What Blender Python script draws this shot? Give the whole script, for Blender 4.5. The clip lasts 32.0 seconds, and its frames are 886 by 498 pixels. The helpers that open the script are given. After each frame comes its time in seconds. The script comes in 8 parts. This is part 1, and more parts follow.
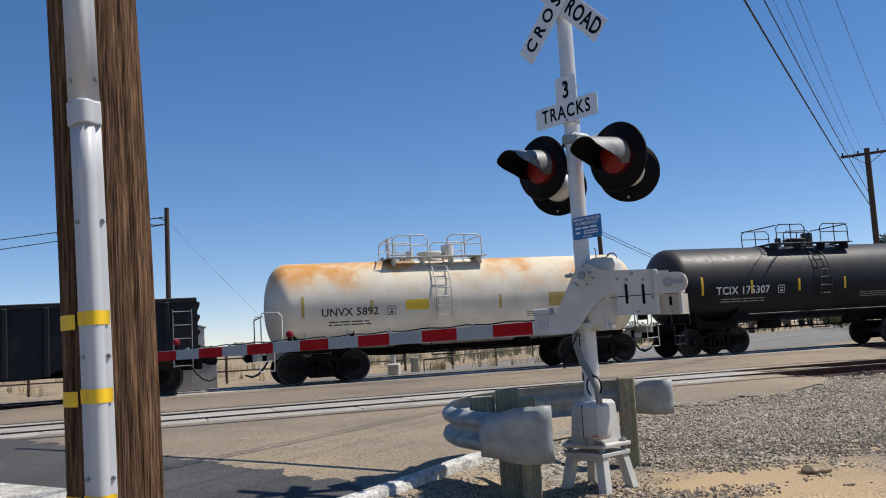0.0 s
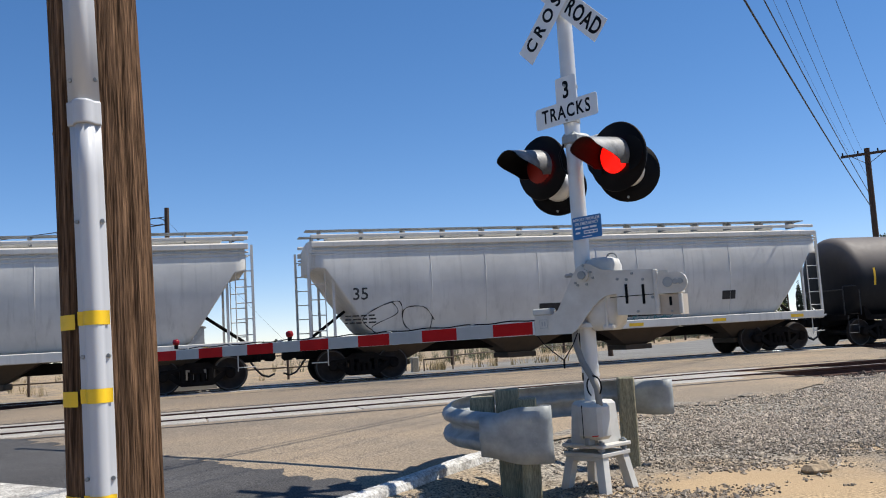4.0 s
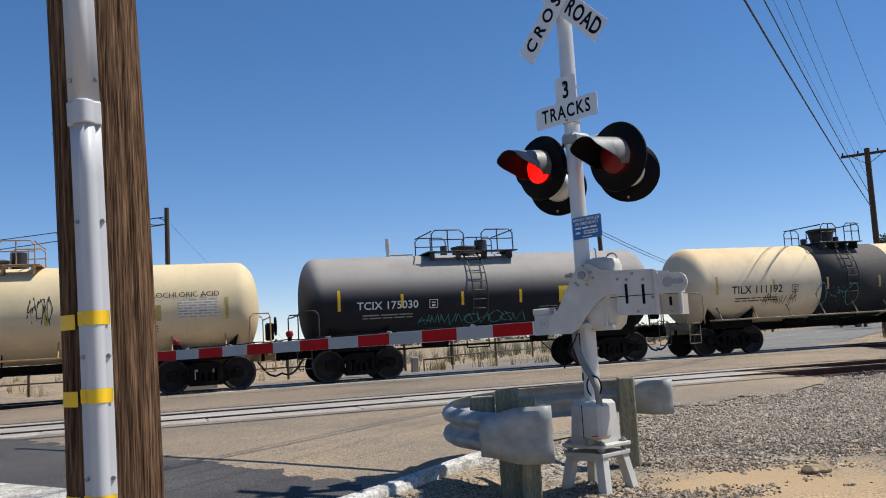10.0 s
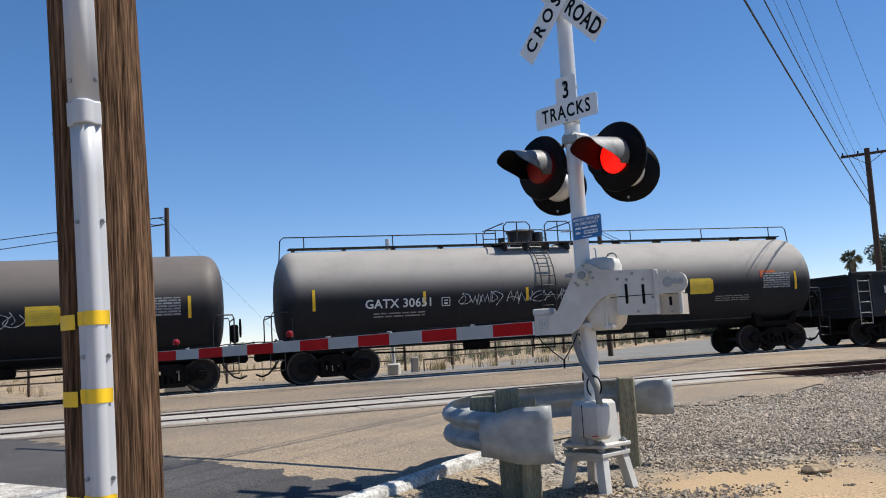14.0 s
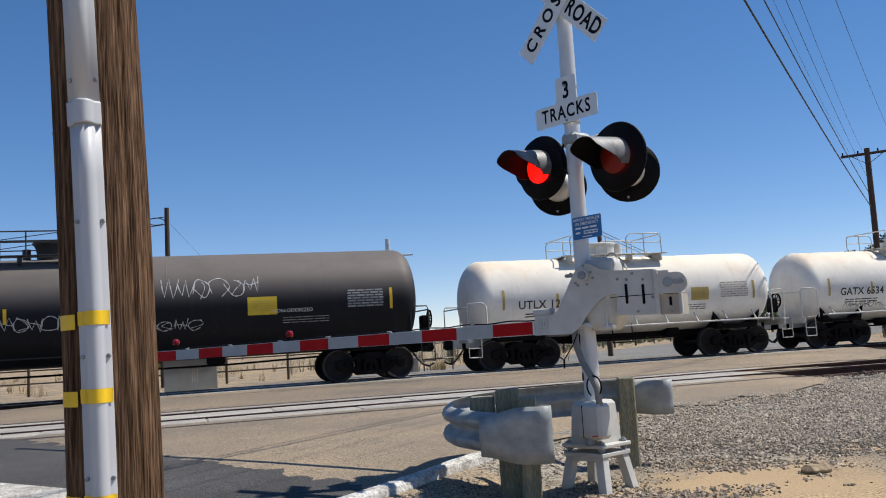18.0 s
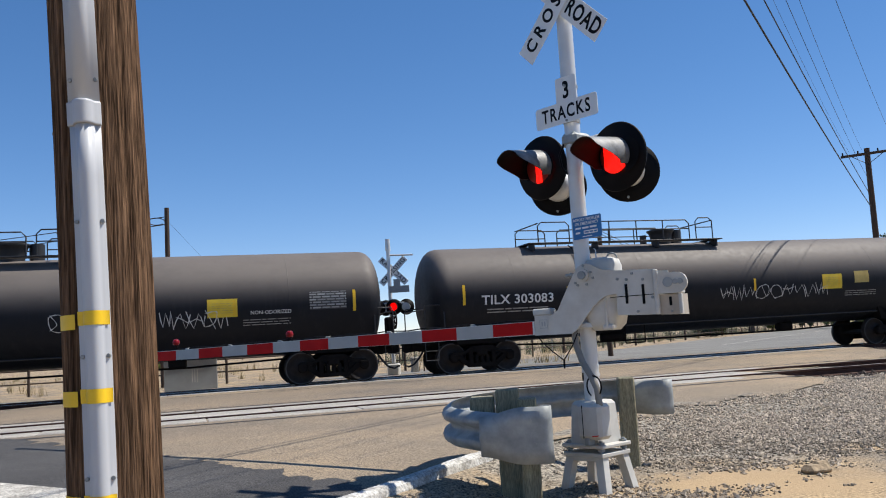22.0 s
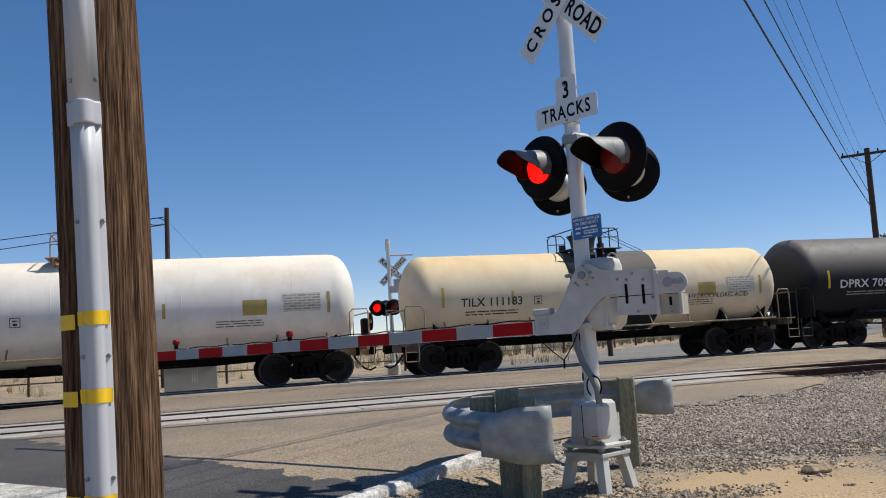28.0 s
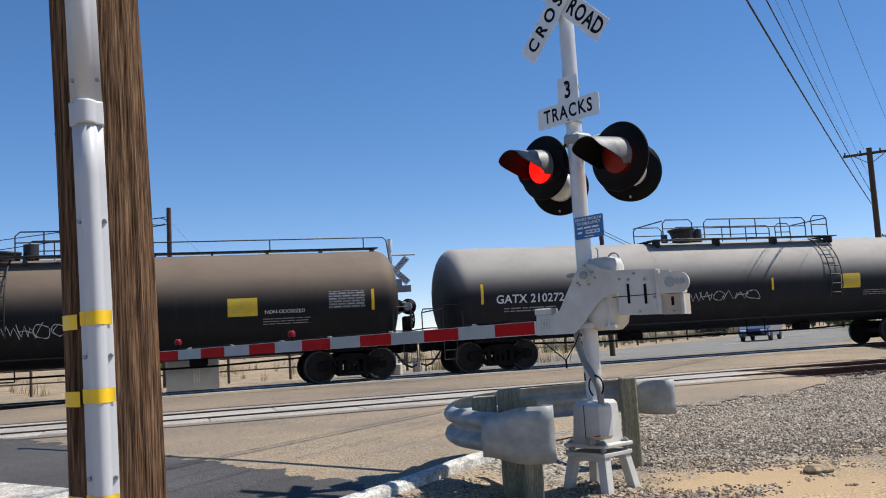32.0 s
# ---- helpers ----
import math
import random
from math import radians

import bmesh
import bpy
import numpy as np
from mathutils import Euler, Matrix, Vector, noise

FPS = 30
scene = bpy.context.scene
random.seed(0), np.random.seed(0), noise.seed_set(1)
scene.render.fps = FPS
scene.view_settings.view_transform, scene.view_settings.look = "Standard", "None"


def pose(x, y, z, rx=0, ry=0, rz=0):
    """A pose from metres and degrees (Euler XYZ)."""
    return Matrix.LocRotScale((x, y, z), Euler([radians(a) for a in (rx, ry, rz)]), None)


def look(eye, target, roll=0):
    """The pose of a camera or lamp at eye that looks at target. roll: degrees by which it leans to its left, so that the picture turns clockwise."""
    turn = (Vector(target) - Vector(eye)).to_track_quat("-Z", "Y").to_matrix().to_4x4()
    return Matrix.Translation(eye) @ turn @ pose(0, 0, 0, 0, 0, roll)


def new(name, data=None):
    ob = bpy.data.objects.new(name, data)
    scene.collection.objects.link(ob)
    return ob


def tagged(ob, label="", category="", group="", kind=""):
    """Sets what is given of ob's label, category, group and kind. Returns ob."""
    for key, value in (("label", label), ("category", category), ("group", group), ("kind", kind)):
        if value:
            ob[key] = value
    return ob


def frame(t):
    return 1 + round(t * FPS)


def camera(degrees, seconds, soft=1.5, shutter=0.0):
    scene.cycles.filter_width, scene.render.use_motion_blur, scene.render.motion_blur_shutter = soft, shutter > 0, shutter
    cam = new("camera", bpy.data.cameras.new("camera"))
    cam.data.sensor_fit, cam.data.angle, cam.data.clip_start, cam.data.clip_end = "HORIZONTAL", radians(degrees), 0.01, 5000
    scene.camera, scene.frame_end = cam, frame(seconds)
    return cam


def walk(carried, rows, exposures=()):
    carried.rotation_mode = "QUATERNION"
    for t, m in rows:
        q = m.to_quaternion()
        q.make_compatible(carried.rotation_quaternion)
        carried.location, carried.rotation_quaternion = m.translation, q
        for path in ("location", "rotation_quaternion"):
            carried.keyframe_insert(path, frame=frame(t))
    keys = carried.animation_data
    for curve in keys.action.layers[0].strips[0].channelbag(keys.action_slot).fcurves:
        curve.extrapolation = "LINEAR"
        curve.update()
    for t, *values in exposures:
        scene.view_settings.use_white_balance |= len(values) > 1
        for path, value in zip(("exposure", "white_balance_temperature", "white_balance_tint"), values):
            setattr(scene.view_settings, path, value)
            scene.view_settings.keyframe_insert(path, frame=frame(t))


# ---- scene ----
EYE = (0.0, 0.0, 1.55)
HEAD, TILT, LEAN = 73.04, 6.078, -3.403


def view(turn=0.0):
    h, p = radians(HEAD + turn), radians(TILT)
    aim = (EYE[0] + math.cos(h) * math.cos(p) * 10, EYE[1] + math.sin(h) * math.cos(p) * 10, EYE[2] + math.sin(p) * 10)
    return look(EYE, aim, LEAN)


cam = camera(54.293, 32.0, soft=1.05)
# the stand sags round by a tenth of a degree near the end
walk(cam, [(0.0, view()), (28.2, view()), (28.5, view(0.062)), (30.6, view(0.062)), (30.9, view(0.125)), (32.0, view(0.125))],
     [(0.0, 0.05), (1.0, 0.15), (2.0, 0.20), (3.0, 0.30), (6.0, 0.28), (7.0, 0.30), (8.0, 0.31), (9.0, 0.09), (10.0, 0.12), (11.0, 0.03), (12.0, 0.03), (13.0, 0.15),
      (14.0, 0.28), (16.5, 0.03), (17.0, 0.01), (18.0, 0.09), (19.0, 0.27), (20.0, 0.31), (21.0, 0.30), (22.0, 0.27), (23.0, 0.25), (25.0, 0.25), (26.0, 0.25),
      (27.5, 0.03), (28.0, -0.01), (29.0, 0.05), (30.0, 0.13), (31.0, 0.22), (32.0, 0.27)])

# ---- light: high clear sun from ahead of the train, open sky ----
SUN_AZ, SUN_EL = -7.0, 59.0
world = bpy.data.worlds.new("sky")
scene.world = world
world.use_nodes = True
wn = world.node_tree
sky = wn.nodes.new("ShaderNodeTexSky")
sky.sky_type = "NISHITA"
sky.sun_disc = False
sky.sun_elevation = radians(SUN_EL)
sky.sun_rotation = radians(90 - SUN_AZ)
sky.altitude = 100
sky.air_density, sky.dust_density, sky.ozone_density = 0.68, 0.0, 3.0
deep = wn.nodes.new("ShaderNodeHueSaturation")
deep.inputs["Saturation"].default_value = 1.315
soft_sky = wn.nodes.new("ShaderNodeGamma")
soft_sky.inputs[1].default_value = 0.85
wn.nodes["Background"].inputs[1].default_value = 0.129
wn.links.new(sky.outputs[0], soft_sky.inputs[0])
wn.links.new(soft_sky.outputs[0], deep.inputs["Color"])
clear = wn.nodes.new("ShaderNodeMix")
clear.data_type, clear.blend_type = "RGBA", "MULTIPLY"
clear.inputs[0].default_value = 1.0
clear.inputs[7].default_value = (1.30, 1.155, 1.18, 1)
wn.links.new(deep.outputs[0], clear.inputs[6])
wn.links.new(clear.outputs[2], wn.nodes["Background"].inputs[0])
sun_data = bpy.data.lights.new("sun", "SUN")
sun_data.energy, sun_data.angle, sun_data.color = 5.0, radians(0.53), (1.0, 0.95, 0.86)
sun = new("sun", sun_data)
sun.matrix_world = look((60 * math.cos(radians(SUN_AZ)) * math.cos(radians(SUN_EL)), 60 * math.sin(radians(SUN_AZ)) * math.cos(radians(SUN_EL)), 60 * math.sin(radians(SUN_EL))), (0, 0, 0))

# ---- mesh tools ----
class Shape:
    """Collects vertices and faces of one mesh."""

    def __init__(self):
        self.v, self.f, self.s = [], [], []

    def add(self, verts, faces, smooth=False):
        b = len(self.v)
        self.v.extend(tuple(p) for p in verts)
        self.f.extend(tuple(b + i for i in q) for q in faces)
        self.s.extend([smooth] * len(faces))
        return self

    def box(self, c, size, bevel=0.0, m=None):
        hx, hy, hz = size[0] / 2, size[1] / 2, size[2] / 2
        b = min(bevel, hx * 0.9, hy * 0.9, hz * 0.9)
        verts, faces = [], []
        sg = [(x, y, z) for x in (-1, 1) for y in (-1, 1) for z in (-1, 1)]
        if b <= 0:
            verts = [(x * hx, y * hy, z * hz) for x, y, z in sg]
            faces = [(0, 1, 3, 2), (4, 6, 7, 5), (0, 4, 5, 1), (2, 3, 7, 6), (0, 2, 6, 4), (1, 5, 7, 3)]
        else:
            at = {}
            for k, (x, y, z) in enumerate(sg):
                at[k] = len(verts)
                verts += [(x * hx, y * (hy - b), z * (hz - b)), (x * (hx - b), y * hy, z * (hz - b)), (x * (hx - b), y * (hy - b), z * hz)]
            quads = [((0, 1, 3, 2), 0), ((4, 6, 7, 5), 0), ((0, 4, 5, 1), 1), ((2, 3, 7, 6), 1), ((0, 2, 6, 4), 2), ((1, 5, 7, 3), 2)]
            for q, ax in quads:
                faces.append(tuple(at[i] + ax for i in q))
            for i in range(8):
                for bit, ax in ((4, 0), (2, 1), (1, 2)):
                    j = i ^ bit
                    if j > i:
                        o = [a for a in (0, 1, 2) if a != ax]
                        faces.append((at[i] + o[0], at[j] + o[0], at[j] + o[1], at[i] + o[1]))
                faces.append((at[i], at[i] + 1, at[i] + 2))
        mm = Matrix.Translation(c) @ m if m else Matrix.Translation(c)
        return self.add([mm @ Vector(p) for p in verts], faces)

    def tube(self, pts, r, n=8, caps=True, smooth=True):
        pts = [Vector(p) for p in pts]
        rs = r if isinstance(r, (list, tuple)) else [r] * len(pts)
        verts, faces = [], []
        side = None
        for i, p in enumerate(pts):
            d = (pts[min(i + 1, len(pts) - 1)] - pts[max(i - 1, 0)]).normalized()
            if side is None:
                side = d.orthogonal().normalized()
            side = (side - d * side.dot(d)).normalized()
            up = d.cross(side)
            for k in range(n):
                a = 2 * math.pi * k / n
                verts.append(p + (side * math.cos(a) + up * math.sin(a)) * rs[i])
        for i in range(len(pts) - 1):
            for k in range(n):
                faces.append((i * n + k, i * n + (k + 1) % n, (i + 1) * n + (k + 1) % n, (i + 1) * n + k))
        self.add(verts, faces, smooth)
        if caps:
            self.add(verts[:n], [tuple(range(n))[::-1]])
            self.add(verts[-n:], [tuple(range(n))])
        return self

    def lathe(self, prof, n=32, m=None, smooth=True, close=False):
        """Turns (distance along x, radius) pairs round the x axis."""
        m = m or Matrix()
        verts, faces = [], []
        for x, r in prof:
            for k in range(n):
                a = 2 * math.pi * k / n
                verts.append(m @ Vector((x, -r * math.cos(a), r * math.sin(a))))
        for i in range(len(prof) - 1):
            for k in range(n):
                faces.append((i * n + k, (i + 1) * n + k, (i + 1) * n + (k + 1) % n, i * n + (k + 1) % n))
        self.add(verts, faces, smooth)
        if close:
            self.add(verts[:n], [tuple(range(n))])
            self.add(verts[-n:], [tuple(range(n))[::-1]])
        return self

    def plate(self, poly, lo, hi, m=None):
        """A flat plate: outline in x and z, from y = lo to y = hi."""
        m = m or Matrix()
        n = len(poly)
        verts = [m @ Vector((x, lo, z)) for x, z in poly] + [m @ Vector((x, hi, z)) for x, z in poly]
        faces = [tuple(range(n)), tuple(range(2 * n - 1, n - 1, -1))]
        faces += [(i, i + n, (i + 1) % n + n, (i + 1) % n) for i in range(n)]
        return self.add(verts, faces)

    def mesh(self, name):
        me = bpy.data.meshes.new(name)
        me.from_pydata(self.v, [], self.f)
        me.polygons.foreach_set("use_smooth", self.s)
        bm = bmesh.new()
        bm.from_mesh(me)
        bmesh.ops.recalc_face_normals(bm, faces=bm.faces)
        bm.to_mesh(me)
        bm.free()
        return me


def thing(name, label, category, at=(0, 0, 0), rz=0.0, group="", kind=""):
    ob = new(name)
    ob.empty_display_size = 0.2
    ob.matrix_basis = pose(*at, 0, 0, rz)
    return tagged(ob, label, category, group, kind)


def part(name, shape, material, parent=None, label="", data=None):
    me = data or shape.mesh(name)
    if not data:
        for mat in material if isinstance(material, (list, tuple)) else [material]:
            me.materials.append(mat)
    ob = new(name, me)
    ob.parent = parent
    return tagged(ob, label)


def piece(name, me, parent, m=None, label=""):
    ob = new(name, me)
    ob.parent = parent
    if m is not None:
        ob.matrix_basis = m
    return tagged(ob, label)


def text_flat(body, height, bold=0.0, squeeze=1.0, spacing=1.0):
    """Letters as flat polygons: points (u, v) about their centre, and faces. height: of a capital."""
    cu = bpy.data.curves.new("lettering", "FONT")
    cu.body, cu.size, cu.align_x, cu.align_y = body, height / 0.7, "CENTER", "CENTER"
    cu.offset, cu.resolution_u, cu.space_character = bold * height, 3, spacing
    ob = bpy.data.objects.new("lettering", cu)
    scene.collection.objects.link(ob)
    me = bpy.data.meshes.new_from_object(ob.evaluated_get(bpy.context.evaluated_depsgraph_get()))
    pts = [(v.co.x * squeeze, v.co.y) for v in me.vertices]
    faces = [tuple(p.vertices) for p in me.polygons]
    bpy.data.objects.remove(ob)
    bpy.data.curves.remove(cu)
    bpy.data.meshes.remove(me)
    return pts, faces


def rect_flat(w, h, nu=1, nv=1):
    pts = [((i / nu - 0.5) * w, (j / nv - 0.5) * h) for j in range(nv + 1) for i in range(nu + 1)]
    faces = [(j * (nu + 1) + i, j * (nu + 1) + i + 1, (j + 1) * (nu + 1) + i + 1, (j + 1) * (nu + 1) + i) for j in range(nv) for i in range(nu)]
    return pts, faces


def join_flat(*items):
    """Several flat pieces, each (flat, du, dv), as one."""
    pts, faces = [], []
    for (p, f), du, dv in items:
        b = len(pts)
        pts += [(u + du, v + dv) for u, v in p]
        faces += [tuple(b + i for i in q) for q in f]
    return pts, faces


def bars_flat(w, h, rows, rng, fill=0.55):
    """Lines of small unreadable print as plain bars."""
    items, step = [], h / rows
    for r in range(rows):
        u = -w / 2
        while u < w / 2 - 0.02:
            l = min(rng.uniform(0.08, 0.35) * w, w / 2 - u)
            items.append((rect_flat(l, step * fill), u + l / 2, h / 2 - (r + 0.5) * step))
            u += l + step * 0.5
    return join_flat(*items)


def ribbon_flat(path, w):
    """A brush stroke of width w along (u, v) points."""
    pts, faces = [], []
    for i, p in enumerate(path):
        a, b = path[max(i - 1, 0)], path[min(i + 1, len(path) - 1)]
        d = Vector((b[0] - a[0], b[1] - a[1]))
        d = d.normalized() if d.length > 1e-6 else Vector((1, 0))
        t = w * (0.7 + 0.3 * math.sin(i * 1.3))
        pts += [(p[0] - d.y * t / 2, p[1] + d.x * t / 2), (p[0] + d.y * t / 2, p[1] - d.x * t / 2)]
    faces = [(2 * i, 2 * i + 1, 2 * i + 3, 2 * i + 2) for i in range(len(path) - 1)]
    return pts, faces


def scrawl_flat(w, h, n, rng, stroke=0.035):
    """A sprayed tag: n looping strokes side by side, no letters."""
    items = []
    for i in range(n):
        u0, cw = -w / 2 + (i + 0.5) * w / n, w / n * 0.62
        lean, k = rng.uniform(-0.15, 0.25), rng.randint(5, 7)
        a0, turn = rng.uniform(0, 6.283), rng.uniform(4.6, 6.9)
        keys = []
        if rng.random() < 0.62:
            sgn, m = rng.choice((-1, 1)), rng.randint(4, 6)
            keys = [(u0 + cw * (-1 + 2 * q / (m - 1)) * rng.uniform(0.6, 1.1) + 0.2 * h * lean * sgn, sgn * h * 0.5 * rng.uniform(0.45, 1.1) * (1 if q % 2 else -1)) for q in range(m)]
            items.append((ribbon_flat(smooth_path(keys, 2), stroke), 0, 0))
            if rng.random() < 0.5:
                items.append((ribbon_flat([(u0 - cw * 0.7, h * rng.uniform(-0.2, 0.2)), (u0, h * 0.06), (u0 + cw * 0.8, h * rng.uniform(-0.2, 0.3))], stroke * 0.8), 0, 0))
            continue
        for q in range(k):
            a, r = a0 + turn * q / (k - 1), rng.uniform(0.62, 1.15)
            v = math.sin(a) * r * h * 0.5
            keys.append((u0 + math.cos(a) * r * cw + lean * v, v))
        path = smooth_path(keys, 7)
        items.append((ribbon_flat(path, stroke), 0, 0))
        # an inner stroke or a tail
        m = rng.randint(3, 4)
        keys = [(u0 + rng.uniform(-0.8, 0.8) * cw, h * (0.55 - 1.1 * q / (m - 1)) * rng.uniform(0.5, 1.1)) for q in range(m)]
        if rng.random() < 0.75:
            items.append((ribbon_flat(smooth_path(keys, 6), stroke * 0.8), 0, 0))
    return join_flat(*items)


def bubble_flat(w, h, n, rng, stroke=0.05):
    """A sprayed piece: n plump shapes side by side, no letters; its fill and its outline."""
    fills, lines = [], []
    for i in range(n):
        u0, ru, rv = -w / 2 + (i + 0.5) * w / n, w / n * 0.62, h * 0.5 * rng.uniform(0.8, 1.1)
        p, q, lean = rng.uniform(0, 6.28), rng.uniform(0, 6.28), rng.uniform(-0.12, 0.2)
        edge = []
        for k in range(24):
            a = 2 * math.pi * k / 24
            r = 0.87 + 0.08 * math.sin(2 * a + p) + 0.05 * math.sin(3 * a + q)
            e = 0.72
            c, d = math.copysign(abs(math.cos(a)) ** e, math.cos(a)), math.copysign(abs(math.sin(a)) ** e, math.sin(a))
            edge.append((ru * r * c + lean * rv * r * d * 0.4, rv * r * d))
        pts = [(u0 + x * f, y * f) for f in (0.05, 0.35, 0.65, 1.0) for x, y in edge]
        faces = [(g * 24 + k, g * 24 + (k + 1) % 24, (g + 1) * 24 + (k + 1) % 24, (g + 1) * 24 + k) for g in range(3) for k in range(24)]
        fills.append(((pts, faces), 0, 0))
        lines.append((ribbon_flat([(u0 + x, y) for x, y in edge + edge[:2]], stroke), 0, 0))
        for _ in range(2):
            x0, y0 = rng.uniform(-0.3, 0.3) * ru, rng.uniform(-0.35, 0.35) * rv
            keys = [(u0 + x0, y0), (u0 + x0 + rng.uniform(0.1, 0.4) * ru, y0 + rng.uniform(-0.2, 0.3) * rv), (u0 + x0 + rng.uniform(-0.1, 0.3) * ru, y0 - rng.uniform(0.1, 0.4) * rv)]
            lines.append((ribbon_flat(smooth_path(keys, 5), stroke * 0.8), 0, 0))
    return join_flat(*fills[0::2]), join_flat(*fills[1::2]), join_flat(*lines)


def smooth_path(keys, n):
    path, k = [], len(keys)
    for a in range(k - 1):
        p0, p1, p2, p3 = keys[max(a - 1, 0)], keys[a], keys[a + 1], keys[min(a + 2, k - 1)]
        for j in range(n):
            t = j / n
            path.append(tuple(0.5 * (2 * p1[q] + (p2[q] - p0[q]) * t + (2 * p0[q] - 5 * p1[q] + 4 * p2[q] - p3[q]) * t * t + (3 * p1[q] - p0[q] - 3 * p2[q] + p3[q]) * t ** 3) for q in (0, 1)))
    return path + [keys[-1]]


STROKES = {"L": [[(0, 1), (0, 0), (0.6, 0)]], "A": [[(0, 0), (0.32, 1), (0.64, 0)], [(0.14, 0.36), (0.5, 0.36)]],
           "S": [[(0.6, 0.9), (0.3, 1), (0.04, 0.86), (0.06, 0.62), (0.5, 0.44), (0.6, 0.2), (0.36, 0), (0, 0.08)]], "T": [[(0.32, 0), (0.32, 1)], [(0, 1), (0.64, 1)]],
           "K": [[(0, 0), (0, 1)], [(0.58, 1), (0.04, 0.45)], [(0.2, 0.55), (0.62, 0)]], "O": [[(0.3, 1), (0.04, 0.8), (0.04, 0.2), (0.3, 0), (0.56, 0.2), (0.56, 0.8), (0.3, 1)]], "N": [[(0, 0), (0, 1), (0.56, 0), (0.56, 1)]]}


def brushed_word(word, height, stroke):
    """Tall brush-painted capitals in short steps, so that they follow a curved side."""
    items, n = [], len(word)
    for i, ch in enumerate(word):
        for line in STROKES[ch]:
            path = []
            for (u0, v0), (u1, v1) in zip(line[:-1], line[1:]):
                m = max(2, int(math.hypot(u1 - u0, v1 - v0) * height / 0.08))
                path += [((u0 + (u1 - u0) * j / m) * height, (v0 + (v1 - v0) * j / m - 0.5) * height) for j in range(m)]
            path.append((line[-1][0] * height, (line[-1][1] - 0.5) * height))
            items.append((ribbon_flat(path, stroke), (i - n / 2) * height * 0.78, 0))
    return join_flat(*items)


def flat_part(name, flat, material, parent, place, label=""):
    """Lays a flat piece on a surface: place(u, v) gives the point."""
    pts, faces = flat
    me = bpy.data.meshes.new(name)
    me.from_pydata([place(u, v) for u, v in pts], [], faces)
    me.materials.append(material)
    ob = new(name, me)
    ob.parent = parent
    return tagged(ob, label)


# ---- materials ----
def material(name, base, rough=0.6, metal=0.0, vary=0.25, scale=3.0, dark=None, bump=0.0, bump_scale=40.0, stretch=(1, 1, 1), spec=0.5, island=0.0, fine=0.0, sharp=0.2, relief=0.01):
    """Base colour with stains at a large scale and grain at a fine one, gloss that varies with them, and fine relief."""
    mat = bpy.data.materials.new(name)
    mat.use_nodes = True
    nt = mat.node_tree
    bs = nt.nodes["Principled BSDF"]
    bs.inputs["Metallic"].default_value = metal
    bs.inputs["Specular IOR Level"].default_value = spec
    co = nt.nodes.new("ShaderNodeTexCoord")
    mp = nt.nodes.new("ShaderNodeMapping")
    mp.inputs["Scale"].default_value = stretch
    nt.links.new(co.outputs["Object"], mp.inputs[0])
    big = nt.nodes.new("ShaderNodeTexNoise")
    big.inputs["Scale"].default_value, big.inputs["Detail"].default_value, big.inputs["Roughness"].default_value = scale, 6, 0.6
    nt.links.new(mp.outputs[0], big.inputs[0])
    ramp = nt.nodes.new("ShaderNodeValToRGB")
    d = dark or tuple(c * (1 - vary) for c in base)
    lo, hi = ramp.color_ramp.elements
    lo.position, hi.position = 0.5 - sharp, 0.5 + sharp
    lo.color, hi.color = (*d, 1), (*base, 1)
    nt.links.new(big.outputs[0], ramp.inputs[0])
    colour = ramp.outputs[0]
    grain = nt.nodes.new("ShaderNodeTexNoise")
    grain.inputs["Scale"].default_value, grain.inputs["Detail"].default_value = bump_scale, 4
    nt.links.new(mp.outputs[0], grain.inputs[0])
    if fine > 0:
        mx = nt.nodes.new("ShaderNodeMix")
        mx.data_type, mx.blend_type = "RGBA", "OVERLAY"
        mx.inputs[0].default_value = fine
        crisp = nt.nodes.new("ShaderNodeMapRange")
        crisp.inputs[1].default_value, crisp.inputs[2].default_value = 0.34, 0.66
        nt.links.new(grain.outputs[0], crisp.inputs[0])
        nt.links.new(colour, mx.inputs[6])
        nt.links.new(crisp.outputs[0], mx.inputs[7])
        colour = mx.outputs[2]
    if island > 0:
        ob = nt.nodes.new("ShaderNodeObjectInfo")
        geo = nt.nodes.new("ShaderNodeNewGeometry")
        ad = nt.nodes.new("ShaderNodeMath")
        ad.operation = "ADD"
        nt.links.new(ob.outputs["Random"], ad.inputs[0])
        nt.links.new(geo.outputs["Random Per Island"], ad.inputs[1])
        mr = nt.nodes.new("ShaderNodeMapRange")
        mr.inputs[1].default_value, mr.inputs[2].default_value = 0, 2
        mr.inputs[3].default_value, mr.inputs[4].default_value = 1 - island, 1 + island
        nt.links.new(ad.outputs[0], mr.inputs[0])
        hs = nt.nodes.new("ShaderNodeHueSaturation")
        nt.links.new(mr.outputs[0], hs.inputs["Value"])
        nt.links.new(colour, hs.inputs["Color"])
        colour = hs.outputs[0]
    nt.links.new(colour, bs.inputs["Base Color"])
    rr = nt.nodes.new("ShaderNodeMapRange")
    rr.inputs[3].default_value, rr.inputs[4].default_value = min(1, rough + 0.12), max(0.05, rough - 0.12)
    nt.links.new(big.outputs[0], rr.inputs[0])
    nt.links.new(rr.outputs[0], bs.inputs["Roughness"])
    if bump > 0:
        bp = nt.nodes.new("ShaderNodeBump")
        bp.inputs["Strength"].default_value, bp.inputs["Distance"].default_value = bump, relief
        nt.links.new(grain.outputs[0], bp.inputs["Height"])
        nt.links.new(bp.outputs[0], bs.inputs["Normal"])
    return mat


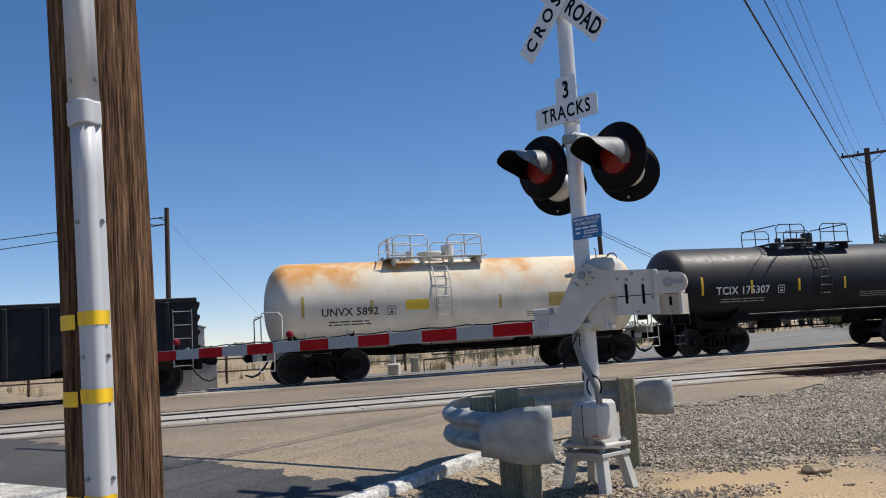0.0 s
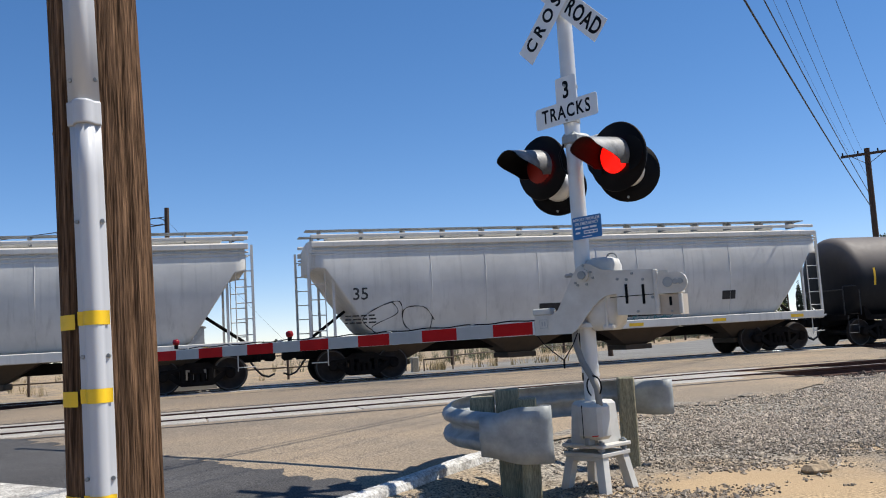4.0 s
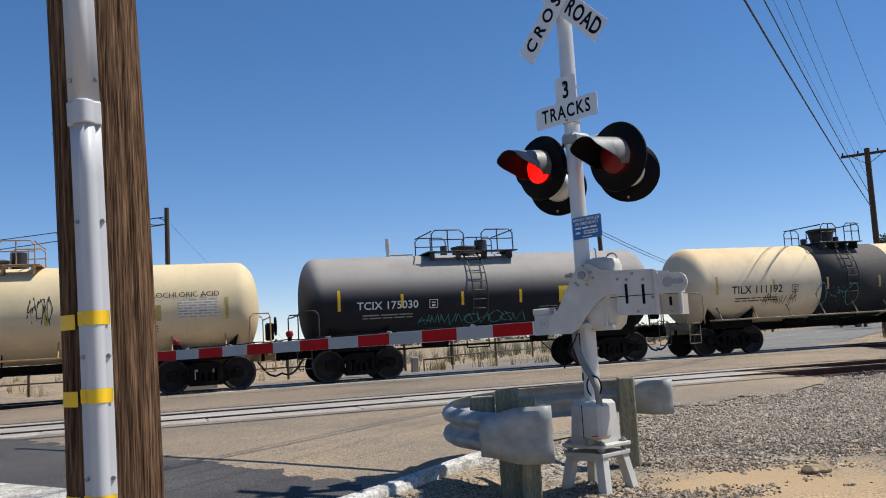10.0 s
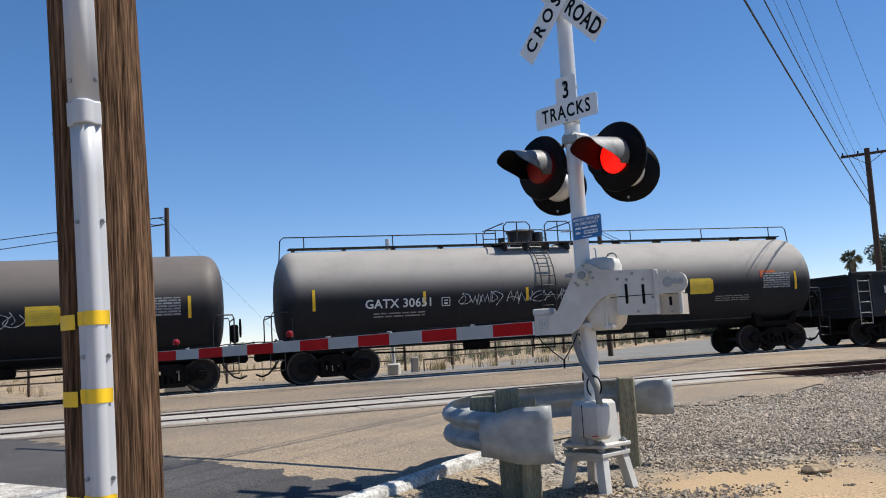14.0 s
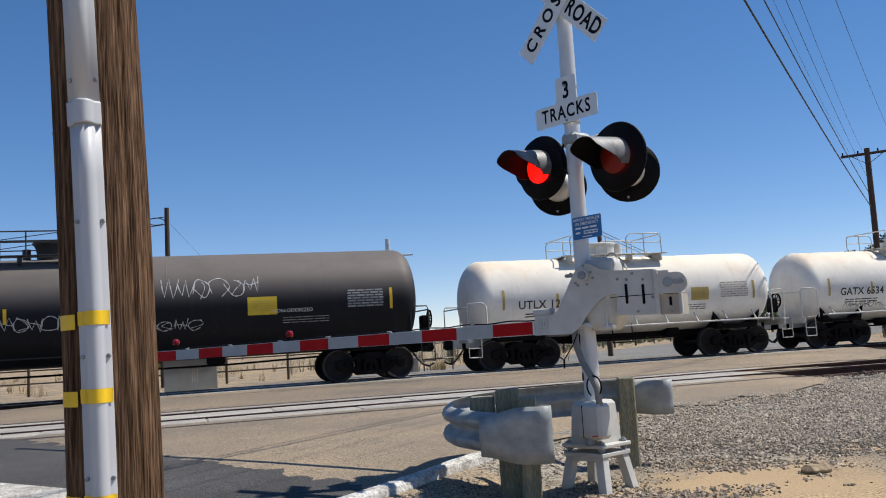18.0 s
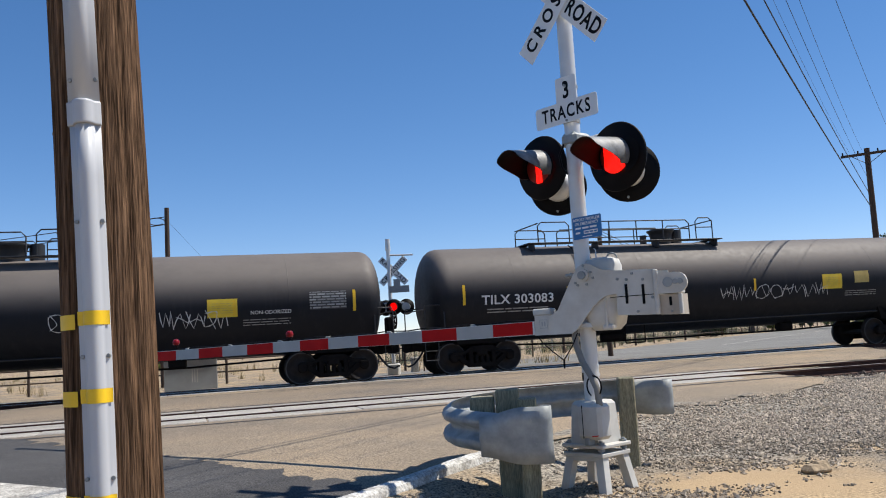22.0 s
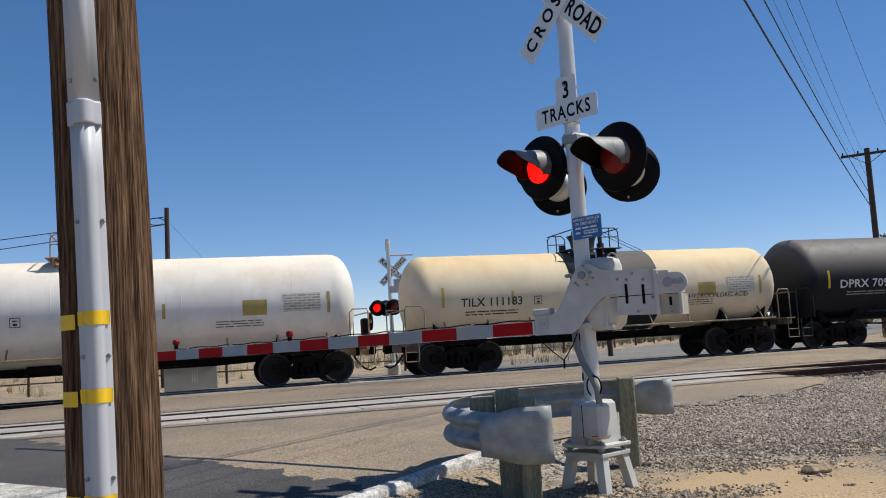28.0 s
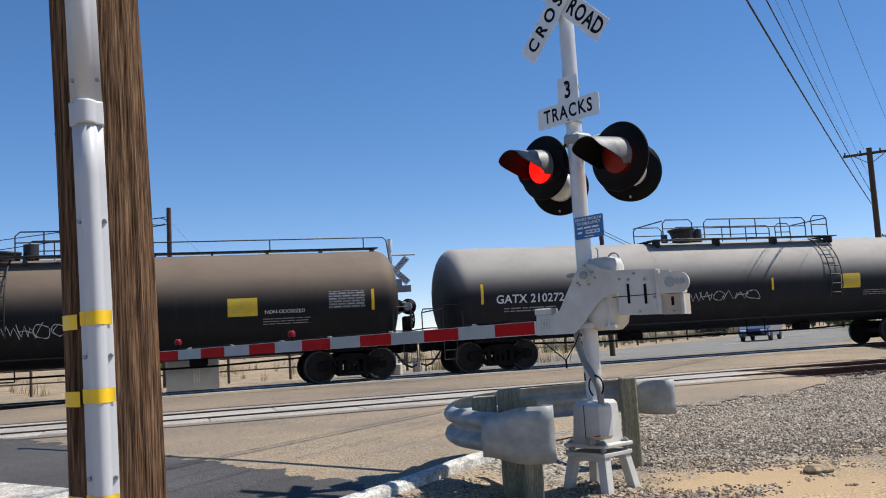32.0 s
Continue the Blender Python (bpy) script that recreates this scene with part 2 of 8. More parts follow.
def car_paint(name, base, dust, dust_light_amount=0.6, rust=0.0, rough=0.45, streak=0.35, low=None, low_z=0.0):
    """Car paint: road dust settled on the crown, on dark tanks with sunlight painted in, grime streaks run down the
    side, rust spots. low: a painted lower part below low_z.
    """
    mat = bpy.data.materials.new(name)
    mat.use_nodes = True
    nt = mat.node_tree
    bs = nt.nodes["Principled BSDF"]
    bs.inputs["Specular IOR Level"].default_value = 0.18
    co = nt.nodes.new("ShaderNodeTexCoord")
    sep = nt.nodes.new("ShaderNodeSeparateXYZ")
    nt.links.new(co.outputs["Object"], sep.inputs[0])

    def noise_tex(scale, stretch, detail=5):
        mp = nt.nodes.new("ShaderNodeMapping")
        mp.inputs["Scale"].default_value = stretch
        tx = nt.nodes.new("ShaderNodeTexNoise")
        tx.inputs["Scale"].default_value, tx.inputs["Detail"].default_value, tx.inputs["Roughness"].default_value = scale, detail, 0.6
        nt.links.new(co.outputs["Object"], mp.inputs[0])
        nt.links.new(mp.outputs[0], tx.inputs[0])
        return tx.outputs[0]

    def mix(fac, a, b):
        mx = nt.nodes.new("ShaderNodeMix")
        mx.data_type = "RGBA"
        nt.links.new(fac, mx.inputs[0])
        for sock, val in ((mx.inputs[6], a), (mx.inputs[7], b)):
            if isinstance(val, tuple):
                sock.default_value = (*val, 1)
            else:
                nt.links.new(val, sock)
        return mx.outputs[2]

    def span(val, a, b, c=0.0, d=1.0):
        mr = nt.nodes.new("ShaderNodeMapRange")
        mr.interpolation_type = "SMOOTHSTEP"
        for i, x in enumerate((a, b, c, d)):
            mr.inputs[i + 1].default_value = x
        nt.links.new(val, mr.inputs[0])
        return mr.outputs[0]

    def times(a, b):
        ma = nt.nodes.new("ShaderNodeMath")
        ma.operation = "MULTIPLY"
        nt.links.new(a, ma.inputs[0])
        if isinstance(b, float):
            ma.inputs[1].default_value = b
        else:
            nt.links.new(b, ma.inputs[1])
        return ma.outputs[0]

    colour = mix(span(noise_tex(0.9, (1, 1, 1)), 0.35, 0.65), tuple(c * 0.86 for c in base), base)
    if low:
        ma = nt.nodes.new("ShaderNodeMath")
        ma.operation = "LESS_THAN"
        ma.inputs[1].default_value = low_z
        nt.links.new(sep.outputs["Z"], ma.inputs[0])
        colour = mix(ma.outputs[0], colour, low)
    streaks = span(noise_tex(2.2, (3.0, 3.0, 0.12)), 0.5, 0.75)
    colour = mix(times(streaks, streak), colour, tuple(c * 0.45 + 0.02 for c in base))
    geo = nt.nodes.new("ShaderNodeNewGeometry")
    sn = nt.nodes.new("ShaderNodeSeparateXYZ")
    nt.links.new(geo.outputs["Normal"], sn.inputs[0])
    # dark paints: the crown's sunlight is put into the colour along with the dust
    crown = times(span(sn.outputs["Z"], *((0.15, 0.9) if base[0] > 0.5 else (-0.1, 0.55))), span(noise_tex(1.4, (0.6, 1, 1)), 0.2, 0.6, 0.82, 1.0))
    colour = mix(times(crown, dust_light_amount), colour, dust)
    if rust > 0:
        spots = times(span(noise_tex(0.55, (0.8, 1, 0.6), 7), 0.5 - 0.06 * rust, 0.74 - 0.12 * rust), span(sn.outputs["Z"], 0.0, 0.7))
        colour = mix(times(spots, min(1.0, rust)), colour, (0.60, 0.29, 0.09))
    nt.links.new(colour, bs.inputs["Base Color"])
    rr = span(noise_tex(6.0, (1, 1, 1)), 0.3, 0.7, rough + 0.14, rough + 0.24)
    nt.links.new(rr, bs.inputs["Roughness"])
    bp = nt.nodes.new("ShaderNodeBump")
    bp.inputs["Strength"].default_value, bp.inputs["Distance"].default_value = 0.012, 0.01
    nt.links.new(noise_tex(0.8, (0.7, 1, 1), 1), bp.inputs["Height"])
    nt.links.new(bp.outputs[0], bs.inputs["Normal"])
    return mat


def glow(name, colour, strength):
    mat = bpy.data.materials.new(name)
    mat.use_nodes = True
    bs = mat.node_tree.nodes["Principled BSDF"]
    bs.inputs["Base Color"].default_value = (*[c * 0.6 for c in colour], 1)
    bs.inputs["Emission Color"].default_value = (*colour, 1)
    bs.inputs["Emission Strength"].default_value = strength
    return mat


def red_glass(name):
    """Ribbed red lens: lets the lamp behind show through, tinted."""
    mat = bpy.data.materials.new(name)
    mat.use_nodes = True
    nt = mat.node_tree
    bs = nt.nodes["Principled BSDF"]
    bs.inputs["Base Color"].default_value = (0.52, 0.04, 0.025, 1)
    bs.inputs["Roughness"].default_value = 0.35
    tr = nt.nodes.new("ShaderNodeBsdfTransparent")
    tr.inputs[0].default_value = (1.0, 0.16, 0.12, 1)
    mx = nt.nodes.new("ShaderNodeMixShader")
    mx.inputs[0].default_value = 0.5
    nt.links.new(bs.outputs[0], mx.inputs[1])
    nt.links.new(tr.outputs[0], mx.inputs[2])
    nt.links.new(mx.outputs[0], nt.nodes["Material Output"].inputs[0])
    return mat


ASPHALT = material("asphalt", (0.078, 0.074, 0.072), 0.88, 0, 0.4, 0.6, bump=0.6, bump_scale=60, fine=0.6, spec=0.3)
PAVEMENT = material("worn_pavement", (0.315, 0.238, 0.155), 0.88, 0, 0.3, 0.33, dark=(0.19, 0.157, 0.12), bump=0.6, bump_scale=55, fine=0.6, spec=0.3)


def dust_by_edge(mat):
    """Dust lies on the pavement's right side; the driven lanes further left are greyer."""
    nt = mat.node_tree
    bs = nt.nodes["Principled BSDF"]
    was = bs.inputs["Base Color"].links[0].from_socket
    co = nt.nodes.new("ShaderNodeTexCoord")
    dot = nt.nodes.new("ShaderNodeVectorMath")
    dot.operation = "DOT_PRODUCT"
    dot.inputs[1].default_value = (math.sin(radians(42)), -math.cos(radians(42)), 0)
    nt.links.new(co.outputs["Object"], dot.inputs[0])
    no = nt.nodes.new("ShaderNodeTexNoise")
    no.inputs["Scale"].default_value, no.inputs["Detail"].default_value = 0.55, 6
    nt.links.new(co.outputs["Object"], no.inputs[0])
    ad = nt.nodes.new("ShaderNodeMath")
    ad.operation = "MULTIPLY_ADD"
    ad.inputs[1].default_value = 5.0
    nt.links.new(no.outputs[0], ad.inputs[0])
    nt.links.new(dot.outputs["Value"], ad.inputs[2])
    mr = nt.nodes.new("ShaderNodeMapRange")
    mr.interpolation_type = "SMOOTHSTEP"
    mr.inputs[1].default_value, mr.inputs[2].default_value = -8.0, -3.0
    mr.inputs[3].default_value, mr.inputs[4].default_value = 1, 0
    nt.links.new(ad.outputs[0], mr.inputs[0])
    mx = nt.nodes.new("ShaderNodeMix")
    mx.data_type, mx.blend_type = "RGBA", "MULTIPLY"
    mx.inputs[7].default_value = (0.80, 0.81, 0.85, 1)
    nt.links.new(mr.outputs[0], mx.inputs[0])
    nt.links.new(was, mx.inputs[6])
    nt.links.new(mx.outputs[2], bs.inputs["Base Color"])


dust_by_edge(PAVEMENT)
PANEL = material("concrete_panel", (0.46, 0.42, 0.36), 0.85, 0, 0.3, 0.7, dark=(0.25, 0.235, 0.215), bump=0.3, bump_scale=60, fine=0.35, island=0.2)
SEAM = material("black_rubber", (0.025, 0.024, 0.026), 0.7, 0, 0.3, 3)
SOIL = material("sandy_soil", (0.36, 0.27, 0.17), 0.95, 0, 0.35, 0.35, bump=0.6, bump_scale=25, fine=0.4)
STONE = material("ballast_stone", (0.345, 0.285, 0.217), 0.9, 0, 0.3, 8, island=0.95, bump=0.3, bump_scale=60)
STONE_BROWN = material("dusty_pebble", (0.33, 0.27, 0.205), 0.95, 0, 0.3, 8, island=0.85, bump=0.3, bump_scale=60)
RAIL = material("rail_steel", (0.075, 0.035, 0.026), 0.75, 0.1, 0.4, 5, spec=0.2)
RAIL_DULL = material("dull_rail_top", (0.20, 0.16, 0.14), 0.5, 0.5, 0.3, 5)
STONE_DARK = material("dark_ballast", (0.075, 0.055, 0.046), 0.9, 0, 0.3, 8, island=0.6, spec=0.2)
RAIL_TOP = material("polished_rail", (0.62, 0.62, 0.63), 0.25, 1.0, 0.15, 6)
TIE = material("tarred_tie", (0.06, 0.045, 0.035), 0.85, 0, 0.5, 4, bump=0.5, bump_scale=30, stretch=(4, 1, 4), island=0.3)
WHITE_LINE = material("road_paint", (0.56, 0.53, 0.47), 0.8, 0, 0.4, 5, dark=(0.24, 0.22, 0.19), bump=0.5, bump_scale=60, fine=0.5, sharp=0.14)
CURB_PAINT = material("white_curb_paint", (0.66, 0.65, 0.62), 0.75, 0, 0.35, 6, dark=(0.27, 0.25, 0.22), bump=0.8, bump_scale=40, fine=0.4, sharp=0.2)
POLE_WOOD = material("weathered_pole_wood", (0.21, 0.124, 0.073), 0.92, 0, 0.4, 8.0, dark=(0.04, 0.024, 0.015), bump=1.0, bump_scale=24, stretch=(7, 7, 0.3), fine=0.6, spec=0.05, sharp=0.2)
POLE_DARK = material("creosoted_wood", (0.085, 0.052, 0.034), 0.85, 0, 0.4, 2.5, bump=0.8, bump_scale=26, stretch=(6, 6, 0.4))
POST_WOOD = material("grey_green_post_wood", (0.32, 0.29, 0.19), 0.85, 0, 0.4, 3, dark=(0.15, 0.14, 0.09), bump=0.6, bump_scale=30, stretch=(8, 8, 0.6), fine=0.4)
CONDUIT = material("grey_pvc", (0.55, 0.56, 0.58), 0.45, 0, 0.12, 2, stretch=(1, 1, 0.3))
TAPE = material("yellow_reflective_tape", (0.92, 0.58, 0.01), 0.45, 0, 0.1, 8)
ALU = material("aluminium_paint", (0.66, 0.66, 0.65), 0.42, 0.25, 0.14, 4, bump=0.05, bump_scale=60)
ZINC = material("galvanized_steel", (0.36, 0.375, 0.37), 0.6, 0.15, 0.25, 7, dark=(0.21, 0.225, 0.225), bump=0.06, bump_scale=40)
CASTING = material("white_painted_casting", (0.62, 0.605, 0.56), 0.55, 0, 0.3, 4, dark=(0.46, 0.435, 0.385), bump=0.08, bump_scale=30)
WEIGHT = material("tan_painted_casting", (0.50, 0.44, 0.36), 0.6, 0, 0.25, 4, dark=(0.38, 0.33, 0.27), bump=0.08, bump_scale=30)
BLACK = material("black_enamel", (0.005, 0.005, 0.006), 0.6, 0, 0.3, 5, spec=0.12)
SIGN_WHITE = material("white_sign_sheeting", (0.80, 0.80, 0.79), 0.45, 0, 0.06, 4)
SIGN_BLACK = material("black_sign_ink", (0.008, 0.008, 0.009), 0.6, 0, 0.1, 5, spec=0.12)
SIGN_BLUE = material("blue_sign_sheeting", (0.018, 0.15, 0.40), 0.4, 0, 0.1, 5)
ARM_RED = material("red_reflective_sheeting", (0.52, 0.010, 0.010), 0.55, 0, 0.2, 5, spec=0.12)
ARM_WHITE = material("silver_reflective_sheeting", (0.44, 0.435, 0.42), 0.5, 0, 0.12, 5, spec=0.25)
VISOR = material("dulled_visor_metal", (0.26, 0.26, 0.26), 0.5, 0.2, 0.5, 8, dark=(0.05, 0.05, 0.05))
LENS = red_glass("red_lens_glass")
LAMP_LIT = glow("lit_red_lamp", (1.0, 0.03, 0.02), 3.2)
ARM_LAMP = material("deep_red_lens", (0.26, 0.004, 0.008), 0.3, 0, 0.3, 8, spec=0.3)
GALV_WIRE = material("dark_wire", (0.02, 0.02, 0.022), 0.6, 0, 0.2, 3)
FENCE = material("rusty_pipe_fence", (0.085, 0.06, 0.045), 0.8, 0.2, 0.4, 4)
BARK = material("grey_bark", (0.13, 0.10, 0.075), 0.9, 0, 0.4, 5, bump=0.5, bump_scale=20, stretch=(4, 4, 0.6))
LEAF = material("green_leaves", (0.19, 0.215, 0.06), 0.7, 0, 0.4, 1.0, island=0.55)
LEAF_DARK = material("dark_conifer_leaves", (0.065, 0.085, 0.042), 0.75, 0, 0.4, 1.0, island=0.5)
LEAF_GREY = material("grey_green_leaves", (0.17, 0.185, 0.11), 0.75, 0, 0.4, 1.0, island=0.5)
DRY = material("dry_grass", (0.42, 0.33, 0.18), 0.9, 0, 0.3, 2.0, island=0.4)
SHED = material("weathered_metal_siding", (0.36, 0.37, 0.36), 0.6, 0.2, 0.2, 2)
STEEL_BOX = material("brushed_steel", (0.40, 0.40, 0.39), 0.4, 0.5, 0.15, 3)
# train
UNDER = material("grimy_black_steel", (0.013, 0.011, 0.010), 0.85, 0.0, 0.5, 3, spec=0.08)
WHEEL = material("wheel_steel", (0.04, 0.03, 0.025), 0.65, 0.2, 0.45, 6, spec=0.25)
TREAD = material("bright_wheel_rim", (0.10, 0.09, 0.085), 0.5, 0.5, 0.4, 5)
MARK_WHITE = material("white_lettering", (0.72, 0.72, 0.70), 0.6, 0, 0.25, 6)
MARK_GREY = material("faded_lettering", (0.31, 0.31, 0.30), 0.6, 0, 0.4, 6)
MARK_BLACK = material("black_lettering", (0.03, 0.03, 0.03), 0.6, 0, 0.2, 6)
MARK_YELLOW = material("yellow_lettering", (0.70, 0.48, 0.03), 0.6, 0, 0.2, 6)
CHEVRON = material("yellow_reflector", (0.78, 0.47, 0.01), 0.5, 0, 0.15, 5)
CHEVRON_OLD = material("faded_ochre_reflector", (0.50, 0.36, 0.10), 0.6, 0, 0.25, 5)
PLACARD = material("yellow_placard", (0.72, 0.50, 0.03), 0.55, 0, 0.15, 5)
RAILING_BLACK = material("black_railing_paint", (0.02, 0.02, 0.022), 0.55, 0, 0.3, 6)
RAILING_WHITE = material("white_railing_paint", (0.62, 0.60, 0.55), 0.55, 0, 0.3, 6)
RAILING_CREAM = material("dirty_cream_frame_paint", (0.36, 0.29, 0.19), 0.7, 0, 0.45, 5, dark=(0.14, 0.105, 0.07))
RUN_RUST = material("rust_run_stain", (0.55, 0.30, 0.13), 0.8, 0, 0.4, 6)
RAILING_RUST = material("rust_stained_railing", (0.45, 0.27, 0.12), 0.65, 0, 0.4, 6)
TAG_WHITE = material("white_spray_paint", (0.58, 0.58, 0.57), 0.7, 0, 0.35, 7)
TAG_TEAL = material("teal_spray_paint", (0.05, 0.28, 0.30), 0.7, 0, 0.4, 7)
TAG_GREEN = material("green_spray_paint", (0.05, 0.36, 0.16), 0.7, 0, 0.4, 7)
TAG_RED = material("maroon_spray_paint", (0.20, 0.025, 0.04), 0.7, 0, 0.4, 7)
TAG_BLUE = material("blue_spray_paint", (0.04, 0.22, 0.45), 0.7, 0, 0.4, 7)
TAG_BLACK = material("black_spray_paint", (0.02, 0.02, 0.022), 0.7, 0, 0.4, 7)
TAG_ORANGE = material("orange_spray_paint", (0.50, 0.12, 0.03), 0.7, 0, 0.4, 7)
TAG_TEAL_PALE = material("pale_teal_spray_paint", (0.30, 0.50, 0.50), 0.7, 0, 0.35, 5)
TAG_SKY = material("sky_blue_spray_paint", (0.20, 0.42, 0.66), 0.7, 0, 0.35, 5)
TAG_SILVER = material("silver_spray_paint", (0.55, 0.56, 0.57), 0.5, 0.1, 0.2, 5)
TAG_PINK = material("pink_spray_paint", (0.62, 0.12, 0.30), 0.7, 0, 0.3, 5)
PATCH_TAN = material("tan_grey_overpaint", (0.46, 0.43, 0.38), 0.7, 0, 0.2, 3)
TAG_OLIVE = material("olive_spray_paint", (0.30, 0.33, 0.05), 0.7, 0, 0.4, 7)

# ---- ground, road and tracks; x runs along the train's track, y away from the camera ----
ROAD = radians(42.0)
TRACKS_AT = (25.79, 15.5)
RAIL_Z = 0.558


def along(x, y):
    """Distance along and to the right of the skewed road."""
    return x * math.cos(ROAD) + y * math.sin(ROAD), x * math.sin(ROAD) - y * math.cos(ROAD)


def from_road(s, d):
    return s * math.cos(ROAD) + d * math.sin(ROAD), s * math.sin(ROAD) - d * math.cos(ROAD)


def step(v, a, b):
    t = min(1.0, max(0.0, (v - a) / (b - a)))
    return t * t * (3 - 2 * t)


EDGE_S = (0.0, 7.3, 11.7, 12.6, 15.1, 17.2, 17.8, 19.4, 20.4, 22.0, 25.2, 28.0, 35.0, 60.0)
EDGE_D = (-4.05, -4.05, -4.15, -3.78, -2.5, -2.75, -3.5, -4.3, -3.6, -2.9, -2.3, -2.5, -4.0, -5.5)


def right_edge(s):
    return float(np.interp(s, EDGE_S, EDGE_D))


def road_z(y):
    return 0.385 + 0.067 * step(y, 6.0, 9.5) + 0.055 * step(y, 8.0, 14.0) - 0.12 * step(y, 28.5, 36.0)


def ground_z(x, y):
    s, d = along(x, y)
    soft = 0.16 + 1.1 * step(s, 7.2, 9.5)
    inside = step(right_edge(s) + soft - d, 0.0, soft) * step(d + 20.85, 0.0, 0.35)
    out = 0.05 + 0.2 * step(y, 1.0, 6.3) + 0.13 * step(y, 8.0, 13.0) + 0.07 * step(y, 28.0, 34.0)
    far = step(y, 30.0, 36.0)
    if s < 8.5:
        out += 0.14 * (1 - step(d - right_edge(s), 0.1, 0.75))
    out += (road_z(y) - 0.02 - out) * far
    return out + (road_z(y) - out) * inside + 0.02 * noise.noise(Vector((x * 0.6, y * 0.6, 0))) * (1 - inside) + 0.012 * noise.noise(Vector((x * 2.3, y * 2.3, 5))) * (1 - inside)


def axis_values(a, b, fine_a, fine_b, fine, grow=1.35):
    vals = list(np.arange(fine_a, fine_b + 1e-6, fine))
    st, v = fine, fine_b
    while v < b:
        st *= grow
        v += st
        vals.append(min(v, b))
    st, v = fine, fine_a
    while v > a:
        st *= grow
        v -= st
        vals.insert(0, max(v, a))
    return vals


def sheet(xs, ys, zf):
    sh = Shape()
    nx = len(xs)
    sh.v = [(x, y, zf(x, y)) for y in ys for x in xs]
    sh.f = [(j * nx + i, j * nx + i + 1, (j + 1) * nx + i + 1, (j + 1) * nx + i) for j in range(len(ys) - 1) for i in range(nx - 1)]
    sh.s = [True] * len(sh.f)
    return sh


def ground_material():
    """Sandy soil that gives way to crushed grey stone beside the tracks and to dry grass far off."""
    mat = material("ground_soil", (0.36, 0.262, 0.155), 0.95, 0, 0.3, 0.75, dark=(0.21, 0.172, 0.128), bump=0.8, bump_scale=45, fine=0.7, spec=0.2, sharp=0.1)
    nt = mat.node_tree
    bs = nt.nodes["Principled BSDF"]
    soil = bs.inputs["Base Color"].links[0].from_socket
    co = nt.nodes.new("ShaderNodeTexCoord")
    vo = nt.nodes.new("ShaderNodeTexVoronoi")
    vo.inputs["Scale"].default_value = 42
    nt.links.new(co.outputs["Object"], vo.inputs[0])
    stone = nt.nodes.new("ShaderNodeValToRGB")
    stone.color_ramp.elements[0].color, stone.color_ramp.elements[1].color = (0.035, 0.03, 0.025, 1), (0.42, 0.37, 0.30, 1)
    sx = nt.nodes.new("ShaderNodeSeparateColor")
    nt.links.new(vo.outputs["Color"], sx.inputs[0])
    nt.links.new(sx.outputs[0], stone.inputs[0])
    sp = nt.nodes.new("ShaderNodeSeparateXYZ")
    nt.links.new(co.outputs["Object"], sp.inputs[0])
    no = nt.nodes.new("ShaderNodeTexNoise")
    no.inputs["Scale"].default_value, no.inputs["Detail"].default_value = 0.7, 6
    nt.links.new(co.outputs["Object"], no.inputs[0])
    wob = nt.nodes.new("ShaderNodeMath")
    wob.operation = "MULTIPLY_ADD"
    wob.inputs[1].default_value = 3.4
    nt.links.new(no.outputs[0], wob.inputs[0])
    nt.links.new(sp.outputs[1], wob.inputs[2])
    a = nt.nodes.new("ShaderNodeMapRange")
    a.interpolation_type = "SMOOTHSTEP"
    a.inputs[1].default_value, a.inputs[2].default_value = 8.4, 9.6
    nt.links.new(wob.outputs[0], a.inputs[0])
    b = nt.nodes.new("ShaderNodeMapRange")
    b.interpolation_type = "SMOOTHSTEP"
    b.inputs[1].default_value, b.inputs[2].default_value = 29.0, 32.0
    b.inputs[3].default_value, b.inputs[4].default_value = 1, 0
    nt.links.new(wob.outputs[0], b.inputs[0])
    m = nt.nodes.new("ShaderNodeMath")
    m.operation = "MULTIPLY"
    nt.links.new(a.outputs[0], m.inputs[0])
    nt.links.new(b.outputs[0], m.inputs[1])
    mx = nt.nodes.new("ShaderNodeMix")
    mx.data_type = "RGBA"
    nt.links.new(m.outputs[0], mx.inputs[0])
    nt.links.new(soil, mx.inputs[6])
    nt.links.new(stone.outputs[0], mx.inputs[7])
    # bare orange sand in front
    far = nt.nodes.new("ShaderNodeVectorMath")
    far.operation = "DISTANCE"
    far.inputs[1].default_value = (4.5, 6.15, 0.25)
    nt.links.new(co.outputs["Object"], far.inputs[0])
    edge = nt.nodes.new("ShaderNodeTexNoise")
    edge.inputs["Scale"].default_value, edge.inputs["Detail"].default_value = 2.2, 6
    nt.links.new(co.outputs["Object"], edge.inputs[0])
    sum_ = nt.nodes.new("ShaderNodeMath")
    sum_.operation = "MULTIPLY_ADD"
    sum_.inputs[1].default_value = 1.6
    nt.links.new(edge.outputs[0], sum_.inputs[0])
    nt.links.new(far.outputs["Value"], sum_.inputs[2])
    patch = nt.nodes.new("ShaderNodeMapRange")
    patch.interpolation_type = "SMOOTHSTEP"
    patch.inputs[1].default_value, patch.inputs[2].default_value = 1.2, 1.9
    patch.inputs[3].default_value, patch.inputs[4].default_value = 0.9, 0.0
    nt.links.new(sum_.outputs[0], patch.inputs[0])
    sand = nt.nodes.new("ShaderNodeMix")
    sand.data_type = "RGBA"
    sand.inputs[7].default_value = (0.40, 0.285, 0.165, 1)
    nt.links.new(patch.outputs[0], sand.inputs[0])
    nt.links.new(mx.outputs[2], sand.inputs[6])
    nt.links.new(sand.outputs[2], bs.inputs["Base Color"])
    return mat


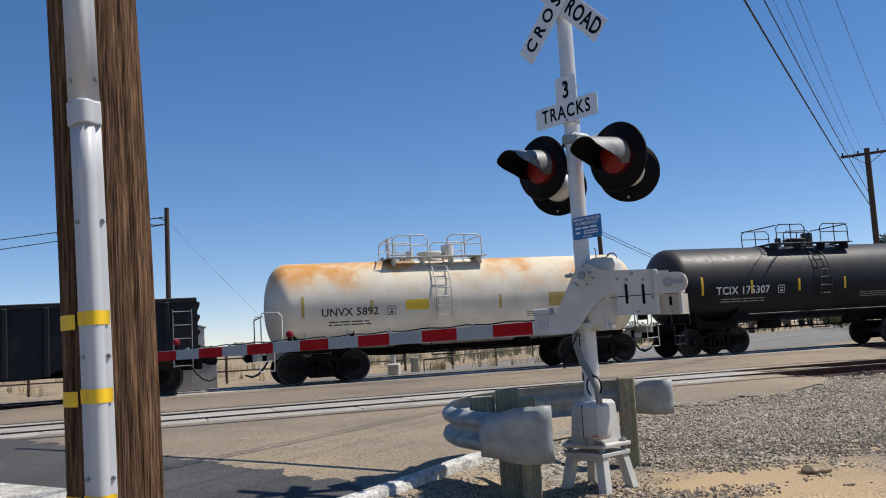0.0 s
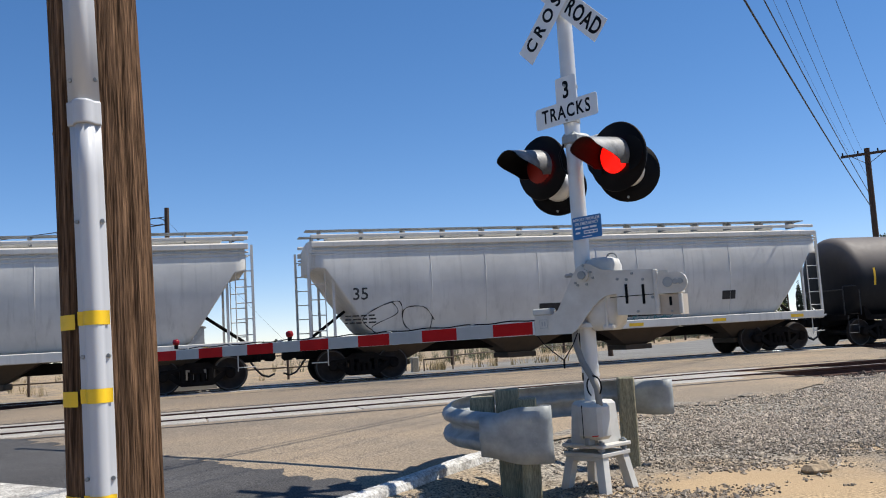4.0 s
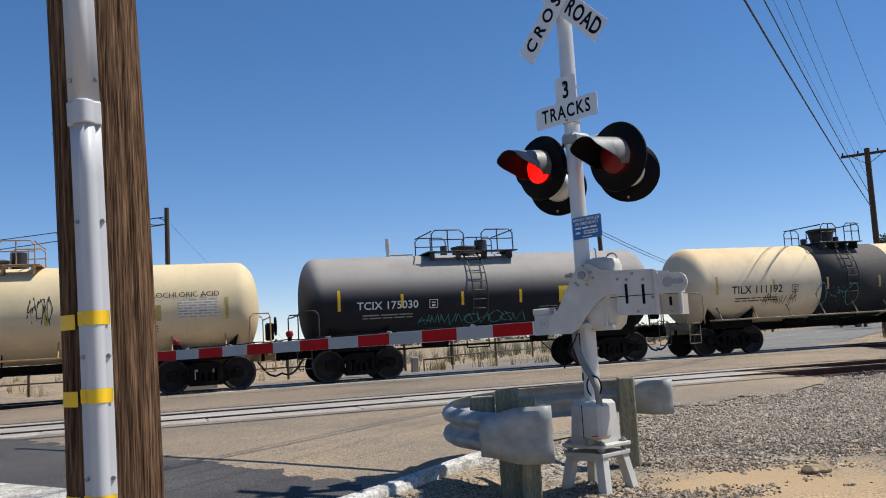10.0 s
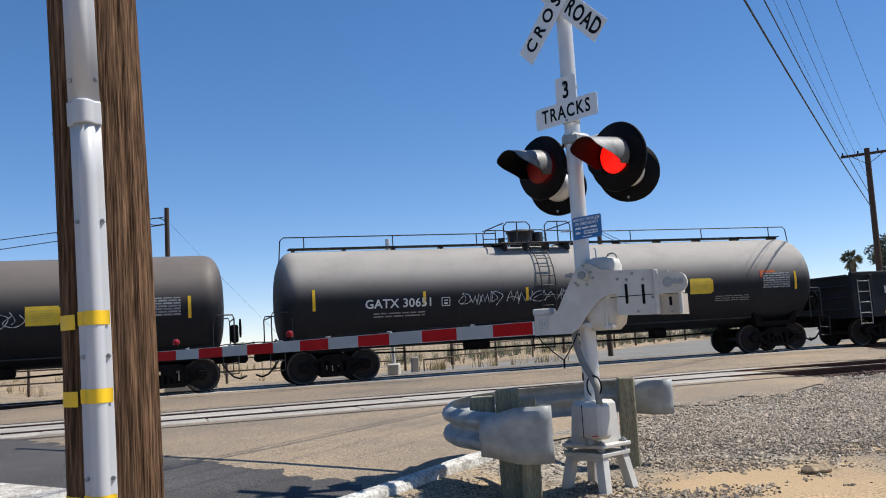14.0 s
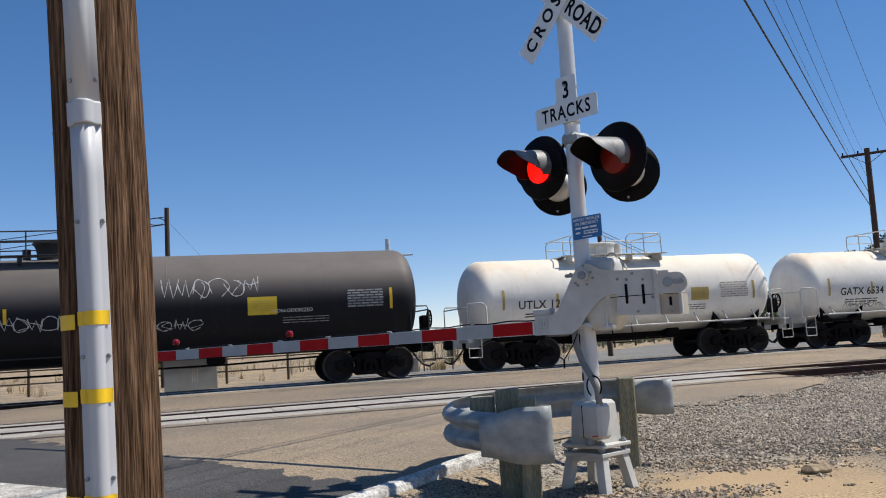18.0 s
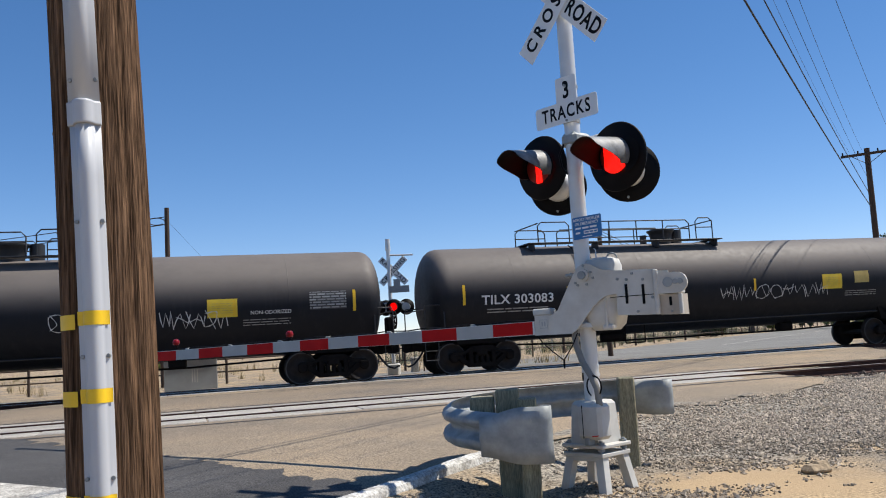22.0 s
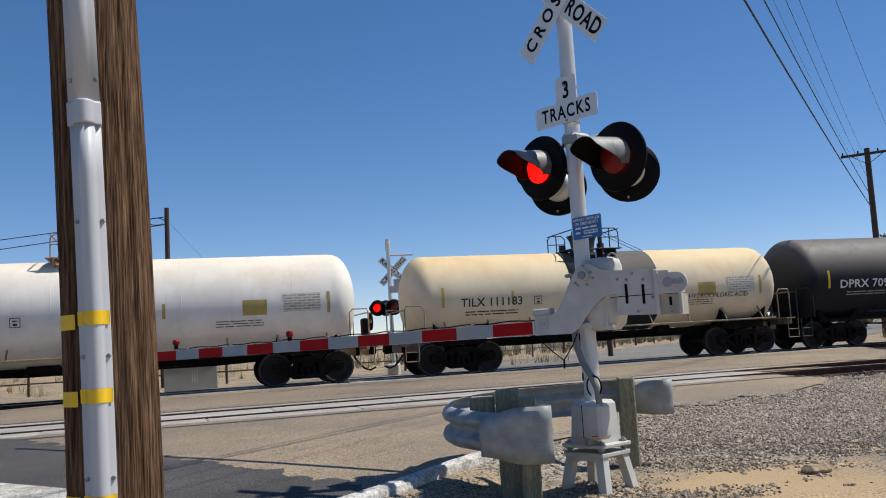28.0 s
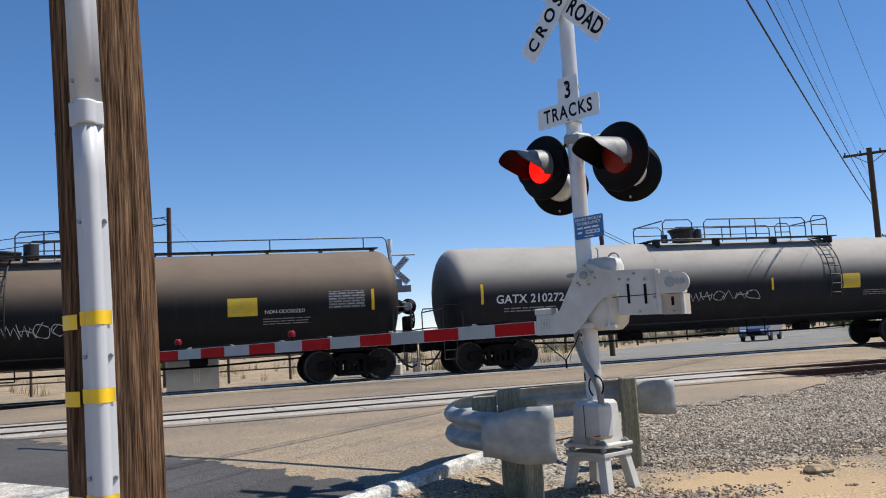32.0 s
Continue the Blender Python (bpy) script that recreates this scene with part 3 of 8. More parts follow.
GROUND = ground_material()
xs = axis_values(-2500, 2500, -8, 26, 0.16)
ys = axis_values(-2500, 2500, 4, 30, 0.16)
ground = part("ground", sheet(xs, ys, ground_z), GROUND)
tagged(ground, "dry sandy ground with grey crushed stone by the tracks", "ground", kind="structure")


def strip(s0, s1, d0, d1, lift, ds=0.35, skip=None):
    """A piece of road surface laid on the ground; d0 and d1 may be functions of s."""
    sh = Shape()
    n, k = max(2, int((s1 - s0) / ds)), 26
    for i in range(n + 1):
        s = s0 + (s1 - s0) * i / n
        a, b = (f(s) if callable(f) else f for f in (d0, d1))
        for j in range(k + 1):
            x, y = from_road(s, a + (b - a) * j / k)
            sh.v.append((x, y, ground_z(x, y) + lift))
    sh.f = [(i * (k + 1) + j, i * (k + 1) + j + 1, (i + 1) * (k + 1) + j + 1, (i + 1) * (k + 1) + j) for i in range(n) for j in range(k)]
    sh.s = [True] * len(sh.f)
    return sh


def ragged(s):
    return right_edge(s) + 0.4 * step(s, 7.4, 10.0) + 0.12 * noise.noise(Vector((s * 1.1, 3, 0))) + 0.35 * step(s, 8, 10) * (noise.noise(Vector((s * 0.9, 8, 0))) + 0.5 * noise.noise(Vector((s * 3.7, 8, 0))))


crossing = part("pavement", strip(-1.0, 44.0, -20.6, ragged, 0.018, 0.2), PAVEMENT)
tagged(crossing, "worn tan pavement of the level crossing, dusty and patched", "pavement", kind="structure")
# dark asphalt of the approach, with a ragged end
sh = Shape()
N = 240
for i in range(N + 1):
    d = -20.5 + (20.5 - 4.12) * i / N
    end = 5.75 - 0.215 * (d + 4.05) + 0.22 * noise.noise(Vector((d * 1.1, 9, 0))) + 0.22 * noise.noise(Vector((d * 3.1, 4, 0))) + 0.14 * noise.noise(Vector((d * 9, 4, 0)))
    for j in range(25):
        s = end - 70.0 * (1 - j / 24) ** 2.2
        x, y = from_road(s, d)
        sh.v.append((x, y, ground_z(x, y) + 0.023))
sh.f = [(i * 25 + j, (i + 1) * 25 + j, (i + 1) * 25 + j + 1, i * 25 + j + 1) for i in range(N) for j in range(24)]
sh.s = [True] * len(sh.f)
tagged(part("road", sh, ASPHALT), "dark grey asphalt road before the crossing", "road", kind="structure")
sh = Shape()
s_rows = [0.0, 1.0, 2.5, 5.0, 8.0, 12.0, 18.0, 26.0, 40.0, 70.0, 120.0, 200.0, 400.0]
for i in range(25):
    d = -19.0 + 13.6 * i / 24
    s0 = (28.35 + 0.25 * noise.noise(Vector((d * 0.8, 2, 0))) + d * math.cos(ROAD)) / math.sin(ROAD)
    for q in s_rows:
        x, y = from_road(s0 + q, d)
        sh.v.append((x, y, ground_z(x, y) + 0.024))
k = len(s_rows)
sh.f = [(i * k + j, (i + 1) * k + j, (i + 1) * k + j + 1, i * k + j + 1) for i in range(24) for j in range(k - 1)]
sh.s = [True] * len(sh.f)
far_road = part("road", sh, material("grey_asphalt", (0.21, 0.20, 0.18), 0.88, 0, 0.3, 0.3, bump=0.3, bump_scale=60, fine=0.4, spec=0.3))
tagged(far_road, "sun-bleached grey asphalt road beyond the tracks", "road", kind="structure")
tagged(part("stop_line", strip(4.10, 4.86, -19.0, -6.35, 0.027), WHITE_LINE), "worn white stop line painted on asphalt", "road marking", kind="structure")
tagged(part("lane_line", strip(50.0, 300.0, -12.2, -12.05, 0.03, 2.0), WHITE_LINE), "thin pale lane line on the far road", "road marking", kind="structure")

# kerb of the signal's island: its tall face looks to the island, its top is barely above the road
sh = Shape()
kerb = []
for i in range(61):
    s = 7.32 - 62.0 * (1 - i / 60) ** 2.6
    kerb.append((s, -4.02 - 0.07 * step(s, 5.6, 6.6) + 0.02 * math.sin(s * 2)))
prof = [(-0.085, -0.06), (-0.08, 0.028), (-0.05, 0.05), (0.04, 0.052), (0.075, 0.03), (0.09, -0.02), (0.10, -0.30)]
for s, d in kerb:
    for du, dz in prof:
        x, y = from_road(s, d + du)
        wob = noise.noise(Vector((s * 3, du * 9, dz * 9))) + 0.7 * noise.noise(Vector((s * 11, du * 20, dz * 9)))
        x, y = x + 0.012 * wob, y - 0.012 * wob
        sh.v.append((x, y, road_z(y) + 0.02 + dz + 0.014 * wob))
n = len(prof)
sh.f = [(i * n + j, i * n + j + 1, (i + 1) * n + j + 1, (i + 1) * n + j) for i in range(60) for j in range(n - 1)]
sh.f += [tuple(range(n)), tuple(range(60 * n + n - 1, 60 * n - 1, -1))]
sh.s = [False] * len(sh.f)
tagged(part("kerb", sh, CURB_PAINT), "chipped white-painted concrete kerb", "kerb", kind="structure")

# tracks
rail_prof = [(-0.07, -0.17), (0.07, -0.17), (0.07, -0.155), (0.012, -0.13), (0.012, -0.05), (0.036, -0.035), (0.036, -0.006), (-0.036, -0.006), (-0.036, -0.035), (-0.012, -0.05), (-0.012, -0.13), (-0.07, -0.155)]
tie_me = Shape().box((0, 0, 0), (0.22, 2.6, 0.16), 0.02).mesh("tie")
tie_me.materials.append(TIE)


def edge_x(y, d):
    """Where the road's edge at d to its right crosses the line y."""
    return (d + y * math.cos(ROAD)) / math.sin(ROAD)


panel_mes = {}
for yc in TRACKS_AT:
    track = thing("railway_track", "railway track of rusty steel rails with polished tops on tarred ties", "railway track", (0, yc, 0), kind="structure")
    for side in (-0.7535, 0.7535):
        sh = Shape()
        for x in (-800, 800):
            sh.v += [(x, side + a, RAIL_Z + b) for a, b in rail_prof]
        k = len(rail_prof)
        sh.f = [(i, (i + 1) % k, (i + 1) % k + k, i + k) for i in range(k)]
        sh.s = [False] * k
        part("rail", sh, RAIL, track)
        part("rail_head", Shape().box((0, side, RAIL_Z - 0.003), (1600, 0.066, 0.006), 0.002), RAIL_TOP if yc > 20 else RAIL_DULL, track, "polished running surface of a rail")
    lo, hi = edge_x(yc, -20.6), 12.0 if yc < 20 else 23.5
    x = lo - 18
    while x < hi + 46:
        if x < lo - 0.1 or x > hi + 0.3:
            piece("tie", tie_me, track, pose(x, 0, RAIL_Z - 0.25, 0, 0, random.uniform(-1, 1)))
        x += 0.54
    # precast panels beside and between the rails
    for key, wid, off in (("field", 0.62, -1.145), ("gauge", 1.24, 0.0), ("field", 0.62, 1.145)):
        if key not in panel_mes:
            panel_mes[key] = Shape().box((0, 0, 0), (2.42, wid, 0.16), 0.012).mesh("crossing_panel")
            panel_mes[key].materials.append(PANEL)
        x = lo + 0.4 + off
        while x < hi + off - 0.9:
            piece("crossing_panel", panel_mes[key], track, pose(x + 1.22, off, RAIL_Z - 0.099 + random.uniform(-0.004, 0.003)))
            x += 2.44
    for off in (-0.7535 - 0.06, -0.7535 + 0.085, 0.7535 - 0.085, 0.7535 + 0.06):
        part("flangeway_filler", Shape().box(((lo + hi) / 2, off, RAIL_Z - 0.06), (hi - lo - 1.5, 0.07, 0.05), 0.01), SEAM, track, "black rubber strip beside a rail")
# tarred patches and seams in the pavement beside the tracks
for i, (x, y, l, w) in enumerate(((1.0, 22.9, 26.0, 0.07), (3.0, 17.35, 26.0, 0.1), (2.0, 13.55, 24.0, 0.09))):
    strip_me = Shape()
    for j in range(61):
        xx = x - l / 2 + l * j / 60 + y - 15
        yy = y + 0.05 * noise.noise(Vector((xx * 0.7, i, 0)))
        ww = w * (0.6 + 0.8 * abs(noise.noise(Vector((xx * 1.7, i + 5, 0)))))
        strip_me.v += [(xx, yy - ww, ground_z(xx, yy) + 0.023), (xx, yy + ww, ground_z(xx, yy) + 0.023)]
    strip_me.f = [(2 * j, 2 * j + 2, 2 * j + 3, 2 * j + 1) for j in range(60)]
    strip_me.s = [False] * 60
    tagged(part("tar_seam", strip_me, SEAM), "black tar seam in the pavement along a track", "road seam", kind="structure")


# loose ballast, one heap of small stones
def scatter(name, count, place, size, mat, label, category, seed):
    rng = np.random.default_rng(seed)
    base = np.array([(1, 0, 0), (-1, 0, 0), (0, 1, 0), (0, -1, 0), (0, 0, 1), (0, 0, -1)], float)
    tri = np.array([(0, 2, 4), (2, 1, 4), (1, 3, 4), (3, 0, 4), (2, 0, 5), (1, 2, 5), (3, 1, 5), (0, 3, 5)])
    V, Fc = [], []
    n = 0
    while n < count:
        x, y = place(rng)
        if x is None:
            continue
        r = size * rng.uniform(0.4, 1.5)
        a = rng.uniform(0, 6.283)
        p = base * (r * rng.uniform(0.7, 1.2), r * rng.uniform(0.5, 1.0), r * rng.uniform(0.4, 0.8)) + rng.normal(0, r * 0.16, (6, 3))
        c, s_ = math.cos(a), math.sin(a)
        q = np.stack([p[:, 0] * c - p[:, 1] * s_ + x, p[:, 0] * s_ + p[:, 1] * c + y, p[:, 2] + ground_z(x, y) + r * 0.25], 1)
        V.append(q)
        Fc.append(tri + 6 * n)
        n += 1
    me = bpy.data.meshes.new(name)
    me.from_pydata(np.concatenate(V).tolist(), [], np.concatenate(Fc).tolist())
    me.materials.append(mat)
    return tagged(new(name, me), label, category, kind="stuff")


def ballast_place(rng):
    x, y = rng.uniform(3.2, 15.0), rng.uniform(6.6, 14.2)
    s, d = along(x, y)
    thick = step(y + 0.35 * x + 2.2 * noise.noise(Vector((x * 0.5, y * 0.5, 7))), 10.2, 12.4)
    thick *= 0.35 + 0.65 * step(noise.noise(Vector((x * 0.9, y * 0.9, 3))) + 0.6 * noise.noise(Vector((x * 2.6, y * 2.6, 1))) + 0.12 * (x - 5.5), -0.35, 0.25)
    if d < right_edge(s) + 0.35 or rng.uniform() > 0.06 + 0.94 * thick:
        return None, None
    return x, y


def line_place(rng):
    x, y = rng.uniform(8, 34), rng.uniform(13.9, 27.8)
    # left of the crossing, shade round the ties is put into darker stones
    if rng.uniform() < 0.25:
        x, y = rng.uniform(-14, -1.5), rng.uniform(23.6, 28.0)
    s, d = along(x, y)
    if -21.0 < d < right_edge(s) + 0.7 or 17.3 < y < 23.4:
        return None, None
    return x, y


scatter("ballast", 42000, ballast_place, 0.0205, STONE, "loose grey crushed stone heaped beside the track", "gravel", 3)
scatter("ballast", 9000, line_place, 0.05, STONE_DARK, "dark crushed stone between the rails", "gravel", 4)


def island_place(rng):
    x, y = rng.uniform(0.8, 9.0), rng.uniform(5.7, 10.2)
    s, d = along(x, y)
    bare = noise.noise(Vector((x * 0.75, y * 0.75, 2))) + 0.6 * noise.noise(Vector((x * 2.1, y * 2.1, 6)))
    bare += 0.9 * (1 - step(math.hypot((x - 4.5) * 0.8, y - 6.15), 0.3, 1.1))
    if d < right_edge(s) + 0.2 or rng.uniform() < 0.45 + 1.2 * bare:
        return None, None
    return x, y


scatter("pebbles", 26000, island_place, 0.0125, STONE_BROWN, "small brown-grey pebbles strewn on dusty ground", "gravel", 5)
scatter("pebbles", 2600, island_place, 0.024, STONE, "loose grey stones strewn on dusty ground", "gravel", 6)

# ---- near things: utility pole, crossing signal with its gate, guard rail ----
def pole_at(z):
    bow = min(z, 4.0)
    return (-0.216 - 0.005 * z - 0.0064 * bow * bow - 0.0512 * (z - bow), 3.175 + 0.006 * z, z)


def utility_pole():
    pole = thing("utility_pole", "rough brown wooden utility pole with conduit and yellow tape", "utility pole", pole_at(0.15))
    ox, oy, oz = pole_at(0.15)
    sh = Shape()
    n, rows = 150, 90
    for j in range(rows + 1):
        z = 0.05 + (10.3 - 0.05) * j / rows
        x, y, _ = pole_at(z)
        r0 = 0.156 - 0.003 * z
        for k in range(n):
            a = 2 * math.pi * k / n
            g = noise.noise(Vector((math.cos(a) * 9, math.sin(a) * 9, z * 0.35)))
            crack = -0.016 * max(0.0, noise.noise(Vector((math.cos(a) * 16, math.sin(a) * 16, z * 0.25 + 4))) - 0.2) / 0.4 - 0.010 * max(0.0, noise.noise(Vector((math.cos(a) * 36, math.sin(a) * 36, z * 0.5 + 9))) - 0.15) / 0.4
            r = r0 + 0.004 * g + 0.7 * crack
            sh.v.append((x + r * math.cos(a) - ox, y + r * math.sin(a) - oy, z - oz))
    sh.f = [(j * n + k, j * n + (k + 1) % n, (j + 1) * n + (k + 1) % n, (j + 1) * n + k) for j in range(rows) for k in range(n)]
    sh.s = [True] * len(sh.f)
    part("shaft", sh, POLE_WOOD, pole)

    def on_pole(ang, z, off):
        x, y, _ = pole_at(z)
        r = 0.154 - 0.003 * z + off
        a = radians(ang)
        return Vector((x + r * math.cos(a) - ox, y + r * math.sin(a) - oy, z - oz))

    # moulded cable guard: a half-round channel with flat flanges
    face = 259.0
    prof = [(-0.055, -0.010), (-0.055, 0.004), (-0.036, 0.010), (-0.032, 0.026), (-0.022, 0.041), (-0.009, 0.049), (0.005, 0.050), (0.018, 0.044), (0.027, 0.030), (0.031, 0.012), (0.044, 0.006), (0.044, -0.006)]

    def guard(z0, z1, grow, name="cable_guard"):
        sh2 = Shape()
        for z in np.linspace(z0, z1, 12):
            c = on_pole(face, z, 0.0)
            out = Vector((math.cos(radians(face)), math.sin(radians(face)), 0))
            side = Vector((-out.y, out.x, 0))
            for a, b in prof:
                sh2.v.append(tuple(c + side * (a * grow) + out * (b * grow + (grow - 1) * 0.05)))
        m = len(prof)
        sh2.f = [(j * m + k, j * m + k + 1, (j + 1) * m + k + 1, (j + 1) * m + k) for j in range(11) for k in range(m - 1)]
        sh2.f += [tuple(range(m)), tuple(range(11 * m + m - 1, 11 * m - 1, -1))]
        sh2.s = [True] * (len(sh2.f) - 2) + [False, False]
        return part(name, sh2, CONDUIT, pole)

    guard(0.1, 2.37, 1.0)
    guard(2.36, 7.8, 1.02)
    guard(2.335, 2.415, 1.10, "cable_guard_joint")
    for z in (0.78, 1.179, 1.568, 2.01, 2.49, 2.9):
        out = Vector((math.cos(radians(face)), math.sin(radians(face)), 0))
        side = Vector((-out.y, out.x, 0))
        for a in (-0.044, 0.038):
            c = on_pole(face, z, 0.006) + side * a
            part("bolt", Shape().tube([tuple(c), tuple(c + out * 0.012)], 0.007, 8), ZINC, pole)
    for z in (1.105, 1.441, 1.692):
        sh2 = Shape()
        out = Vector((math.cos(radians(face)), math.sin(radians(face)), 0))
        side = Vector((-out.y, out.x, 0))
        for zz in (z - 0.023, z + 0.023):
            c = on_pole(face, zz, 0.0)
            for a, b in prof[1:11]:
                sh2.v.append(tuple(c + side * a * 1.04 + out * (b + 0.0025)))
        sh2.f = [(k, k + 1, k + 11, k + 10) for k in range(9)]
        sh2.s = [True] * 9
        part("yellow_band", sh2, TAPE, pole, "yellow reflective tape")
        sh2 = Shape()
        for zz in (z - 0.03, z + 0.020):
            for ang in (196, 205, 214, 223, 232):
                sh2.v.append(tuple(on_pole(ang, zz - 0.004, 0.007)))
        sh2.f = [(k, k + 1, k + 6, k + 5) for k in range(4)]
        sh2.s = [True] * 4
        part("yellow_marker", sh2, TAPE, pole, "yellow marker plate nailed to the pole")
    for z in (2.0, 2.35, 2.9):
        part("staple", Shape().tube([tuple(on_pole(170, z, 0.0)), tuple(on_pole(170, z, 0.012))], 0.006, 5), ZINC, pole)
    # crossarm and insulators up above
    arm = Shape().box((pole_at(9.7)[0] - ox, pole_at(9.7)[1] - oy, 9.7 - oz), (2.4, 0.1, 0.12), 0.01, Matrix.Rotation(radians(-48), 4, "Z"))
    part("crossarm", arm, POLE_DARK, pole)
    for z in (8.96, 9.47):
        x, y, _ = pole_at(z)
        part("cable_clamp", Shape().box((x - 0.12 - ox, y + 0.03 - oy, z - oz), (0.2, 0.08, 0.08), 0.015), ZINC, pole)
    return pole


utility_pole()

SIGNAL_AT = (3.31, 6.76, 0.25)
LEAVES = []


def spread(flat, width):
    """Lettering drawn out to a given width."""
    us = [p[0] for p in flat[0]]
    k, mid = width / (max(us) - min(us)), (max(us) + min(us)) / 2
    return [((u - mid) * k, v) for u, v in flat[0]], flat[1]


def crossing_signal():
    sig = thing("crossing_signal", "white railroad crossing signal with flashing lamps and lowered gate", "crossing signal", SIGNAL_AT, -66)
    # stand and base
    sh = Shape()
    legs = [(-0.165, -0.14), (0.165, -0.14), (-0.165, 0.14), (0.165, 0.14)]
    for x, y in legs:
        part("stand_leg", Shape().add([(x * a + dx, y * a + dy, z) for z, a in ((-0.05, 1.3), (0.30, 0.92)) for dx, dy in ((-0.04, -0.035), (0.04, -0.035), (0.04, 0.035), (-0.04, 0.035))],
                                      [(0, 1, 2, 3), (4, 7, 6, 5), (0, 4, 5, 1), (1, 5, 6, 2), (2, 6, 7, 3), (3, 7, 4, 0)]), CASTING, sig)
    sh.box((0, 0, 0.295), (0.42, 0.37, 0.035), 0.006)
    for y in (-0.15, 0.15):
        sh.box((0, y, 0.265), (0.36, 0.035, 0.05), 0.005)
    part("stand_top", sh, CASTING, sig)
    for x in (-0.17, 0.17):
        for y in (-0.145, 0.145):
            sh = Shape().tube([(x, y, 0.30), (x, y, 0.41)], 0.016, 8)
            sh.tube([(x, y, 0.325), (x, y, 0.345)], 0.03, 6)
            sh.tube([(x, y, 0.382), (x, y, 0.398)], 0.03, 6)
            part("anchor_bolt", sh, ZINC, sig)
    part("base_plate", Shape().box((0, 0, 0.365), (0.44, 0.38, 0.03), 0.006), CASTING, sig)
    sh = Shape().add([(x, y, z) for z, w, d in ((0.38, 0.145, 0.15), (0.70, 0.125, 0.135), (0.73, 0.105, 0.115)) for x, y in ((-w, -d), (w, -d), (w, d), (-w, d))],
                     [(0, 1, 5, 4), (1, 2, 6, 5), (2, 3, 7, 6), (3, 0, 4, 7), (4, 5, 9, 8), (5, 6, 10, 9), (6, 7, 11, 10), (7, 4, 8, 11), (8, 9, 10, 11), (3, 2, 1, 0)])
    part("junction_base", sh, CASTING, sig)
    bx = part("junction_box", Shape().box((0.13, -0.16, 0.575), (0.25, 0.16, 0.29), 0.028), CASTING, sig, "white cast junction box with a hinged cover")
    part("cover_seam", Shape().box((0.075, -0.2405, 0.57), (0.006, 0.004, 0.27)), BLACK, bx)
    part("seal_wire", Shape().tube([(0.17, -0.245, 0.46), (0.22, -0.25, 0.465), (0.245, -0.2, 0.47)], 0.005, 5), ARM_RED, bx)
    part("box_lug", Shape().box((0.10, -0.2, 0.41), (0.06, 0.08, 0.06), 0.01), ZINC, bx)
    part("mast", Shape().tube([(0, 0, 0.5), (0, 0, 4.75)], 0.068, 28), ALU, sig)
    part("mast_cap", Shape().tube([(0, 0, 4.74), (0, 0, 4.8)], [0.078, 0.05], 16), CASTING, sig)
    for z in (0.93, 1.0):
        part("mast_band", Shape().tube([(0, 0, z), (0, 0, z + 0.025)], 0.073, 20), ALU, sig)
    # cable conduit bends down into the box
    part("cable_conduit", Shape().tube([(-0.04, -0.12, 1.34), (-0.02, -0.14, 1.2), (0.06, -0.17, 1.06), (0.16, -0.19, 0.94), (0.22, -0.2, 0.84), (0.22, -0.18, 0.66)], 0.028, 10), material("grey_liquid_tight", (0.24, 0.225, 0.195), 0.5), sig)
    loop = [(0.19 + 0.075 * math.cos(radians(a)), -0.2, 0.86 + 0.085 * math.sin(radians(a))) for a in range(-60, 250, 20)]
    part("loose_cable", Shape().tube(loop, 0.007, 6), BLACK, sig)
    part("hand_hole", Shape().box((-0.02, -0.07, 0.97), (0.035, 0.02, 0.11), 0.008), ALU, sig)
    part("hand_hole_slot", Shape().box((-0.02, -0.083, 0.93), (0.012, 0.006, 0.07)), BLACK, sig)

    # crossbuck
    for ang, letters, y, pos in ((45, "CROSSING", -0.098, 0), (-45, "RAIL ROAD", -0.085, 0)):
        rot = pose(0.03, y, 4.24, 0, 0, 0) @ Matrix.Rotation(radians(-ang), 4, "Y")
        bl = part("crossbuck_blade", Shape().box((0, 0, 0), (1.22, 0.006, 0.215), 0.003, rot.to_3x3().to_4x4()), SIGN_WHITE, sig, "white crossbuck blade")
        bl.location = (0.03, y, 4.24)
        inv = rot.to_3x3().to_4x4()

        def on_blade(u, v, inv=inv):
            return tuple(inv @ Vector((u, -0.0048, v)))
        if letters == "CROSSING":
            flat_part("letters", spread(text_flat("CROSSING", 0.122, 0.04, 1.0, 1.5), 1.06), SIGN_BLACK, bl, on_blade)
        else:
            for word, du in (("RAIL", -0.36), ("ROAD", 0.36)):
                flat_part("letters", join_flat((text_flat(word, 0.138, 0.04, 0.78, 1.12), du, 0)), SIGN_BLACK, bl, on_blade)
    part("crossbuck_clamp", Shape().box((0, -0.07, 4.24), (0.12, 0.04, 0.1), 0.01), ZINC, sig)

    # number of tracks
    def rounded(w, h, r=0.025, cx=0.0, cz=0.0):
        pts = []
        for qx, qz, a0 in ((1, 1, 0), (-1, 1, 90), (-1, -1, 180), (1, -1, 270)):
            for k in range(4):
                a = radians(a0 + 30 * k)
                pts.append((cx + qx * (w / 2 - r) + r * math.cos(a), cz + qz * (h / 2 - r) + r * math.sin(a)))
        return pts
    t1 = part("track_sign", Shape().plate(rounded(0.23, 0.26, 0.02, 0.037, 3.40), -0.094, -0.089), SIGN_WHITE, sig)
    flat_part("letters", text_flat("3", 0.145, 0.034, 0.8), SIGN_BLACK, t1, lambda u, v: (0.037 + u, -0.0955, 3.405 + v))
    t2 = part("track_sign", Shape().plate(rounded(0.70, 0.19, 0.025, 0.024, 3.215), -0.099, -0.094), SIGN_WHITE, sig)
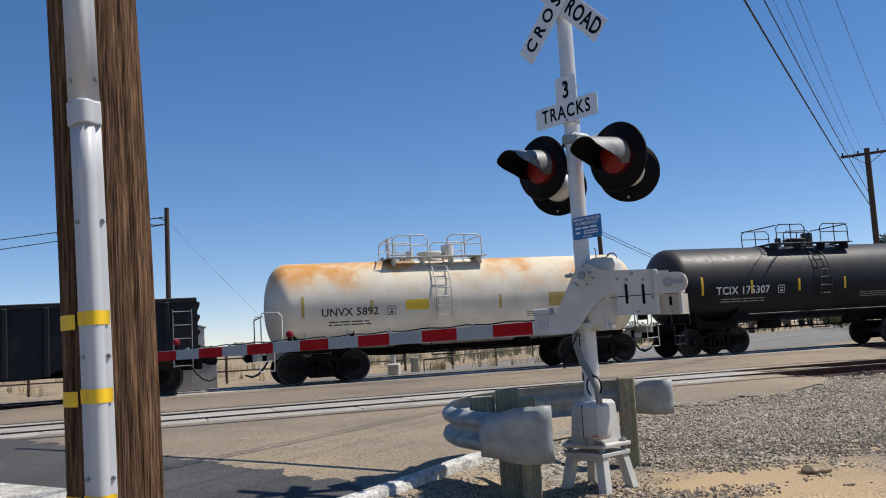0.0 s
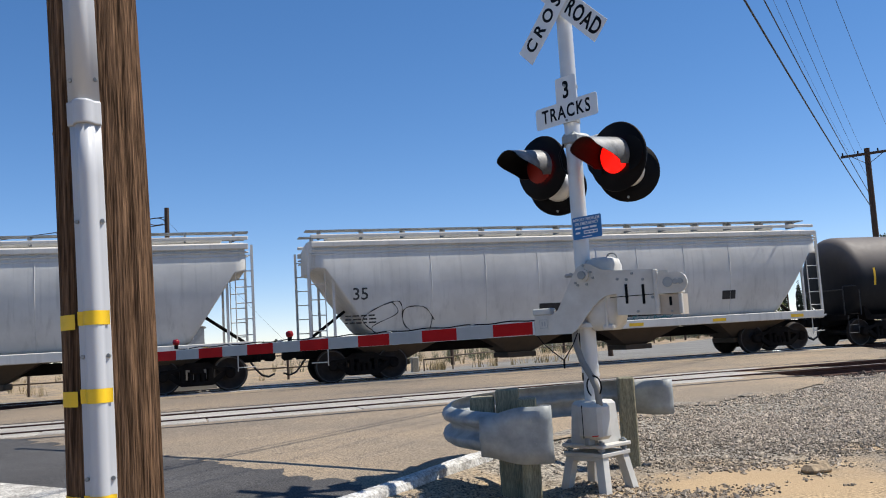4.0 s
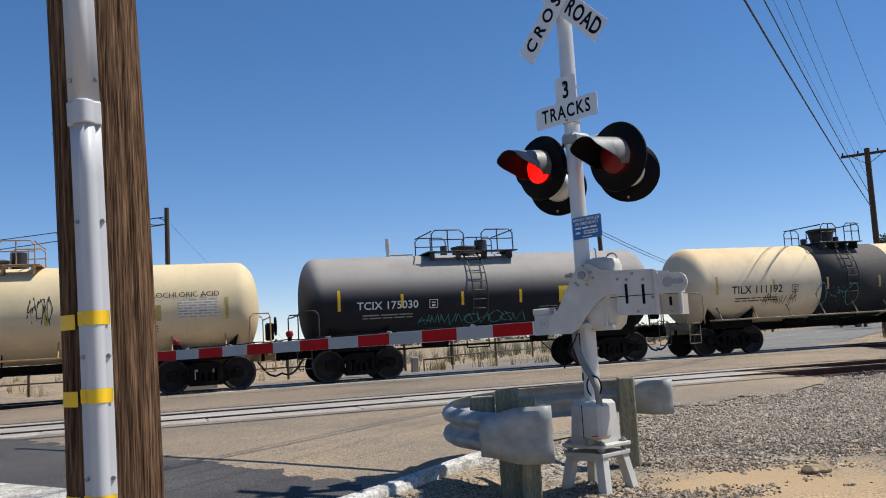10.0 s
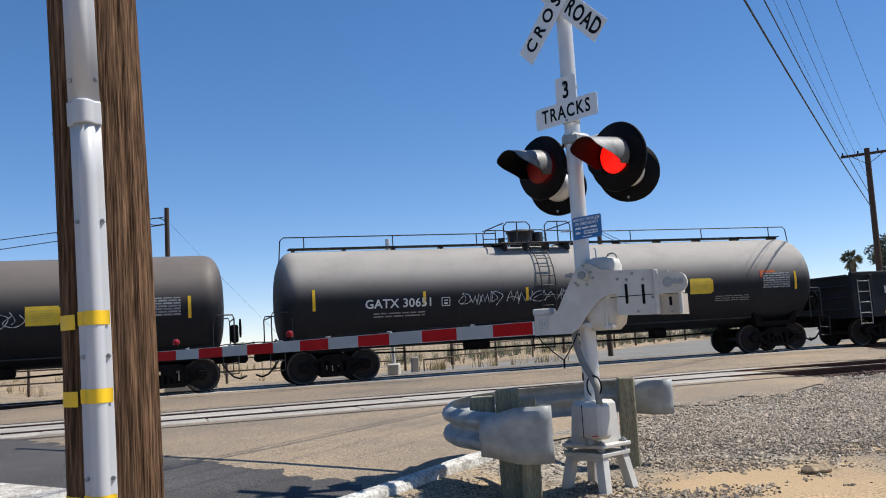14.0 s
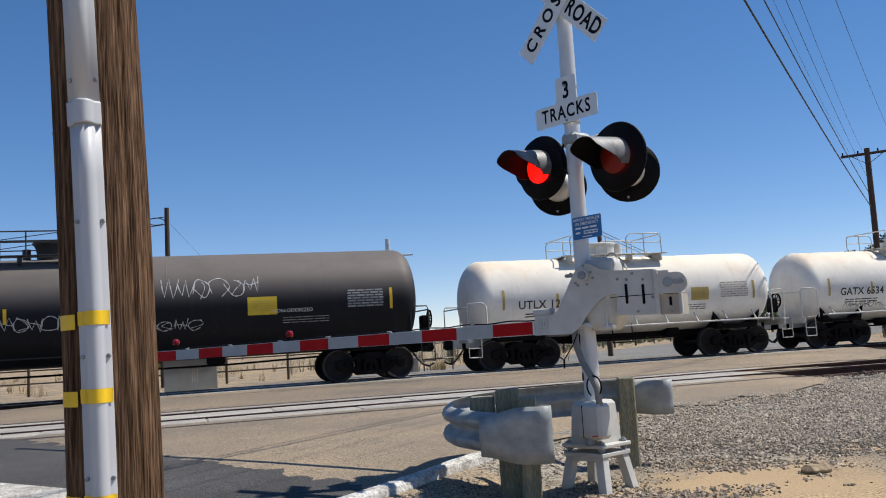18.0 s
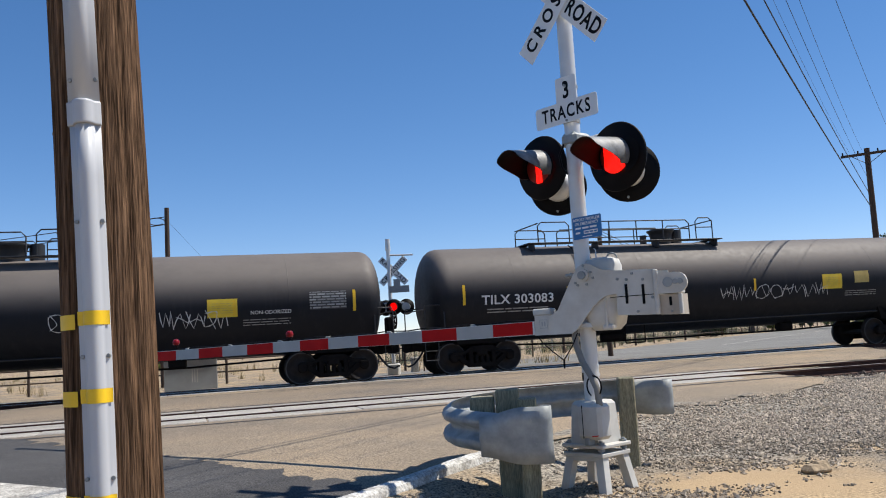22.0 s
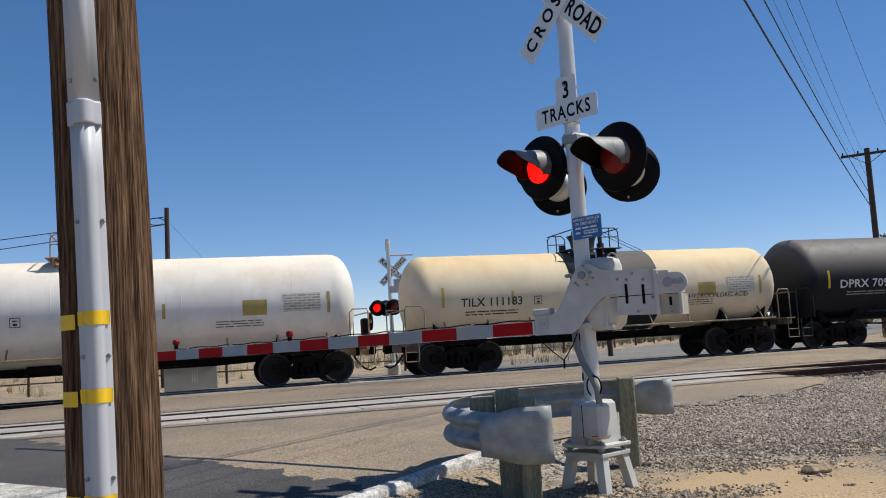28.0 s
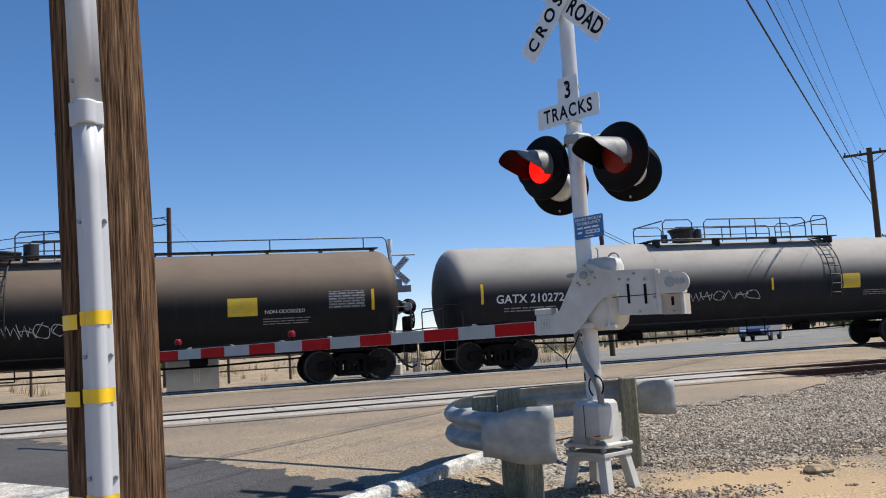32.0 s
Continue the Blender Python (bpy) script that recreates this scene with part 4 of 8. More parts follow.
    flat_part("letters", text_flat("TRACKS", 0.115, 0.032, 0.80, 1.2), SIGN_BLACK, t2, lambda u, v: (0.024 + u, -0.1005, 3.215 + v))
    for z in (3.45, 3.14):
        part("sign_bolt", Shape().tube([(0.03, -0.095, z), (0.03, -0.108, z)], 0.011, 8), ZINC, sig)
        part("sign_clamp", Shape().tube([(0, 0, z - 0.015), (0, 0, z + 0.015)], 0.075, 16), ZINC, sig)
    blue = part("emergency_sign", Shape().plate(rounded(0.31, 0.19, 0.012, 0.155, 2.187), -0.094, -0.089), SIGN_BLUE, sig, "small blue emergency notice sign")
    rng = random.Random(5)
    for body, hgt, dv in (("REPORT PROBLEM", 0.024, 0.068), ("OR EMERGENCY", 0.024, 0.033)):
        flat_part("print", text_flat(body, hgt, 0.03, 0.95, 1.08), SIGN_WHITE, blue, lambda u, v, dv=dv: (0.155 + u, -0.0955, 2.187 + dv + v))
    flat_part("print", bars_flat(0.25, 0.026, 1, rng, 0.6), SIGN_WHITE, blue, lambda u, v: (0.155 + u, -0.0955, 2.184 + v))
    flat_part("print", join_flat((rect_flat(0.05, 0.016), -0.10, 0), (rect_flat(0.15, 0.030), 0.04, 0), (rect_flat(0.10, 0.008), 0, -0.035)), SIGN_WHITE, blue, lambda u, v: (0.155 + u, -0.0955, 2.145 + v))
    flat_part("print", bars_flat(0.13, 0.02, 1, rng, 0.6), SIGN_BLUE, blue, lambda u, v: (0.195 + u, -0.097, 2.145 + v))

    # lamps: two face the road, two the other way
    part("lamp_crossarm", Shape().tube([(-0.42, 0.10, 2.98), (0.42, 0.10, 2.98)], 0.022, 10), ALU, sig)
    part("crossarm_hub", Shape().box((0, 0.04, 2.98), (0.17, 0.24, 0.12), 0.03), ZINC, sig)
    part("cable_drop", Shape().tube([(-0.05, -0.07, 2.95), (-0.09, -0.09, 2.85), (-0.08, -0.08, 2.74), (-0.03, -0.075, 2.68)], 0.01, 6), BLACK, sig)
    for sx in (-0.41, 0.41):
        for face, y0 in ((0, -0.03), (216, 0.23)):
            zc = (2.80 if sx < 0 else 2.735) if face == 0 else 2.645
            head = pose(sx + ((0.04 if sx < 0 else 0.065) if face == 0 else (0.0 if sx < 0 else -0.02)), y0, zc, 0, 0, face)
            bg = part("lamp_background", Shape().lathe([(0.0, 0.0), (0.0, 0.285), (0.012, 0.292), (0.028, 0.285), (0.03, 0.16), (0.03, 0.0)], 44, Matrix.Rotation(radians(90), 4, "Z"), close=False), BLACK, sig, "black round lamp background")
            bg.matrix_basis = head @ Matrix.Scale(1.0 if face == 0 else 0.9, 4)
            rotx = Matrix.Rotation(radians(-90), 4, "Z")
            part("lamp_housing", Shape().lathe([(-0.03, 0.15), (-0.16, 0.15), (-0.21, 0.10), (-0.22, 0.0)], 24, rotx), ALU, bg)
            part("lamp_bracket", Shape().tube([(0, 0.1, 0.12), (0, 0.1, 0.29)], 0.02, 8), ALU, bg)
            part("thumb_screw", Shape().tube([(0.02, 0.04, -0.25), (0.02, 0.075, -0.25)], 0.012, 6), ZINC, bg)
            # visor: a tube cut away underneath
            for nm, rad, mat in (("visor", 0.160, VISOR), ("visor_lining", 0.154, BLACK)):
                sh = Shape()
                m = 25
                for k in range(m):
                    a = radians(-32 + 244 * k / (m - 1))
                    c, s_ = math.cos(a), math.sin(a)
                    reach = 0.10 + 0.30 * step(s_, -0.55, 0.6)
                    for q in (0.0, 0.5, 1.0):
                        sh.v.append((rad * c, -0.03 - reach * q, rad * s_ - 0.10 * reach * q))
                sh.f = [(3 * k + q, 3 * k + q + 1, 3 * k + q + 4, 3 * k + q + 3) for k in range(m - 1) for q in (0, 1)]
                sh.s = [True] * len(sh.f)
                part(nm, sh, mat, bg)
            sh = Shape()
            m = 32
            rings = [(0.146, -0.034), (0.115, -0.052), (0.06, -0.064), (0.0, -0.067)]
            for r, y in rings:
                for k in range(m):
                    a = 2 * math.pi * k / m
                    sh.v.append((r * math.cos(a), y, r * math.sin(a)))
            sh.f = [(i * m + k, i * m + (k + 1) % m, (i + 1) * m + (k + 1) % m, (i + 1) * m + k) for i in range(3) for k in range(m)]
            sh.s = [True] * len(sh.f)
            part("lens", sh, LENS, bg, "red glass lens")
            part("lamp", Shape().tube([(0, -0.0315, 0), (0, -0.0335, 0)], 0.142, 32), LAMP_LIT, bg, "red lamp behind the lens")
            # leaves added to blank the steady lamp; a real signal switches it
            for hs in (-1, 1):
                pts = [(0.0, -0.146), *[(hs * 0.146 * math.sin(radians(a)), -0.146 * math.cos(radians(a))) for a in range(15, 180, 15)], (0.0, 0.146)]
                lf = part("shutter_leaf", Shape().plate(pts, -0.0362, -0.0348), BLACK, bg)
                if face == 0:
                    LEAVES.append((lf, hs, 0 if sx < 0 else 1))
    # gate: machine, balance arm with weights, and the striped arm
    G = Matrix.Rotation(radians(16), 4, "Z")

    def gp(name, sh, mat, label="", parent=None):
        sh.v = [tuple(G @ Vector(p)) for p in sh.v]
        return part(name, sh, mat, parent or sig, label)
    outline = [(-0.41, 1.472), (-0.247, 1.465), (-0.185, 1.505), (-0.031, 1.775), (0.015, 1.845), (0.06, 1.872), (0.105, 1.875), (0.152, 1.861), (0.20, 1.832), (0.25, 1.81), (0.372, 1.793), (0.693, 1.776),
               (0.707, 1.412), (0.351, 1.425), (0.356, 1.603), (0.285, 1.597), (0.219, 1.572), (0.138, 1.507), (0.06, 1.42), (-0.01, 1.337), (-0.07, 1.298), (-0.415, 1.30)]
    for lo, hi in ((-0.172, -0.158), (0.145, 0.159)):
        gp("gate_side_plate", Shape().plate(outline, lo, hi), CASTING, "white flat side plate of the gate")
    gp("counterweight", Shape().plate([(0.36, 1.775), (0.69, 1.765), (0.70, 1.42), (0.36, 1.432)], -0.154, -0.10), CASTING)
    w2 = [(0.712, 1.735), (0.872, 1.735), *[(0.872 + 0.082 * math.sin(radians(q)), 1.653 + 0.082 * math.cos(radians(q))) for q in range(20, 180, 20)], (0.872, 1.571), (0.712, 1.571)]
    gp("counterweight_cover", Shape().plate(w2, -0.196, -0.172), CASTING, "white cast cover plate with a rounded end")
    gp("counterweight", Shape().box((0.785, -0.06, 1.645), (0.146, 0.22, 0.145), 0.008), CASTING, "white cast counterweight")
    gp("counterweight", Shape().plate([(0.712, 1.566), (0.872, 1.566), (0.872, 1.402), (0.712, 1.408)], -0.160, 0.05), WEIGHT, "tan-painted lower counterweight")
    gp("flange_edge", Shape().box((0.700, -0.185, 1.59), (0.035, 0.03, 0.36), 0.006), CASTING)
    gp("flange_edge", Shape().box((0.886, -0.17, 1.485), (0.026, 0.04, 0.16), 0.005), CASTING)
    for x, z, hgt in ((0.443, 1.594, 0.16), (0.586, 1.583, 0.16), (0.80, 1.51, 0.07)):
        gp("slot", Shape().box((x, -0.176 if x < 0.7 else -0.164, z), (0.022, 0.008, hgt), 0.003), BLACK)
    for x, z in ((0.372, 1.72), (0.45, 1.71), (0.59, 1.70), (0.50, 1.755), (0.53, 1.445), (0.81, 1.43), (0.66, 1.55), (-0.04, 1.80), (0.0, 1.72), (0.08, 1.86), (0.14, 1.80), (0.16, 1.75), (0.10, 1.70), (0.02, 1.70)):
        gp("bolt_head", Shape().tube([(x, -0.172, z), (x, -0.183, z)], 0.012, 6), ZINC)
    gp("seam_line", Shape().box((0.50, -0.1735, 1.575), (0.40, 0.003, 0.006)), BLACK)
    for x, r in ((0.80, 0.04), (0.86, 0.022), (0.90, 0.022)):
        gp("cover_boss", Shape().tube([(x, -0.196, 1.66), (x, -0.206, 1.66)], r, 14), ZINC)
    gp("gate_shaft", Shape().tube([(0.073, -0.22, 1.778), (0.073, 0.2, 1.778)], 0.034, 16), ZINC)
    gp("shaft_boss", Shape().tube([(0.073, -0.195, 1.778), (0.073, -0.16, 1.778)], 0.055, 18), CASTING)
    gp("pivot_lug", Shape().box((-0.065, -0.12, 1.79), (0.1, 0.05, 0.03), 0.01), ZINC)
    # machine housing, swollen casting
    sh = Shape()
    rings = [(1.31, 0.10, 0.09), (1.36, 0.15, 0.13), (1.48, 0.175, 0.15), (1.62, 0.165, 0.14), (1.74, 0.15, 0.13), (1.85, 0.15, 0.12), (1.905, 0.13, 0.10), (1.925, 0.08, 0.06)]
    m = 20
    for z, rx, ry in rings:
        for k in range(m):
            a = 2 * math.pi * k / m
            c, s_ = math.cos(a), math.sin(a)
            sh.v.append((0.185 + rx * math.copysign(abs(c) ** 0.6, c), 0.0 + ry * math.copysign(abs(s_) ** 0.6, s_), z))
    sh.f = [(i * m + k, i * m + (k + 1) % m, (i + 1) * m + (k + 1) % m, (i + 1) * m + k) for i in range(len(rings) - 1) for k in range(m)] + [tuple(range(m))[::-1], tuple(range((len(rings) - 1) * m, len(rings) * m))]
    sh.s = [True] * len(sh.f)
    gp("gate_machine", sh, CASTING, "white bulging cast housing of the gate machine")
    gp("machine_rib", Shape().box((0.24, -0.13, 1.46), (0.025, 0.05, 0.26), 0.01), CASTING)
    gp("machine_foot", Shape().box((0.25, -0.11, 1.335), (0.10, 0.08, 0.05), 0.015), CASTING)
    gp("lifting_eye", Shape().tube([(0.27 + 0.045 * math.cos(radians(a)), 0, 1.915 + 0.04 * math.sin(radians(a))) for a in range(0, 181, 20)], 0.008, 6), ZINC)
    gp("vent_pipe", Shape().tube([(0.12, 0.02, 1.9), (0.12, 0.02, 2.0), (0.105, 0.02, 2.015)], 0.006, 6), ALU)
    gp("clamp", Shape().box((0.0, -0.02, 1.36), (0.2, 0.2, 0.05), 0.01), ALU)
    # junction box on top of the arm root, and its label plate
    gp("arm_connector_box", Shape().box((-0.36, -0.08, 1.50), (0.17, 0.12, 0.06), 0.01), CASTING, "small white connector box")
    lp = gp("label_plate", Shape().box((-0.325, -0.175, 1.395), (0.085, 0.004, 0.085)), CASTING)
    fl = join_flat((rect_flat(0.075, 0.005), 0, 0.035), (rect_flat(0.075, 0.005), 0, -0.035), (rect_flat(0.005, 0.075), -0.035, 0), (rect_flat(0.005, 0.075), 0.035, 0), (rect_flat(0.015, 0.04), -0.012, 0), (rect_flat(0.015, 0.04), 0.012, 0))
    flat_part("label_print", fl, STEEL_BOX, lp, lambda u, v: tuple(G @ Vector((-0.325 + u, -0.1785, 1.395 + v))))
    for x0, x1 in ((-0.40, -0.16), (-0.02, -0.16)):
        pts = [(x0 + (x1 - x0) * f, -0.17, 1.30 - 0.22 * f ** 0.8) for f in (0, 0.25, 0.5, 0.75, 1.0)]
        gp("hanging_chain", Shape().tube(pts, 0.005, 5), BLACK)
    gp("hanging_chain", Shape().tube([(-0.16, -0.17, 1.08), (-0.16, -0.17, 1.01)], 0.008, 5), BLACK)
    arm = gp("gate_arm", Shape().plate([(-0.42, 1.424), (-7.20, 1.357), (-7.20, 1.251), (-0.42, 1.306)], -0.170, -0.135), ALU, "long gate arm with red and silver stripes")
    x, k = -0.436, 0
    while x > -7.15:
        w = min(0.386 + 0.012 * (k == 0), x + 7.19)
        z = lambda q: 1.4205 - 0.010 * (-0.42 - q)
        sh = Shape().add([(x, -0.1722, z(x)), (x - w, -0.1722, z(x - w)), (x - w, -0.1722, z(x - w) - 0.108), (x, -0.1722, z(x) - 0.110)], [(0, 1, 2, 3)])
        gp("stripe", sh, ARM_RED if k % 2 == 0 else ARM_WHITE, "red stripe" if k % 2 == 0 else "silver stripe", arm)
        x -= w
        k += 1
    for lx in (-3.31, -5.10, -7.0):
        lamp = gp("arm_lamp", Shape().lathe([(-0.034, 0.0), (-0.032, 0.024), (-0.02, 0.036), (0.02, 0.036), (0.032, 0.024), (0.034, 0.0)], 16, pose(lx, -0.15, 1.468)), ARM_LAMP, "small red lamp on the gate arm", arm)
        gp("lamp_foot", Shape().box((lx, -0.15, 1.42), (0.05, 0.035, 0.06), 0.01), BLACK, "", lamp)
    sh = Shape()
    pts = [(x, -0.15, 1.43 - 0.01 * (-0.42 - x) + 0.012 * math.sin(x * 7) ** 2) for x in np.linspace(-0.42, -5.1, 60)]
    gp("lamp_cable", sh.tube(pts, 0.006, 5), BLACK, "", arm)
    for x in (-1.05, -2.0, -2.78, -3.45, -4.2, -4.9):
        gp("cable_clip", Shape().box((x, -0.15, 1.43 - 0.01 * (-0.42 - x)), (0.05, 0.04, 0.022), 0.006), ZINC, "", arm)
    return sig


crossing_signal()


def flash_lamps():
    """The two road lamps show in turn, 0.55 s each: leaves added behind a lens, in place of switching, part and close
    again.
    """
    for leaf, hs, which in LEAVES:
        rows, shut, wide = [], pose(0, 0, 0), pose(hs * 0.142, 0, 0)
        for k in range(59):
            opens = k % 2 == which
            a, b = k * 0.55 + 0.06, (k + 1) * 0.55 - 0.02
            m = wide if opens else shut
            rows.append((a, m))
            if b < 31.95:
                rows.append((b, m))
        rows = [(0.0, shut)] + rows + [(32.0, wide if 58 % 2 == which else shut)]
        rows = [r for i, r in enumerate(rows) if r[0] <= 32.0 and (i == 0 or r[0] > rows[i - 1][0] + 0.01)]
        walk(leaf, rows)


def guard_rail():
    """A W-beam bent round the signal, with flared end pieces on wooden posts."""
    g = thing("guard_rail", "bent galvanized guard rail on weathered wooden posts", "guard rail", (3.0, 7.2, 0.25))
    ox, oy, oz = 3.0, 7.2, 0.25
    keys = [(2.44, 6.50), (2.34, 6.575), (2.22, 6.74), (2.16, 7.10), (2.33, 7.62), (2.60, 7.96), (2.95, 8.06), (3.40, 8.02), (3.85, 7.90), (4.22, 7.72)]
    path = []
    for i in range(len(keys) - 1):
        p0, p1, p2, p3 = keys[max(i - 1, 0)], keys[i], keys[i + 1], keys[min(i + 2, len(keys) - 1)]
        for j in range(6):
            t = j / 6
            path.append(tuple(0.5 * (2 * p1[q] + (p2[q] - p0[q]) * t + (2 * p0[q] - 5 * p1[q] + 4 * p2[q] - p3[q]) * t * t + (3 * p1[q] - p0[q] - 3 * p2[q] + p3[q]) * t ** 3) for q in (0, 1)))
    path.append(keys[-1])

    def zc(i):
        return 0.79 + 0.13 * i / len(path)
    wprof = [(-0.01, 0.155), (0.012, 0.150), (0.06, 0.115), (0.072, 0.085), (0.06, 0.055), (0.0, 0.018), (0.0, -0.018), (0.06, -0.055), (0.072, -0.085), (0.06, -0.115), (0.012, -0.150), (-0.01, -0.155)]
    sh = Shape()
    for i, p in enumerate(path):
        a, b = path[max(i - 1, 0)], path[min(i + 1, len(path) - 1)]
        d = Vector((b[0] - a[0], b[1] - a[1], 0)).normalized()
        out = Vector((-d.y, d.x, 0))
        for o, z in wprof:
            q = Vector((p[0], p[1], 0)) + out * o
            sh.v.append((q.x - ox, q.y - oy, zc(i) + z - oz))
    m = len(wprof)
    sh.f = [(i * m + k, i * m + k + 1, (i + 1) * m + k + 1, (i + 1) * m + k) for i in range(len(path) - 1) for k in range(m - 1)]
    sh.s = [True] * len(sh.f)
    beam = part("w_beam", sh, ZINC, g)
    so = beam.modifiers.new("thickness", "SOLIDIFY")
    so.thickness, so.offset = 0.004, 0
    # flared end shoes, rolled back at the tip
    for (x0, y0), az, z, hh in (((2.24, 6.60), -29, 0.785, 0.44), ((4.22, 7.72), -40, 0.885, 0.335)):
        sh = Shape()
        n = 22
        flat, lie = (0.49, -0.085) if x0 < 3 else (0.29, 0.02)
        for i in range(n + 1):
            t = i / n
            if t < 0.62:
                u, v = t / 0.62 * flat, lie
            else:
                a = (t - 0.62) / 0.38 * radians(200)
                u, v = flat + 0.075 * math.sin(a), lie + 0.075 * (1 - math.cos(a))
            fl = 0.155 + (hh / 2 - 0.155) * step(t, 0.0, 0.45)
            for f in (-1, -0.5, 0, 0.5, 1):
                bow = 0.03 * math.cos(f * 3.6) * (1 - step(t, 0.0, 0.4))
                dx, dy = math.cos(radians(az)), math.sin(radians(az))
                px, py = x0 + dx * u - dy * v + dy * bow, y0 + dy * u + dx * v - dx * bow
                sh.v.append((px - ox, py - oy, z + f * fl - oz))
        sh.f = [(5 * i + k, 5 * i + k + 1, 5 * i + k + 6, 5 * i + k + 5) for i in range(n) for k in range(4)]
        sh.s = [True] * len(sh.f)
        shoe = part("end_shoe", sh, ZINC, g, "rounded galvanized end shoe")
        so = shoe.modifiers.new("thickness", "SOLIDIFY")
        so.thickness, so.offset = 0.004, 0
    for (x, y, z1, w, d, name) in ((2.645, 6.60, 1.055, 0.15, 0.15, "post"), (2.60, 6.92, 1.12, 0.2, 0.2, "post"), (4.10, 7.64, 1.10, 0.15, 0.2, "post")):
        sh = Shape().box((x - ox, y - oy, (0.1 + z1) / 2 - oz), (w, d, z1 - 0.1), 0.012, Matrix.Rotation(radians(-22), 4, "Z"))
        part(name, sh, POST_WOOD, g, "weathered green-grey wooden post")
    part("spacer_block", Shape().box((2.40 - ox, 7.00 - oy, 0.90 - oz), (0.2, 0.2, 0.33), 0.012, Matrix.Rotation(radians(-22), 4, "Z")), POST_WOOD, g, "weathered wooden spacer block")
    for x, y, z in ((2.56, 6.34, 0.90), (2.58, 6.33, 0.72), (4.14, 7.70, 0.92)):
        part("bolt", Shape().tube([(x - ox, y - oy, z - oz), (x - 0.01 - ox, y - 0.025 - oy, z - oz)], 0.014, 8), ZINC, g)
    return g


guard_rail()
rk = Shape()
for i, (c, s3) in enumerate((((0, 0, 0.03), (0.26, 0.16, 0.09)), ((0.06, 0.02, 0.07), (0.14, 0.1, 0.05)))):
    rk.box(c, s3, 0.04)
tagged(part("rock", rk, SOIL), "flat tan rock on sandy ground", "rock").location = (5.12, 6.30, 0.25)

# ---- beyond the tracks ----
def wire(name, pts, r, label, sag=0.0, n=24):
    a, b = Vector(pts[0]), Vector(pts[1])
    path = [tuple(a.lerp(b, i / n) - Vector((0, 0, sag * 4 * (i / n) * (1 - i / n)))) for i in range(n + 1)]
    w = thing(name, label, "wire", path[0])
    part("strand", Shape().tube([tuple(Vector(p) - Vector(path[0])) for p in path], r, 6), GALV_WIRE, w)
    return w


def far_pole(name, at, h, r, lean, label, arm=0.0, arm_z=0.0, arm_rz=0.0, head=False):
    p = thing(name, label, "utility pole", at)
    part("shaft", Shape().tube([(0, 0, -0.2), (lean[0] * h / 2, lean[1] * h / 2, h / 2), (lean[0] * h, lean[1] * h, h)], [r * 1.25, r * 1.1, r], 14), POLE_DARK, p)
    if arm:
        rot = Matrix.Rotation(radians(arm_rz), 4, "Z")
        c = Vector((lean[0] * arm_z, lean[1] * arm_z, arm_z))
        part("crossarm", Shape().box(tuple(c), (arm, 0.11, 0.14), 0.01, rot), POLE_DARK, p)
        for f in (-0.46, -0.17, 0.2, 0.46):
            q = c + rot @ Vector((f * arm, 0, 0.07))
            part("insulator", Shape().tube([tuple(q), tuple(q + Vector((0, 0, 0.16)))], [0.05, 0.035], 8), GALV_WIRE, p)
        for f in (-0.3, 0.3):
            q = c + rot @ Vector((f * arm, 0, -0.05))
            part("brace", Shape().tube([tuple(q), (c.x, c.y, c.z - 0.6)], 0.02, 5), GALV_WIRE, p)
    if head:
        part("lamp_head", Shape().box((0.25, 0, h - 0.02), (0.5, 0.14, 0.1), 0.03), GALV_WIRE, p)
    return p


far_pole("utility_pole", (36.95, 38.75, 0.4), 10.4, 0.15, (-0.035, -0.045), "tall dark utility pole with a crossarm", 2.7, 10.1, -48)
far_pole("utility_pole", (-0.53, 35.6, 0.4), 7.0, 0.09, (0.004, -0.05), "brown wooden pole with a cable loop", 0.0)
part("cable_loop", Shape().tube([(-0.5 + 0.32 * math.cos(radians(a)) - 0.4, 35.2, 6.85 + 0.14 * math.sin(radians(a))) for a in range(0, 340, 20)], 0.02, 5), GALV_WIRE)
tagged(bpy.data.objects["cable_loop"], "slack black cable loop at a pole", "cable")
far_pole("street_pole", (24.4, 66.0, 0.4), 7.1, 0.09, (-0.05, 0.0), "thin dark pole with a small lamp head", head=True)
far_pole("utility_pole", (18.7, 36.0, 0.4), 6.1, 0.10, (-0.02, 0.0), "short dark pole holding two wires")
far_pole("utility_pole", (94.5, 119.0, 0.4), 8.5, 0.12, (0, 0), "thin distant utility pole")

# overhead lines from the near pole to the far one: height and reach to the side at the near pole, far end, sag
for name, r, z0, dx, far_end, sag, label in (
        ("overhead_cable", 0.022, 8.96, 0.0, (35.95, 37.79, 7.47), 0.3, "thick black overhead cable from pole to pole"),
        ("overhead_cable", 0.016, 9.47, 0.15, (38.01, 39.99, 8.64), 0.3, "slim black overhead cable from pole to pole"),
        ("overhead_wire", 0.004, 8.2, 0.8, (34.54, 37.38, 10.35), 0.5, "thin bare wire strung between two poles"),
        ("overhead_wire", 0.007, 9.4, 0.7, (35.87, 37.65, 8.91), 0.5, "thin bare wire strung between two poles"),
        ("overhead_wire", 0.006, 8.8, 1.1, (35.56, 37.57, 10.55), 0.5, "thin bare wire strung between two poles"),
        ("overhead_wire", 0.006, 8.4, 1.3, (37.39, 37.01, 10.53), 0.5, "thin bare wire strung between two poles")):
    x, y, z = pole_at(z0)
    start = (-0.79 + dx, 3.28 - dx, z) if name == "overhead_cable" else (x + dx * 0.75, y - dx * 0.66, z)
    wire(name, (start, far_end), r, label, sag, 40)
